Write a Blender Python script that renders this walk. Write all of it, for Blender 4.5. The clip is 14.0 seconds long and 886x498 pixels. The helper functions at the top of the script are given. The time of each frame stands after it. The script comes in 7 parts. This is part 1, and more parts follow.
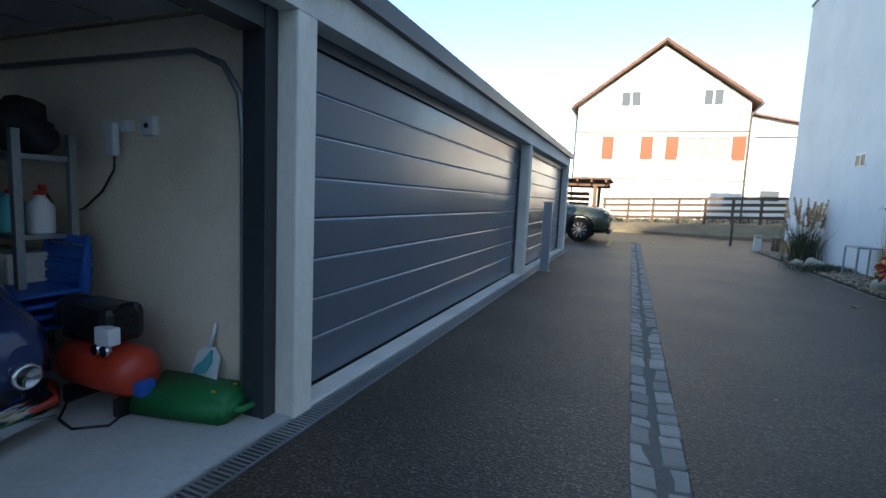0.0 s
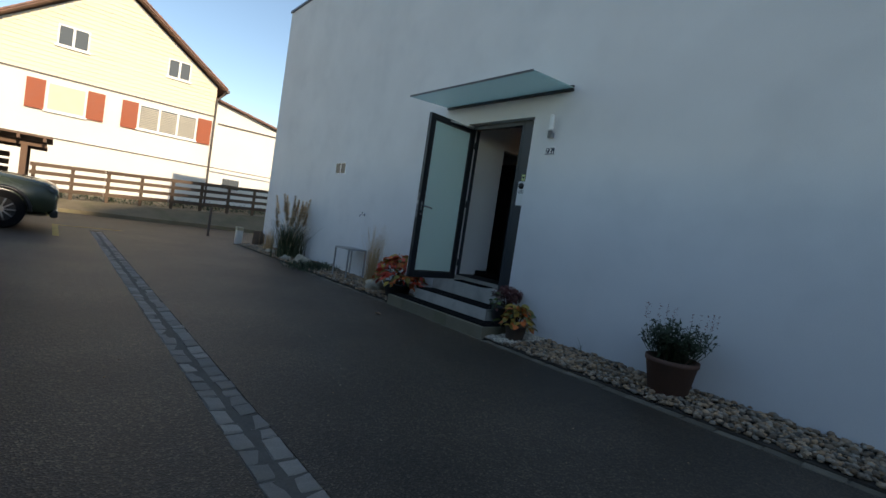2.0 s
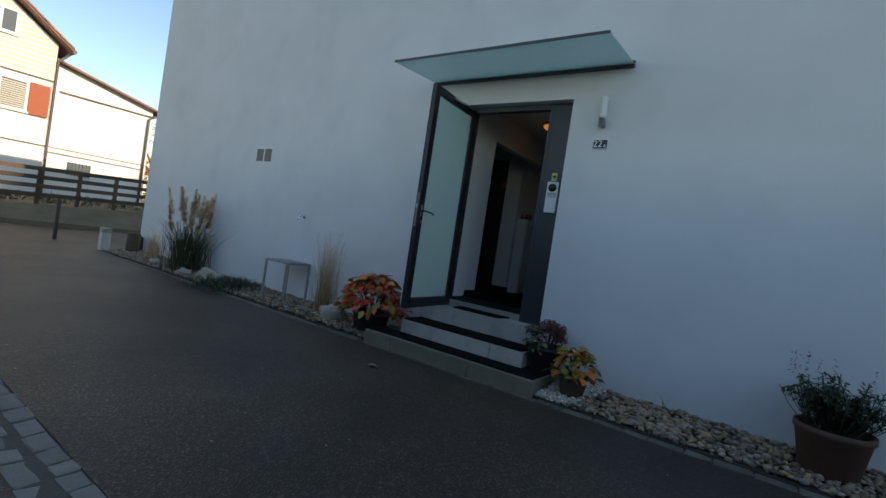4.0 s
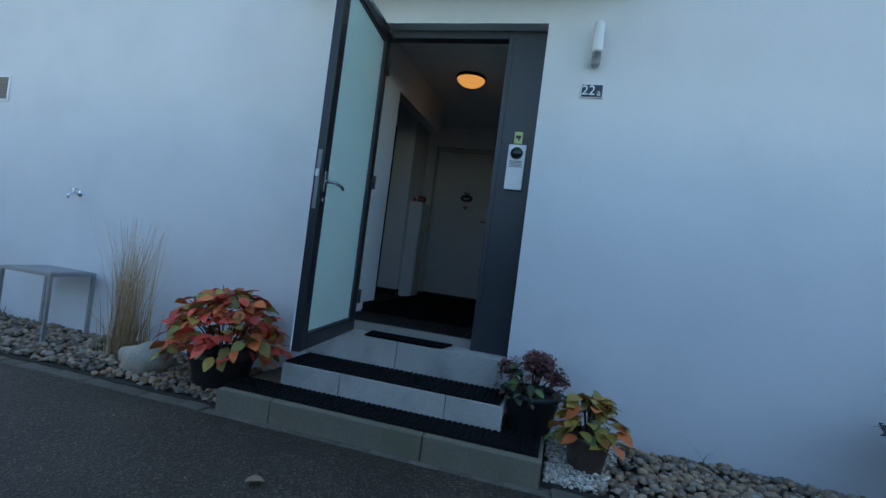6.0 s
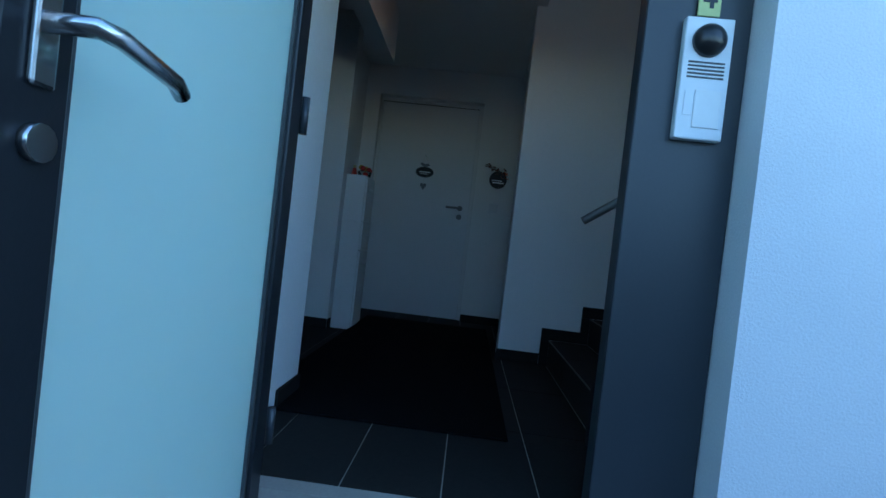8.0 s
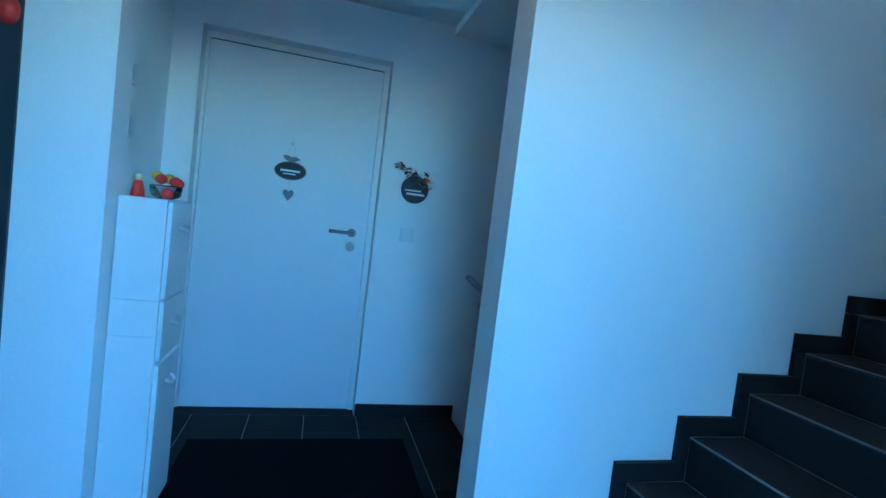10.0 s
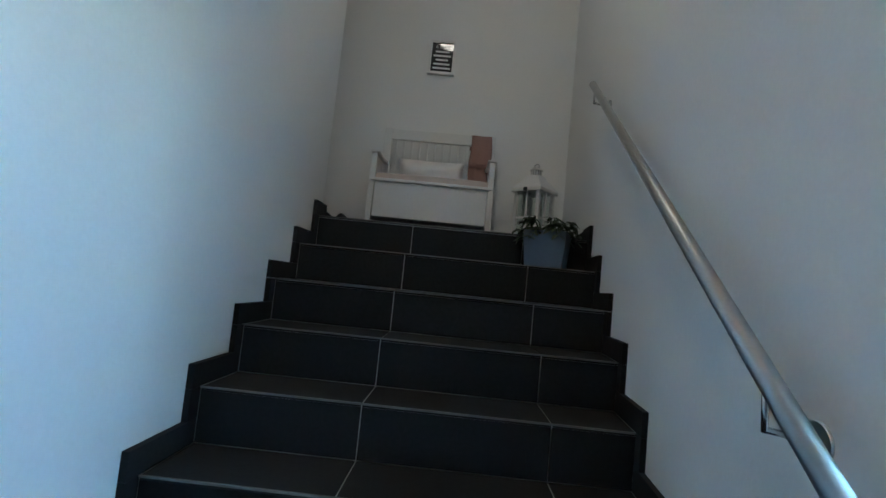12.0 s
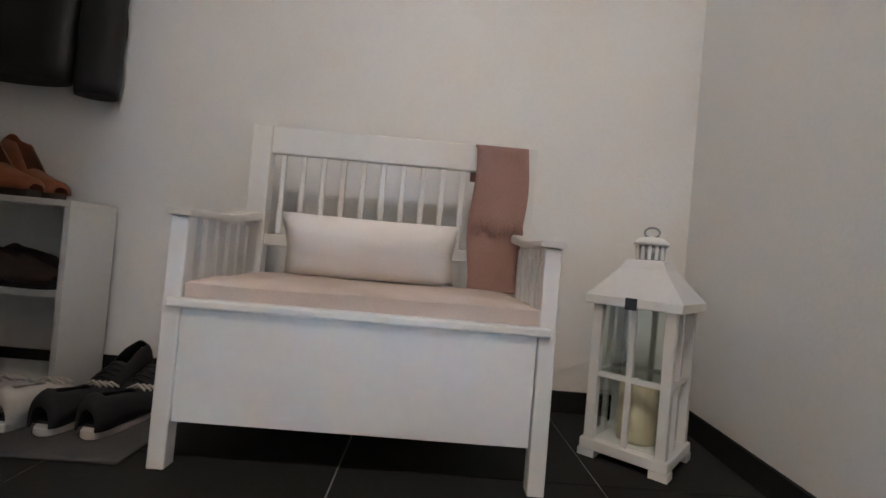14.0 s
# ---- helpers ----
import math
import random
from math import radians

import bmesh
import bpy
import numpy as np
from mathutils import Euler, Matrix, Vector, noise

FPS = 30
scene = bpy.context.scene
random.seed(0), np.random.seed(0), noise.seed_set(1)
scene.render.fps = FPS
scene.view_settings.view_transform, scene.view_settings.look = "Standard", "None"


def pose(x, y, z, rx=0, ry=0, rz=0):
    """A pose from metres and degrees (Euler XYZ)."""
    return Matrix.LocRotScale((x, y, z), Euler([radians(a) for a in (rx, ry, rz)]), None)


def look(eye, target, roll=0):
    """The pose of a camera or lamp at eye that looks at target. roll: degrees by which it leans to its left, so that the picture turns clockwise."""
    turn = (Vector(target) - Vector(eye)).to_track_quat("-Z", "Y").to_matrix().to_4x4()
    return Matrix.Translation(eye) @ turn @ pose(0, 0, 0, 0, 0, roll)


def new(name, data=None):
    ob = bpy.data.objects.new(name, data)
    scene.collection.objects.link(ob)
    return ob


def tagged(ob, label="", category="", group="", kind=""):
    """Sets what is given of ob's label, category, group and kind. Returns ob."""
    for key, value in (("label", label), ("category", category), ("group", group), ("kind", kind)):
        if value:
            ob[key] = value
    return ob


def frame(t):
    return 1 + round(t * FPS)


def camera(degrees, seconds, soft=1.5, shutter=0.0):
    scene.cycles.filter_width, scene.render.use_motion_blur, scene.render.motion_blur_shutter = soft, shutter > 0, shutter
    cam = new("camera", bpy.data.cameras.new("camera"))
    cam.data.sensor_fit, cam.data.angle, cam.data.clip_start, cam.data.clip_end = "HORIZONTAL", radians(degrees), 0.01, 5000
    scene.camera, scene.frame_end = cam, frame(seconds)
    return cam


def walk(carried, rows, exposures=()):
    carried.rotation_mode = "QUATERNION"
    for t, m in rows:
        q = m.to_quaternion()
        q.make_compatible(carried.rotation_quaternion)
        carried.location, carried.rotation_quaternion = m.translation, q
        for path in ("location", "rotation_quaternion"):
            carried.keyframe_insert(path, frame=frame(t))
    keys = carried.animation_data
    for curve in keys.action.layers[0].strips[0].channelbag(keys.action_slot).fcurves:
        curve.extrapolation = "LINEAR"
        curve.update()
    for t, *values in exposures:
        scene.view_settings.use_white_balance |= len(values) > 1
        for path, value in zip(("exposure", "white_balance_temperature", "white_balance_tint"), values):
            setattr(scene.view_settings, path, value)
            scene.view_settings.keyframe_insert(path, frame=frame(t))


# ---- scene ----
cam = camera(86.2, 14.0)
PATH = [  # seconds, eye, target, lean
    (0, (0.254, -0.055, 1.079), (-0.471, 1.797, 0.862), 2.7),
    (0.5, (0.104, 0.431, 1.074), (-0.013, 2.417, 0.875), 4.8),
    (1, (-0.056, 0.95, 1.12), (0.378, 2.895, 0.953), 6.5),
    (1.5, (-0.2, 1.455, 1.133), (0.837, 3.162, 1.023), 7.9),
    (2, (-0.422, 2.016, 1.136), (0.866, 3.545, 1.063), 8.5),
    (2.2, (-0.448, 2.17, 1.134), (0.886, 3.66, 1.073), 8.8),
    (4.5, (-0.048, 4.691, 1.166), (1.671, 5.714, 1.144), 8.1),
    (5, (0.222, 5.103, 1.175), (2.039, 5.939, 1.164), 7.8),
    (5.5, (0.542, 5.45, 1.134), (2.432, 6.104, 1.144), 7.6),
    (6, (0.948, 5.713, 1.117), (2.884, 6.212, 1.136), 7.3),
    (6.5, (1.425, 5.969, 1.102), (3.387, 6.353, 1.133), 6.8),
    (7, (1.93, 6.202, 1.133), (3.909, 6.492, 1.161), 6.3),
    (7.2, (2.114, 6.299, 1.153), (4.098, 6.554, 1.172), 6.3),
    (9.5, (4.393, 6.991, 1.624), (6.364, 6.672, 1.525), 7.1),
    (10, (4.689, 6.99, 1.746), (6.618, 6.472, 1.642), 6.9),
    (10.5, (4.971, 6.84, 1.829), (6.775, 5.979, 1.759), 7.0),
    (11, (5.255, 6.718, 1.804), (6.346, 5.042, 1.868), 8.1),
    (11.5, (5.293, 6.652, 1.81), (5.605, 4.682, 1.951), 6.7),
    (12, (5.37, 6.537, 1.793), (5.433, 4.544, 1.945), 5.7),
    (12.5, (5.48, 6.176, 1.839), (5.465, 4.181, 1.965), 5.4),
    (13, (5.528, 5.605, 1.955), (5.473, 3.609, 2.04), 5.4),
    (13.5, (5.51, 4.976, 2.246), (5.447, 2.978, 2.308), 5.0),
    (14, (5.459, 4.459, 2.592), (5.403, 2.46, 2.618), 5.0),
]
walk(cam, [(t, look(e, g, r)) for t, e, g, r in PATH], [
    (0.0, 1.65, 6300, 8), (1.0, 1.1, 6700, 9), (2.0, 0.62, 6950, 9), (4.5, 0.9, 6850, 8), (5.5, 1.35, 6450, 8), (6.5, 1.8, 5750, 5), (7.2, 2.2, 5600, 4), (8.2, 2.6, 4900, -2), (8.8, 3.8, 4000, -10),
    (9.3, 4.7, 3550, -11), (10.0, 5.1, 3850, -12), (10.5, 5.1, 4700, -8), (11.0, 4.95, 4850, -6), (11.5, 5.15, 5150, -3), (12.0, 5.4, 5350, -1), (12.5, 5.65, 5550, 1), (13.0, 5.95, 5600, 4), (14.0, 6.62, 5850, 10)])

# ---------------- light ----------------
SUN_AZ, SUN_EL = radians(2), radians(22)
world = bpy.data.worlds.new("sky")
scene.world = world
world.use_nodes = True
wn = world.node_tree.nodes
sky = wn.new("ShaderNodeTexSky")
sky.sky_type = "NISHITA"
sky.sun_disc = False
sky.sun_elevation, sky.sun_rotation = SUN_EL, math.pi - SUN_AZ
sky.air_density, sky.dust_density, sky.ozone_density = 1.0, 0.15, 1.6
wn["Background"].inputs["Strength"].default_value = 0.12
world.node_tree.links.new(sky.outputs[0], wn["Background"].inputs["Color"])

sun = new("sun", bpy.data.lights.new("sun", "SUN"))
sun.data.energy, sun.data.angle, sun.data.color = 3.8, radians(0.5), (1.0, 0.86, 0.68)
sun.matrix_world = look((math.sin(SUN_AZ) * 10, -math.cos(SUN_AZ) * 10, 10 * math.tan(SUN_EL)), (0, 0, 0))

# ---------------- materials ----------------


def node_mat(name):
    m = bpy.data.materials.new(name)
    m.use_nodes = True
    return m, m.node_tree.nodes, m.node_tree.links, m.node_tree.nodes["Principled BSDF"]


def surface(name, color, rough=0.6, metal=0.0, vary=0.12, scale=6.0, grain=60.0, bump=0.15, dist=0.004,
            stain=None, stain_scale=1.2, per_piece=0.0, island=0.0, second=None, coat=0.0, spec=0.5, stretch=(1, 1, 1), rvary=0.1):
    """Painted, plastered, woven, mineral: a base colour with cloudy and fine variation and relief."""
    m, n, l, b = node_mat(name)
    co = n.new("ShaderNodeTexCoord")
    mp = n.new("ShaderNodeMapping")
    mp.inputs["Scale"].default_value = stretch
    l.new(co.outputs["Object"], mp.inputs[0])
    big, fine = n.new("ShaderNodeTexNoise"), n.new("ShaderNodeTexNoise")
    big.inputs["Scale"].default_value, fine.inputs["Scale"].default_value = scale, grain
    big.inputs["Detail"].default_value, fine.inputs["Detail"].default_value = 5, 4
    for t in (big, fine):
        l.new(mp.outputs[0], t.inputs["Vector"])
    add = n.new("ShaderNodeMath")
    add.operation = "ADD"
    l.new(big.outputs[0], add.inputs[0])
    l.new(fine.outputs[0], add.inputs[1])
    amount = n.new("ShaderNodeMapRange")
    amount.inputs[1].default_value, amount.inputs[2].default_value = 0.6, 1.4
    amount.inputs[3].default_value, amount.inputs[4].default_value = 1 - vary, 1 + vary
    l.new(add.outputs[0], amount.inputs[0])
    last = amount.outputs[0]
    for strength, kind in ((per_piece, "object"), (island, "island")):
        if strength:
            src = n.new("ShaderNodeObjectInfo").outputs["Random"] if kind == "object" else n.new("ShaderNodeNewGeometry").outputs["Random Per Island"]
            r = n.new("ShaderNodeMapRange")
            r.inputs[3].default_value, r.inputs[4].default_value = 1 - strength, 1 + strength
            l.new(src, r.inputs[0])
            mul = n.new("ShaderNodeMath")
            mul.operation = "MULTIPLY"
            l.new(last, mul.inputs[0])
            l.new(r.outputs[0], mul.inputs[1])
            last = mul.outputs[0]
    tint = n.new("ShaderNodeVectorMath")
    tint.operation = "SCALE"
    tint.inputs[0].default_value = color
    l.new(last, tint.inputs["Scale"])
    out = tint.outputs[0]
    if second:
        both = n.new("ShaderNodeMix")
        both.data_type = "RGBA"
        both.inputs[6].default_value, both.inputs[7].default_value = (*color, 1), (*second, 1)
        wn_ = n.new("ShaderNodeTexWhiteNoise")
        wn_.noise_dimensions = "1D"
        l.new(n.new("ShaderNodeNewGeometry").outputs["Random Per Island"], wn_.inputs["W"])
        l.new(wn_.outputs["Value"], both.inputs[0])
        l.new(both.outputs[2], tint.inputs[0])
    if stain:
        st = n.new("ShaderNodeTexNoise")
        st.inputs["Scale"].default_value, st.inputs["Detail"].default_value = stain_scale, 6
        l.new(mp.outputs[0], st.inputs["Vector"])
        ramp = n.new("ShaderNodeMapRange")
        ramp.inputs[1].default_value, ramp.inputs[2].default_value = 0.5, 0.75
        ramp.inputs[4].default_value = stain[3]
        l.new(st.outputs[0], ramp.inputs[0])
        mix = n.new("ShaderNodeMix")
        mix.data_type = "RGBA"
        l.new(ramp.outputs[0], mix.inputs[0])
        l.new(out, mix.inputs[6])
        mix.inputs[7].default_value = (*stain[:3], 1)
        out = mix.outputs[2]
    l.new(out, b.inputs["Base Color"])
    rr = n.new("ShaderNodeMapRange")
    rr.inputs[3].default_value, rr.inputs[4].default_value = max(rough - rvary, 0.02), min(rough + rvary, 1)
    l.new(big.outputs[0], rr.inputs[0])
    l.new(rr.outputs[0], b.inputs["Roughness"])
    b.inputs["Metallic"].default_value = metal
    b.inputs["Coat Weight"].default_value = coat
    b.inputs["Specular IOR Level"].default_value = spec
    if bump:
        bp = n.new("ShaderNodeBump")
        bp.inputs["Strength"].default_value, bp.inputs["Distance"].default_value = bump, dist
        l.new(fine.outputs[0], bp.inputs["Height"])
        l.new(bp.outputs[0], b.inputs["Normal"])
    return m


def speckled(name, dark, mid, light, scale, rough=0.9, bump=0.6, dist=0.006, patches=0.25, patch_scale=0.7):
    """Asphalt and terrazzo-like stone: fine chips of several tones over cloudy patches."""
    m, n, l, b = node_mat(name)
    co = n.new("ShaderNodeTexCoord")
    vor, cloud, fine = n.new("ShaderNodeTexVoronoi"), n.new("ShaderNodeTexNoise"), n.new("ShaderNodeTexNoise")
    vor.inputs["Scale"].default_value, cloud.inputs["Scale"].default_value, fine.inputs["Scale"].default_value = scale, patch_scale, scale * 0.35
    cloud.inputs["Detail"].default_value = 6
    for t in (vor, cloud, fine):
        l.new(co.outputs["Object"], t.inputs["Vector"])
    bw = n.new("ShaderNodeRGBToBW")
    l.new(vor.outputs["Color"], bw.inputs[0])
    ramp = n.new("ShaderNodeValToRGB")
    e = ramp.color_ramp.elements
    e[0].color, e[1].color = (*dark, 1), (*light, 1)
    e[0].position, e[1].position = 0.15, 0.95
    mid_e = e.new(0.62)
    mid_e.color = (*mid, 1)
    l.new(bw.outputs[0], ramp.inputs[0])
    mr = n.new("ShaderNodeMapRange")
    mr.inputs[1].default_value, mr.inputs[2].default_value = 0.3, 0.7
    mr.inputs[3].default_value, mr.inputs[4].default_value = 1 - patches, 1 + patches
    l.new(cloud.outputs[0], mr.inputs[0])
    sc = n.new("ShaderNodeVectorMath")
    sc.operation = "SCALE"
    l.new(ramp.outputs[0], sc.inputs[0])
    l.new(mr.outputs[0], sc.inputs["Scale"])
    l.new(sc.outputs[0], b.inputs["Base Color"])
    b.inputs["Roughness"].default_value = rough
    bp = n.new("ShaderNodeBump")
    bp.inputs["Strength"].default_value, bp.inputs["Distance"].default_value = bump, dist
    add = n.new("ShaderNodeMath")
    add.operation = "ADD"
    l.new(vor.outputs["Distance"], add.inputs[0])
    l.new(fine.outputs[0], add.inputs[1])
    l.new(add.outputs[0], bp.inputs["Height"])
    l.new(bp.outputs[0], b.inputs["Normal"])
    return m


def clear_glass(name, tint=(0.9, 0.95, 0.93), rough=0.0, mixin=0.0, body=(0.6, 0.75, 0.72)):
    """Glass; mixin of a milky body for frosted panes."""
    m, n, l, b = node_mat(name)
    b.inputs["Base Color"].default_value = (*tint, 1)
    b.inputs["Roughness"].default_value = rough
    b.inputs["Transmission Weight"].default_value = 1.0
    b.inputs["IOR"].default_value = 1.45
    if mixin:
        d = n.new("ShaderNodeBsdfPrincipled")
        d.inputs["Base Color"].default_value = (*body, 1)
        d.inputs["Roughness"].default_value = 0.12
        tr = n.new("ShaderNodeBsdfTranslucent")
        tr.inputs["Color"].default_value = (*body, 1)
        half = n.new("ShaderNodeMixShader")
        half.inputs[0].default_value = 0.5
        l.new(d.outputs[0], half.inputs[1])
        l.new(tr.outputs[0], half.inputs[2])
        mx = n.new("ShaderNodeMixShader")
        mx.inputs[0].default_value = mixin
        l.new(b.outputs[0], mx.inputs[1])
        l.new(half.outputs[0], mx.inputs[2])
        l.new(mx.outputs[0], n["Material Output"].inputs[0])
    return m


def glowing(name, color, strength):
    m, n, l, b = node_mat(name)
    b.inputs["Base Color"].default_value = (*color, 1)
    b.inputs["Emission Color"].default_value = (*color, 1)
    b.inputs["Emission Strength"].default_value = strength
    return m


ASPHALT = speckled("asphalt", (0.0235, 0.018, 0.0128), (0.044, 0.0335, 0.0235), (0.135, 0.107, 0.075), 105, rough=0.58, bump=0.5, dist=0.006, patches=0.5, patch_scale=0.8)
RENDER_WHITE = surface("white_render", (0.74, 0.745, 0.75), 0.9, vary=0.08, scale=1.1, grain=150, bump=0.3, dist=0.005, stain=(0.58, 0.595, 0.61, 0.35), stain_scale=1.6)
INNER_WHITE = surface("inner_plaster", (0.84, 0.84, 0.83), 0.85, vary=0.03, scale=1.0, grain=90, bump=0.22, dist=0.003)
CONCRETE = surface("concrete", (0.66, 0.645, 0.60), 0.85, vary=0.15, scale=3, grain=45, bump=0.2, stain=(0.3, 0.27, 0.22, 0.4), stain_scale=1.6)
STAINED_CONCRETE = surface("stained_concrete", (0.74, 0.71, 0.65), 0.85, vary=0.12, scale=4, grain=50, bump=0.25, stain=(0.26, 0.2, 0.14, 0.7), stain_scale=3.2, stretch=(1, 1, 0.3))
GARAGE_WALL = surface("garage_plaster", (0.85, 0.74, 0.59), 0.9, vary=0.12, scale=2, grain=60, bump=0.2, stain=(0.3, 0.2, 0.12, 0.4), stain_scale=1.1)
GARAGE_FLOOR = surface("garage_screed", (0.45, 0.45, 0.43), 0.75, vary=0.15, scale=1.5, grain=40, bump=0.1, stain=(0.15, 0.15, 0.14, 0.5))
DOOR_PANEL = surface("anthracite_sheet", (0.11, 0.13, 0.165), 0.2, vary=0.06, scale=2, grain=300, bump=0.15, dist=0.0008, spec=0.6)
DARK_METAL = surface("dark_grey_metal", (0.035, 0.04, 0.047), 0.4, vary=0.08, scale=3, grain=120, bump=0.05, spec=0.5)
ROOF_TRIM = surface("roof_trim", (0.06, 0.065, 0.07), 0.45, vary=0.1, scale=2, grain=80, bump=0.05)
DARK_TILE = surface("dark_slate_tile", (0.0165, 0.0165, 0.0162), 0.75, spec=0.2, vary=0.25, scale=3, grain=70, bump=0.12, dist=0.002, per_piece=0.12)
GROUT = surface("grout", (0.32, 0.30, 0.27), 0.9, vary=0.1, scale=8, grain=90)
STEP_STONE = surface("step_stone", (0.47, 0.455, 0.415), 0.75, vary=0.14, scale=4, grain=60, bump=0.15, stain=(0.2, 0.2, 0.19, 0.6), stain_scale=3.5, per_piece=0.05)
SLAB_CONCRETE = surface("mossy_concrete", (0.19, 0.175, 0.125), 0.9, vary=0.2, scale=5, grain=50, bump=0.3, stain=(0.12, 0.13, 0.07, 0.6), stain_scale=3)
# black rubber, also the black for shade painted between garage door panels
RUBBER_AND_GAP = surface("black_rubber_and_gap", (0.008, 0.008, 0.009), 0.85, spec=0.2, vary=0.2, scale=8, grain=120, bump=0.4, dist=0.003)
DOORMAT = surface("mat_fibre", (0.006, 0.006, 0.007), 1.0, spec=0.05, vary=0.3, scale=10, grain=300, bump=0.6, dist=0.004)
GRANITE = surface("granite_sett", (0.28, 0.265, 0.24), 0.8, vary=0.28, scale=9, grain=140, bump=0.6, dist=0.005, per_piece=0.25, stain=(0.13, 0.12, 0.1, 0.5), stain_scale=5)
MORTAR = surface("mortar", (0.12, 0.112, 0.1), 0.95, vary=0.25, scale=8, grain=80, bump=0.5)
GALVANISED = surface("galvanised_steel", (0.36, 0.38, 0.4), 0.45, metal=0.8, vary=0.15, scale=12, grain=60, bump=0.05)
STEEL = surface("brushed_steel", (0.55, 0.55, 0.55), 0.28, metal=1.0, vary=0.06, scale=6, grain=150, bump=0.04, dist=0.001)
CHROME = surface("chrome", (0.8, 0.8, 0.82), 0.08, metal=1.0, vary=0.03, bump=0, rvary=0.04)
WHITE_PAINT = surface("white_lacquer", (0.76, 0.76, 0.75), 0.4, vary=0.03, scale=3, grain=40, bump=0.04, dist=0.001)
WHITE_DOOR = surface("white_door", (0.74, 0.75, 0.76), 0.45, vary=0.02, scale=2, grain=40, bump=0.02, dist=0.001)
FROSTED = clear_glass("frosted_glass", (0.7, 0.86, 0.82), 0.35, 0.85, (0.66, 0.8, 0.775))
CANOPY_GLASS = clear_glass("canopy_glass", (0.8, 0.94, 0.91), 0.25, 0.5, (0.62, 0.82, 0.78))
PANE = clear_glass("window_glass")


def dark_pane():
    m, n, l, b = node_mat("house_window_glass")
    b.inputs["Base Color"].default_value = (0.11, 0.125, 0.14, 1)
    b.inputs["Roughness"].default_value = 0.05
    b.inputs["Specular IOR Level"].default_value = 0.8
    return m


FAR_PANE = dark_pane()

# ---------------- helpers for meshes ----------------


def box(bm, x0, x1, y0, y1, z0, z1, bevel=0.0):
    vs = [bm.verts.new((x, y, z)) for z in (z0, z1) for y in (y0, y1) for x in (x0, x1)]
    fs = [bm.faces.new([vs[i] for i in f]) for f in ((0, 2, 3, 1), (4, 5, 7, 6), (0, 1, 5, 4), (2, 6, 7, 3), (0, 4, 6, 2), (1, 3, 7, 5))]
    if bevel:
        es = list({e for f in fs for e in f.edges})
        bmesh.ops.bevel(bm, geom=es, offset=bevel, segments=2, affect="EDGES", profile=0.5)
    return bm


def boxes(*dims, bevel=0.0):
    bm = bmesh.new()
    for d in dims:
        box(bm, *d, bevel=bevel)
    return bm


def lathe(bm, profile, n=24, at=(0, 0, 0), squash=(1, 1)):
    """Turn a profile of (radius, height) round the z axis."""
    rings = [[bm.verts.new((at[0] + r * squash[0] * math.cos(2 * math.pi * i / n), at[1] + r * squash[1] * math.sin(2 * math.pi * i / n), at[2] + z)) for i in range(n)] for r, z in profile]
    for a, b in zip(rings, rings[1:]):
        for i in range(n):
            bm.faces.new((a[i], a[(i + 1) % n], b[(i + 1) % n], b[i])).smooth = True
    if profile[0][0] > 1e-5:
        bm.faces.new(rings[0][::-1])
    if profile[-1][0] > 1e-5:
        bm.faces.new(rings[-1])
    return bm


def tube(bm, pts, r, n=10, cap=True):
    """A round bar along points; r a number or one radius for each point."""
    pts = [Vector(p) for p in pts]
    rs = r if isinstance(r, (list, tuple)) else [r] * len(pts)
    rings, up = [], None
    for i, p in enumerate(pts):
        d = (pts[min(i + 1, len(pts) - 1)] - pts[max(i - 1, 0)]).normalized()
        a = d.orthogonal().normalized() if up is None else (up - d * up.dot(d)).normalized()
        up, b = a, d.cross(a)
        rings.append([bm.verts.new(p + (a * math.cos(2 * math.pi * k / n) + b * math.sin(2 * math.pi * k / n)) * rs[i]) for k in range(n)])
    for a, b in zip(rings, rings[1:]):
        for k in range(n):
            bm.faces.new((a[k], a[(k + 1) % n], b[(k + 1) % n], b[k])).smooth = True
    if cap:
        bm.faces.new(rings[0][::-1])
        bm.faces.new(rings[-1])
    return bm


def prism(bm, outline, depth, axis="x", at=0.0, bevel=0.0):
    """Extrude an outline of two coordinates along an axis, from at to at + depth."""
    def put(u, v, w):
        return {"x": (w, u, v), "y": (u, w, v), "z": (u, v, w)}[axis]
    a = [bm.verts.new(put(u, v, at)) for u, v in outline]
    b = [bm.verts.new(put(u, v, at + depth)) for u, v in outline]
    k = len(outline)
    fs = [bm.faces.new(a[::-1]), bm.faces.new(b)]
    for i in range(k):
        fs.append(bm.faces.new((a[i], a[(i + 1) % k], b[(i + 1) % k], b[i])))
    bmesh.ops.recalc_face_normals(bm, faces=fs)
    if bevel:
        bmesh.ops.bevel(bm, geom=list({e for f in fs for e in f.edges}), offset=bevel, segments=2, affect="EDGES")
    return bm


def ball(bm, at, size, sub=2, rough=0.0, seed=0):
    """A rounded lump with an uneven skin."""
    made = bmesh.ops.create_icosphere(bm, subdivisions=sub, radius=1.0)["verts"]
    for v in made:
        k = 1 + rough * noise.noise(v.co * 1.7 + Vector((seed * 3.1, seed * 1.7, seed)))
        v.co = Vector((v.co.x * size[0] * k + at[0], v.co.y * size[1] * k + at[1], v.co.z * size[2] * k + at[2]))
        for f in v.link_faces:
            f.smooth = True
    return bm


def mesh_ob(name, bm, mat):
    me = bpy.data.meshes.new(name)
    bm.to_mesh(me)
    bm.free()
    me.materials.append(mat)
    return new(name, me)


def part(name, bm, mat, parent, label=""):
    ob = mesh_ob(name, bm, mat)
    ob.parent = parent
    return tagged(ob, label) if label else ob


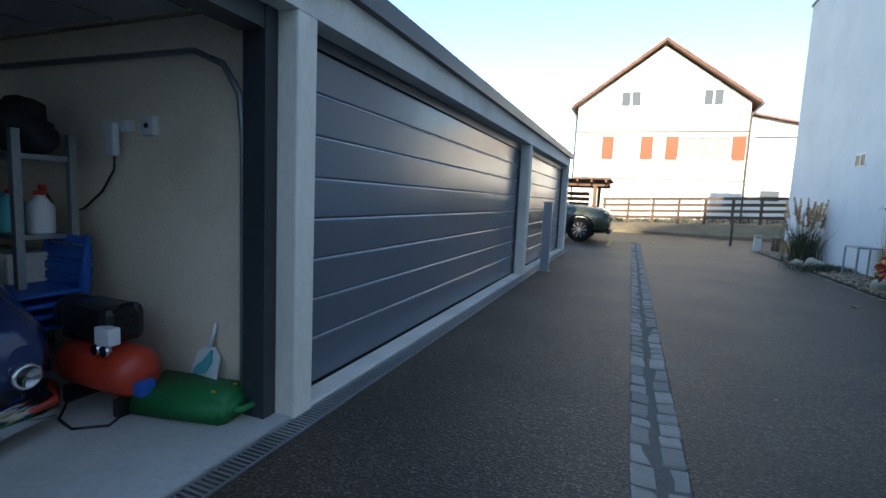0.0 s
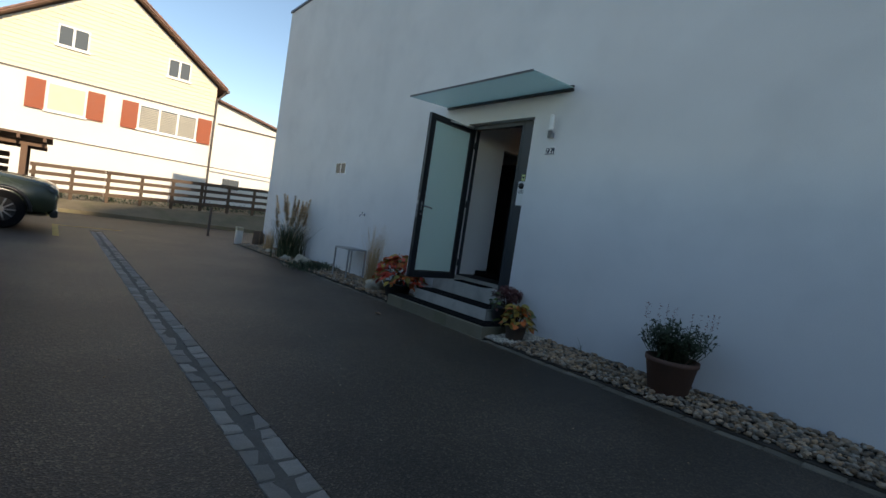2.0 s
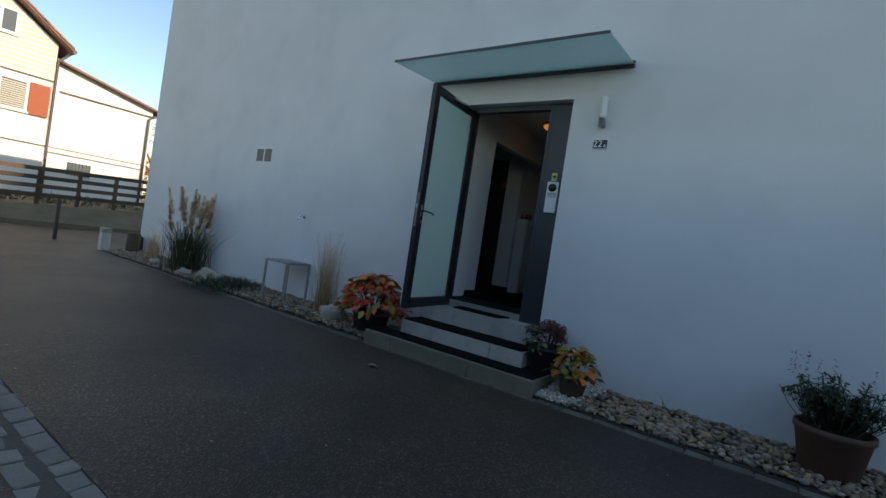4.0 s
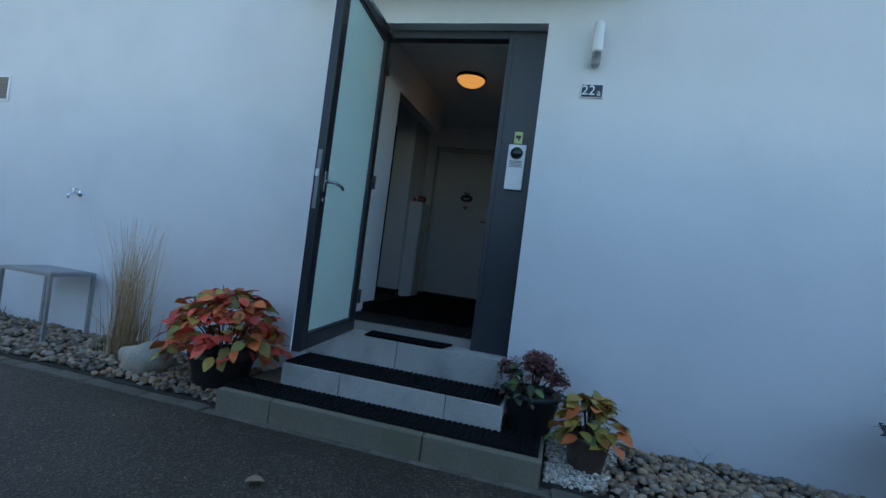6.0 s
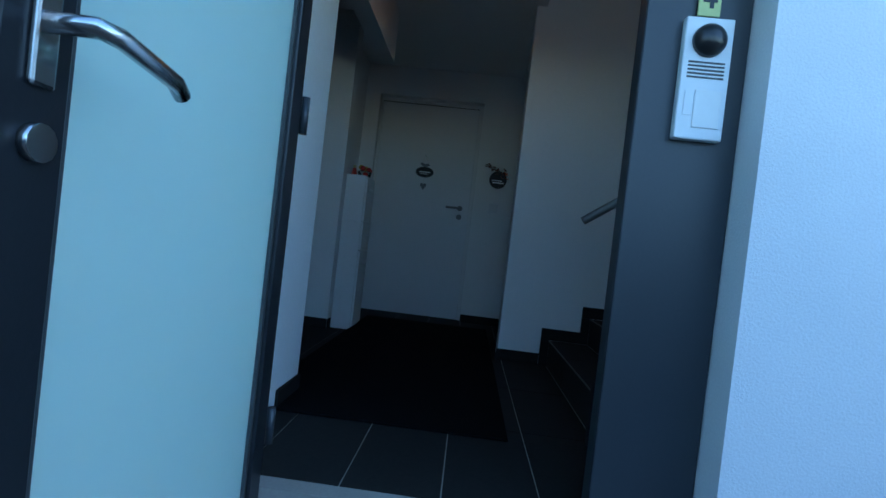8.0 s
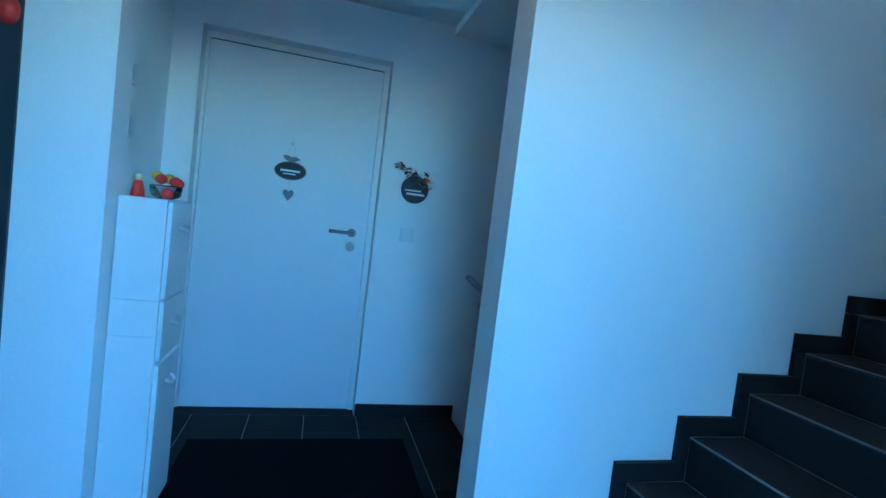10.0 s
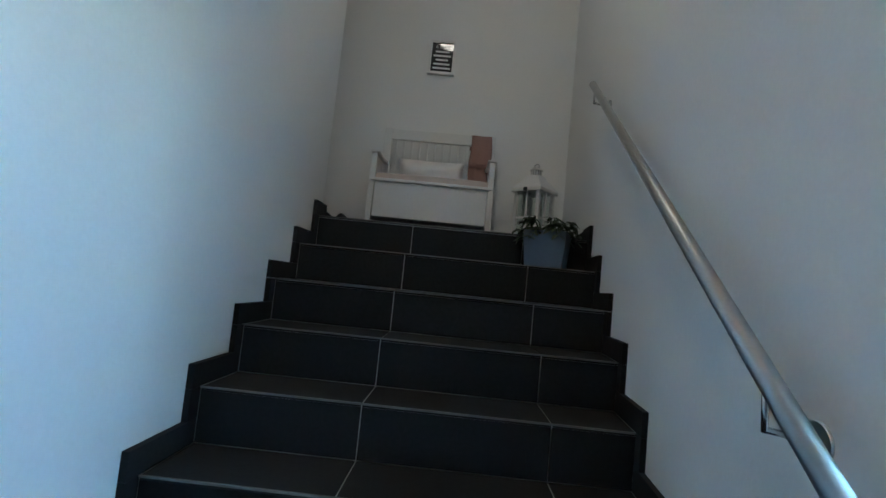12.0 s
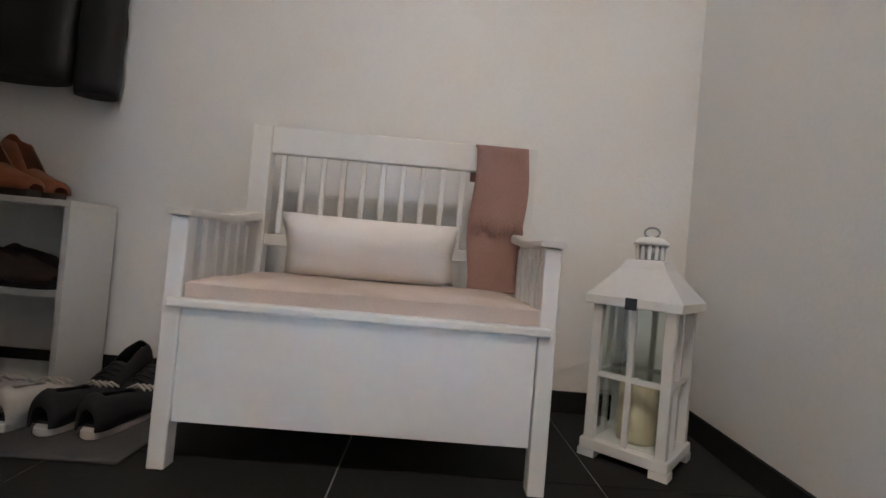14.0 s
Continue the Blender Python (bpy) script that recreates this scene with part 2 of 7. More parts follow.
def thing(name, at, label, category, group="", rz=0.0):
    ob = new(name)
    ob.empty_display_size = 0.1
    ob.matrix_basis = pose(*at, 0, 0, rz)
    return tagged(ob, label, category, group)


def solid(name, bm, mat, label, category, group=""):
    return tagged(mesh_ob(name, bm, mat), label, category, group)


def structure(name, bm, mat, label=""):
    return tagged(mesh_ob(name, bm, mat), label, kind="structure")


def wall_bm(axis, a0, a1, u0, u1, z0, z1, holes=()):
    """A wall across an axis (thickness a0 to a1), from u0 to u1, with openings (u0, u1, z0, z1) through it."""
    bm = bmesh.new()
    us = sorted({u0, u1, *[h[0] for h in holes], *[h[1] for h in holes]})
    for p, q in zip(us, us[1:]):
        mid = (p + q) / 2
        cuts = sorted((h[2], h[3]) for h in holes if h[0] < mid < h[1])
        low = z0
        for c0, c1 in cuts + [(z1, z1)]:
            if c0 > low + 1e-6:
                d = (a0, a1, p, q, low, c0) if axis == "x" else (p, q, a0, a1, low, c0)
                box(bm, *d)
            low = max(low, c1)
    bmesh.ops.remove_doubles(bm, verts=bm.verts, dist=1e-5)
    return bm


# ---------------- the lane ----------------
FLOOR, RISE, GOING = 0.535, 0.174, 0.253
LAND = FLOOR + 9 * RISE
TOPY = 4.03          # edge of the landing
EDGE = 3.36          # edge of the asphalt before the white house
FACE = 4.10          # face of the white house
INNER = 4.56         # back of its inner lining


def lining_x(y):
    """Inner face of the outer wall, which runs a little askew along the stairs."""
    return 4.60 + 0.08 * (y - 3.045)



gnd = bmesh.new()
for a, b, c, d in ((-400, 400, -400, 400),):
    vs = [gnd.verts.new(p) for p in ((a, c, -0.012), (b, c, -0.012), (b, d, -0.012), (a, d, -0.012))]
    gnd.faces.new(vs)
structure("ground", gnd, surface("bare_ground", (0.2, 0.17, 0.12), 0.95, vary=0.3, scale=0.4, grain=20, bump=0.4), "dry earth and gravel ground round the buildings")
structure("road", boxes((-1.035, 0.335, -30, 13.2, -0.15, 0.0), (0.565, EDGE, -30, 15.0, -0.15, 0.0), (-1.035, 0.335, 13.2, 15.0, -0.15, 0.0)), ASPHALT, "dark worn asphalt lane between garages and house")
structure("road_end", boxes((-30, 0.335, 15.0, 20.6, -0.15, 0.0), (0.335, 30, 15.0, 20.6, -0.15, 0.0), (-30, -1.035, 11.3, 15.0, -0.15, 0.0)), ASPHALT, "sunlit asphalt turning area at the end of the lane")

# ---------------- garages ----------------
# pale colour of the strips that paint a highlight along the panel edges
SEAM_GLINT = surface("painted_seam_glint", (0.5, 0.54, 0.6), 0.4, vary=0.1, scale=8, grain=60, bump=0.02)


def up(y):
    return 0.006 * (y - 1.7)


G0, G1 = -1.15, -1.35
for y0, y1, mat, lab in ((-3.3, -3.1, CONCRETE, ""), (1.69, 1.83, STAINED_CONCRETE, "pale concrete garage pier with brown stains"), (6.77, 6.95, CONCRETE, "pale concrete garage pier"), (11.15, 11.35, CONCRETE, "pale concrete garage pier")):
    structure("garage_pier", boxes((G1, G0, y0, y1, -0.02, 1.86 + up(y1)), bevel=0.008), mat, lab or "pale concrete garage pier")
beam = bmesh.new()
prism(beam, [(-3.3, 1.86 + up(-3.3)), (11.35, 1.86 + up(11.35)), (11.35, 2.04 + up(11.35)), (-3.3, 2.04 + up(-3.3))], G0 - G1 + 0.002, "x", G1 - 0.002)
structure("garage_beam", beam, CONCRETE, "pale concrete beam over the garage doors")
cap = bmesh.new()
prism(cap, [(-3.5, 2.04 + up(-3.5)), (11.45, 2.04 + up(11.45)), (11.45, 2.15 + up(11.45)), (-3.5, 2.15 + up(-3.5))], 7.2, "x", G0 + 0.05 - 7.2)
structure("garage_roof", cap, ROOF_TRIM, "flat garage roof with dark metal edge trim")
structure("garage_wall_back", boxes((-7.4, -7.2, -3.3, 11.35, 0, 2.03)), GARAGE_WALL)
structure("garage_wall_side", boxes((-7.2, G1 - 0.03, 1.72, 1.84, 0, 1.9)), GARAGE_WALL, "stained beige plaster wall inside the garage")
structure("garage_wall_south", boxes((-7.2, G1 - 0.002, -3.3, -3.1, 0, 1.9)), GARAGE_WALL)
structure("garage_wall_north", boxes((-7.2, G1 - 0.002, 11.15, 11.35, 0, 1.9)), CONCRETE)
structure("garage_ceiling", boxes((-7.2, G1 - 0.004, -3.1, 11.15, 1.92, 2.02)), GARAGE_WALL)
structure("garage_floor", boxes((-7.2, -1.165, -3.1, 1.72, -0.05, 0.012)), GARAGE_FLOOR, "grey screed garage floor with faint cracks")
structure("garage_sill", boxes((G1 - 0.02, -1.163, 1.83, 6.77, -0.05, 0.015), (G1 - 0.02, -1.163, 6.95, 11.15, -0.05, 0.015), bevel=0.004), CONCRETE, "concrete sill strip under the garage doors")


def garage_door(y0, y1, zt):
    d = thing("garage_door", (0, 0, 0), "anthracite ribbed sectional garage door, closed", "garage door", "sectional garage doors")
    pitch, z = 0.216, 0.067
    while z < zt - 0.01:
        top = min(z + pitch, zt)
        bm = bmesh.new()
        lo = 0.025 if z < 0.07 else z
        x0, x1 = -1.33, -1.30
        prism(bm, [(x0, lo), (x1 - 0.014, lo), (x1 - 0.004, lo + 0.006), (x1, lo + 0.014), (x1, top - 0.010), (x1 - 0.004, top - 0.003), (x1 - 0.012, top), (x0, top)], y1 - y0 - 0.09, "y", y0 + 0.045)
        part("panel", bm, DOOR_PANEL, d)
        # pale strip paints the seam's highlight, black strip above it paints shade
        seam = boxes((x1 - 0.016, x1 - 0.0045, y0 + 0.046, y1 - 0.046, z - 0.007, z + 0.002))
        part("gap", boxes((x1 - 0.016, x1 - 0.006, y0 + 0.046, y1 - 0.046, z + 0.0022, z + 0.008)), RUBBER_AND_GAP, d, "black strip painted as the shade in a panel gap")
        part("seam", seam, SEAM_GLINT, d, "thin pale strip painted as the highlight along a panel seam")
        z = top
    part("frame", boxes((-1.36, -1.28, y0, y0 + 0.045, 0.015, zt), (-1.36, -1.28, y1 - 0.045, y1, 0.015, zt), (-1.36, -1.28, y0 + 0.045, y1 - 0.045, zt - 0.0, zt + 0.07)), DARK_METAL, d, "dark grey door frame")
    part("seal", boxes((-1.325, -1.295, y0 + 0.045, y1 - 0.045, 0.015, 0.025)), RUBBER_AND_GAP, d, "black rubber seal")
    return d


garage_door(1.83, 6.77, 1.795)
garage_door(6.95, 11.15, 1.82)
# frame of the open door, its guide rail, and the door itself under the ceiling
od = thing("open_garage_door", (0, 0, 0), "sectional garage door raised open under the ceiling", "garage door")
part("frame", boxes((-1.38, -1.255, 1.61, 1.688, 0.012, 1.86), (-1.38, -1.255, -3.1, -3.02, 0.012, 1.86), (-1.40, -1.26, -3.02, 1.61, 1.76, 1.86)), DARK_METAL, od, "dark grey steel door frame")
for k in range(6):
    part("panel", boxes((-1.90 - 0.45 * k, -1.47 - 0.45 * k, -2.95, 1.42, 1.78, 1.82), bevel=0.006), DOOR_PANEL, od)
rail = tube(bmesh.new(), [(-1.42, 1.655, 0.03), (-1.42, 1.655, 1.3), (-1.44, 1.655, 1.5), (-1.54, 1.655, 1.64), (-1.72, 1.655, 1.71), (-4.5, 1.655, 1.73)], 0.016, 8)
part("guide_rail", rail, GALVANISED, od, "galvanised curved guide rail")

# channel drain with a slotted grating along the garages
gr = thing("channel_drain", (0, 0, 0), "galvanised slotted channel drain along the garage sill", "drain")
part("edge_rail", boxes((-1.16, -1.148, -3.3, 11.3, -0.06, 0.004)), GALVANISED, gr)
part("edge_rail", boxes((-1.052, -1.04, -3.3, 11.3, -0.06, 0.004)), GALVANISED, gr)
part("trough", boxes((-1.148, -1.052, -3.3, 11.3, -0.06, -0.03)), RUBBER_AND_GAP, gr, "dark trough under the bars")
bars = bmesh.new()
for i in range(572):
    y = -3.29 + i * 0.0255
    box(bars, -1.148, -1.052, y, y + 0.012, -0.012, 0.001)
tagged(part("grating", bars, GALVANISED, gr), kind="stuff")

# ---------------- the white house: outer shell ----------------
TOP = 6.30
DOOR_Y0, DOOR_Y1, DOOR_Z0, DOOR_Z1 = 6.00, 7.215, 0.44, 2.72
structure("wall_facade_inside", wall_bm("x", 4.281, INNER, -14, 15.0, -0.1, TOP, [(DOOR_Y0, 7.36, DOOR_Z0, 2.92)]), INNER_WHITE)
structure("wall_facade", wall_bm("x", FACE, 4.28, -14, 15.0, -0.1, TOP, [(DOOR_Y0, DOOR_Y1, DOOR_Z0, DOOR_Z1)]), RENDER_WHITE, "white rendered house facade in shade")
lin = bmesh.new()
prism(lin, [(INNER, 2.7), (lining_x(2.7), 2.7), (lining_x(DOOR_Y0), DOOR_Y0), (INNER, DOOR_Y0)], 4.7, "z", 0.3)
prism(lin, [(INNER, DOOR_Y0 + 0.002), (lining_x(DOOR_Y0), DOOR_Y0 + 0.002), (lining_x(6.44), 6.44), (INNER, 6.44)], 2.08, "z", 2.92)
structure("facade_lining", lin, INNER_WHITE, "white plastered inner face of the outer wall")
structure("wall_gable_north", boxes((INNER, 13.0, 14.7, 15.0, -0.1, TOP)), RENDER_WHITE)
structure("wall_gable_south", boxes((INNER, 13.0, -14.0, -13.7, -0.1, TOP)), RENDER_WHITE)
structure("wall_rear", boxes((13.0, 13.3, -14.0, 15.0, -0.1, TOP)), RENDER_WHITE)
structure("roof", boxes((4.3, 13.1, -13.8, 14.8, TOP - 0.35, TOP - 0.1)), ROOF_TRIM)
structure("roof_edge", boxes((FACE - 0.03, FACE + 0.3, -14.03, 15.03, TOP, TOP + 0.06), (FACE + 0.3, 13.33, 14.73, 15.03, TOP, TOP + 0.06)), ROOF_TRIM, "dark metal parapet capping")

# ---------------- entrance steps ----------------
structure("entrance_slab", boxes((3.42, FACE - 0.002, 5.70, 6.33, -0.05, 0.135), (3.42, FACE - 0.002, 6.335, 7.27, -0.05, 0.135), (3.42, FACE - 0.002, 7.275, 7.64, -0.05, 0.135), bevel=0.008), SLAB_CONCRETE, "weathered mossy concrete slab under the steps")
st = thing("entrance_steps", (0, 0, 0.135), "two pale stone entrance steps before the front door", "steps")
part("core", boxes((3.735, FACE - 0.004, 5.97, 7.37, 0.0, 0.12), (4.062, FACE - 0.004, 6.07, 7.40, 0.12, 0.31), (FACE - 0.004, 4.30, 6.003, 7.212, 0.306, 0.32)), CONCRETE, st)
for y0, y1 in ((5.95, 6.29), (6.294, 6.98), (6.984, 7.395)):
    part("slab", boxes((3.705, 3.735, y0, y1, 0.0, 0.148), bevel=0.003), STEP_STONE, st)
    part("slab", boxes((3.737, FACE - 0.004, y0, y1, 0.122, 0.147), bevel=0.003), STEP_STONE, st)
for y0, y1 in ((6.04, 6.74), (6.744, 7.42)):
    part("slab", boxes((4.03, 4.06, y0, y1, 0.148, 0.342), bevel=0.003), STEP_STONE, st)
    part("slab", boxes((4.062, FACE - 0.002, y0, y1, 0.315, 0.34), bevel=0.003), STEP_STONE, st)
part("threshold", boxes((FACE - 0.002, 4.30, 6.003, 7.212, 0.32, 0.341)), STEP_STONE, st)

# ---------------- hallway and stairs: inner shell ----------------
BACK, PART0, PART1, HALL_L = 2.87, 6.15, 6.32, 7.68
structure("hall_floor", boxes((4.24, 7.75, 6.06, 9.1, 0.40, FLOOR - 0.003), (INNER, 6.30, 6.03, 6.06, 0.40, FLOOR - 0.003)), GROUT, "pale grout bed of the hallway floor")
structure("wall_hall_left", boxes((4.30, 5.045, 7.362, 9.1, FLOOR - 0.1, 2.92)), INNER_WHITE, "white plastered hallway wall")
structure("wall_niche_lintel", boxes((5.045, 6.43, 7.364, 7.48, 2.56, 2.92)), INNER_WHITE, "white lintel over the niche opening")
structure("wall_niche_back", boxes((5.07, 7.75, 9.1, 9.25, FLOOR - 0.1, 2.92)), INNER_WHITE)
structure("wall_pier", wall_bm("x", 6.43, 6.56, HALL_L, 9.1, FLOOR - 0.1, 2.92, [(7.90, 9.06, FLOOR - 0.1, 2.62)]), INNER_WHITE, "white plastered wall beside the dark door")
structure("wall_cabinet_side", boxes((6.56, 7.50, 7.815, 7.90, FLOOR - 0.1, 2.92), (6.43, 6.56, HALL_L - 0.03, HALL_L, FLOOR - 0.1, 2.92)), INNER_WHITE)
structure("wall_inner_door", wall_bm("x", 7.50, 7.70, BACK, 8.0, -1.6, 5.0, [(6.665, 7.675, FLOOR - 0.1, 2.645)]), INNER_WHITE, "white plastered wall round the inner door")
structure("ceiling_hall", boxes((4.30, 7.5, 6.32, 9.1, 2.925, 3.1), (4.30, INNER - 0.001, 5.9, 6.32, 2.925, 3.1)), INNER_WHITE, "white hallway ceiling")
structure("wall_over_hall", boxes((INNER + 0.012, 7.5, 6.32, 6.44, 3.1, 5.0)), INNER_WHITE)
structure("wall_stair_partition", boxes((PART0, PART1, 3.92, 6.385, -1.6, 5.0)), INNER_WHITE, "white plastered wall between the up and down flights")
structure("ceiling_stairs", boxes((INNER + 0.012, 7.5, BACK, 6.44, 5.0, 5.15)), INNER_WHITE, "white ceiling high over the stairwell")
structure("wall_landing", boxes((INNER - 0.2, 7.6, BACK - 0.17, BACK, -1.6, 5.0)), INNER_WHITE, "white plastered landing wall")
structure("wall_rack_side", boxes((7.10, 7.2, BACK, 5.2, LAND, 5.0)), INNER_WHITE)
structure("wall_landing_end", boxes((PART1, 7.10, 5.1, 5.2, LAND - 0.2, 5.0)), INNER_WHITE)
structure("down_stairs_soffit", boxes((PART1, 7.5, BACK, 5.2, LAND - 0.3, LAND - 0.02)), INNER_WHITE)
structure("down_stairs_lid", boxes((PART1, 7.5, 5.2, 6.32, 2.87, 2.92)), INNER_WHITE)
structure("wall_basement", boxes((4.5, 7.6, BACK, 6.06, -1.75, -1.6)), INNER_WHITE)
structure("wall_under_hall", boxes((PART1, 7.5, 6.06, 6.2, -1.6, 0.40)), INNER_WHITE)
structure("landing_floor", boxes((INNER + 0.012, 7.10, BACK, TOPY - 0.013, 1.9, LAND - 0.003), (PART1, 7.10, TOPY - 0.013, 5.1, 1.9, LAND - 0.003)), GROUT, "pale grout bed of the landing floor")

# stairs up: dark tile treads and risers with pale joints
NOSING = surface("pale_nosing", (0.15, 0.145, 0.135), 0.8, vary=0.25, scale=8, grain=60)
stairs = thing("staircase", (0, 0, FLOOR), "staircase of dark slate tiles with pale joints", "stairs")
S1 = PART0 - 0.02
JOINTS = [5.032, 5.62, S1]
for k in range(1, 10):
    y = TOPY + GOING * (9 - k)
    part("core", boxes((INNER + 0.012, PART0, y - (GOING if k < 9 else 0.03), y - 0.003, -0.1, RISE * k - 0.003)), GROUT, stairs, "pale grey grout joints")
for k in range(1, 10):
    y, zt = TOPY + GOING * (9 - k), RISE * k
    for a, b in zip(JOINTS, JOINTS[1:]):
        part("riser", boxes((a + 0.002, b - 0.002, y - 0.011, y, zt - RISE + 0.002, zt - 0.0125)), DARK_TILE, stairs)
        if k < 9:
            part("tread", boxes((a + 0.002, b - 0.002, y - GOING + 0.001, y + 0.002, zt - 0.0115, zt), bevel=0.002), DARK_TILE, stairs)
    far = y - GOING + 0.001 if k < 9 else y - 0.13
    s_near, s_far = lining_x(y) + 0.018, lining_x(far) + 0.018
    part("riser", boxes((s_near, 5.030, y - 0.011, y, zt - RISE + 0.002, zt - 0.0125)), DARK_TILE, stairs)
    if k < 9:
        bm = bmesh.new()
        prism(bm, [(s_far, far), (5.030, far), (5.030, y + 0.002), (s_near, y + 0.002)], 0.0115, "z", zt - 0.0115, bevel=0.002)
        part("tread", bm, DARK_TILE, stairs)
    for za, zb, ya in ((zt + 0.001, zt + 0.075, far), (zt - RISE + (0.076 if k > 1 else 0.001), zt - 0.001, y)):
        bm = bmesh.new()
        prism(bm, [(lining_x(ya) - 0.004, ya), (lining_x(ya) + 0.018, ya), (lining_x(y + 0.053) + 0.018, y + 0.053), (lining_x(y + 0.053) - 0.004, y + 0.053)], zb - za, "z", za)
        part("skirting", bm, DARK_TILE, stairs)
    part("nosing", boxes((s_near, S1, y - 0.003, y + 0.0035, zt - 0.005, zt + 0.0008)), NOSING, stairs, "pale nosing line")
    for xa, xb in ((S1, PART0),):
        part("skirting", boxes((xa, xb, far, y + 0.053, zt + 0.001, zt + 0.075)), DARK_TILE, stairs)
        part("skirting", boxes((xa, xb, y, y + 0.053, zt - RISE + (0.076 if k > 1 else 0.001), zt - 0.001)), DARK_TILE, stairs)

# ---------------- far end of the lane ----------------
UNSEEN_RENDER = surface("unseen_building_render", (0.66, 0.64, 0.6), 0.9, vary=0.08, scale=0.6, grain=40)
# unseen low wall, added only to close the lane at its back
structure("wall_behind_lane", boxes((-10, 4.0, -20, -16.0, -0.1, 2.6)), UNSEEN_RENDER, "unseen low plain rendered wall added to close the lane behind")
# unseen tall sloping-roofed block, added south to keep the low sun off the lane
block = bmesh.new()
prism(block, [(-24, -0.1), (24, -0.1), (24, 42.9), (3.62, 33.1), (-0.8, 27.6), (-24, 27.6)], 14.0, "y", -74.0)
structure("sun_blocker_south", block, UNSEEN_RENDER, "unseen tall plain block added to keep the sun off the lane")

HOUSE_WHITE = surface("warm_white_render", (0.74, 0.71, 0.65), 0.9, vary=0.05, scale=0.8, grain=60, bump=0.2)
SIDING = surface("cream_siding", (0.68, 0.62, 0.47), 0.7, vary=0.06, scale=1.5, grain=40, bump=0.1, per_piece=0.04)
ROOF_TILE = surface("clay_roof_tile", (0.26, 0.15, 0.115), 0.85, vary=0.25, scale=3, grain=30, bump=0.3, island=0.25)
SHUTTER = surface("rust_red_shutter", (0.30, 0.06, 0.014), 0.6, vary=0.1, scale=4, grain=40)
WINDOW_WHITE = surface("window_paint", (0.75, 0.75, 0.73), 0.45, vary=0.03, scale=4, grain=40, bump=0.03)
LOUVRE = surface("pale_louvre", (0.5, 0.45, 0.36), 0.7, vary=0.1, scale=4, grain=40)
GUTTER = surface("brown_gutter", (0.07, 0.055, 0.05), 0.5, vary=0.1, scale=4, grain=60)
FENCE_WOOD = surface("weathered_fence_wood", (0.10, 0.065, 0.042), 0.85, vary=0.3, scale=6, grain=70, bump=0.4, stretch=(0.3, 3, 3), per_piece=0.2)
BLIND_YELLOW = surface("yellow_blind", (0.68, 0.66, 0.42), 0.8, vary=0.06, scale=3, grain=60)

HY, HX0, HX1, RIDGE, EAVE, PEAK = 26.0, -2.72, 5.02, 1.18, 6.22, 9.12
fh = thing("gabled_house", (0, 0, 0), "white gabled house with cream clapboard gable and rust-red shutters", "house")
body = bmesh.new()
prism(body, [(HX0, 0), (HX1, 0), (HX1, EAVE - 0.1), (RIDGE, PEAK - 0.22), (HX0, EAVE - 0.1)], 9.0, "y", HY)
part("wall", body, HOUSE_WHITE, fh, "white rendered walls")
z = 4.82
slope = (PEAK - 0.25 - (EAVE - 0.1)) / (HX1 - RIDGE)
slope_l = (PEAK - 0.25 - (EAVE - 0.1)) / (RIDGE - HX0)
while z < PEAK - 0.5:
    x0 = HX0 if z < EAVE - 0.1 else HX0 + (z + 0.17 - EAVE + 0.1) / slope_l
    x1 = HX1 if z < EAVE - 0.1 else HX1 - (z + 0.17 - EAVE + 0.1) / slope
    bm = bmesh.new()
    prism(bm, [(HY - 0.035, z), (HY, z), (HY, z + 0.17), (HY - 0.012, z + 0.17)], x1 - x0, "x", x0)
    part("board", bm, SIDING, fh)
    z += 0.165
part("string_course", boxes((HX0 - 0.02, HX1 + 0.02, HY - 0.05, HY, 4.775, 4.82)), GUTTER, fh, "dark sill board under the clapboards")
part("string_course", boxes((HX0 - 0.02, 8.4, HY - 0.045, HY, 2.46, 2.495)), GUTTER, fh, "thin dark ledge")
for sx, xe in ((-1, HX0 - 0.25), (1, HX1 + 0.35)):
    ze = EAVE - 0.15
    bm = bmesh.new()
    prism(bm, [(RIDGE, PEAK), (RIDGE, PEAK - 0.10), (xe, ze - 0.10), (xe, ze)], 9.9, "y", HY - 0.45)
    roof = part("roof", bm, ROOF_TILE, fh, "red clay tiled roof")
    n = 22
    verge = bmesh.new()
    for i in range(n):
        f0, f1 = i / n, (i + 1) / n
        xa, za, xb, zb = RIDGE + (xe - RIDGE) * f0, PEAK + (ze - PEAK) * f0, RIDGE + (xe - RIDGE) * f1, PEAK + (ze - PEAK) * f1
        prism(verge, [(xa, za - 0.03), (xb, zb - 0.05), (xb, zb + 0.03), (xa, za + 0.015)], 0.4, "y", HY - 0.5)
    part("verge_tiles", verge, ROOF_TILE, roof)
    bm = tube(bmesh.new(), [(xe + 0.03 * sx, HY - 0.45, ze - 0.1), (xe + 0.03 * sx, HY + 9.4, ze - 0.1)], 0.07, 8)
    part("gutter", bm, GUTTER, roof)
    xd = HX0 - 0.05 if sx < 0 else HX1 + 0.03
    part("downpipe", tube(bmesh.new(), [(xe, HY - 0.2, ze - 0.15), (xd, HY - 0.12, ze - 0.55), (xd, HY - 0.1, 4.7), (xd, HY - 0.1, 2.4), (xd + 0.02, HY - 0.1, 0.0)], 0.045, 8), GUTTER if sx > 0 else DARK_METAL, fh, "painted downpipe")


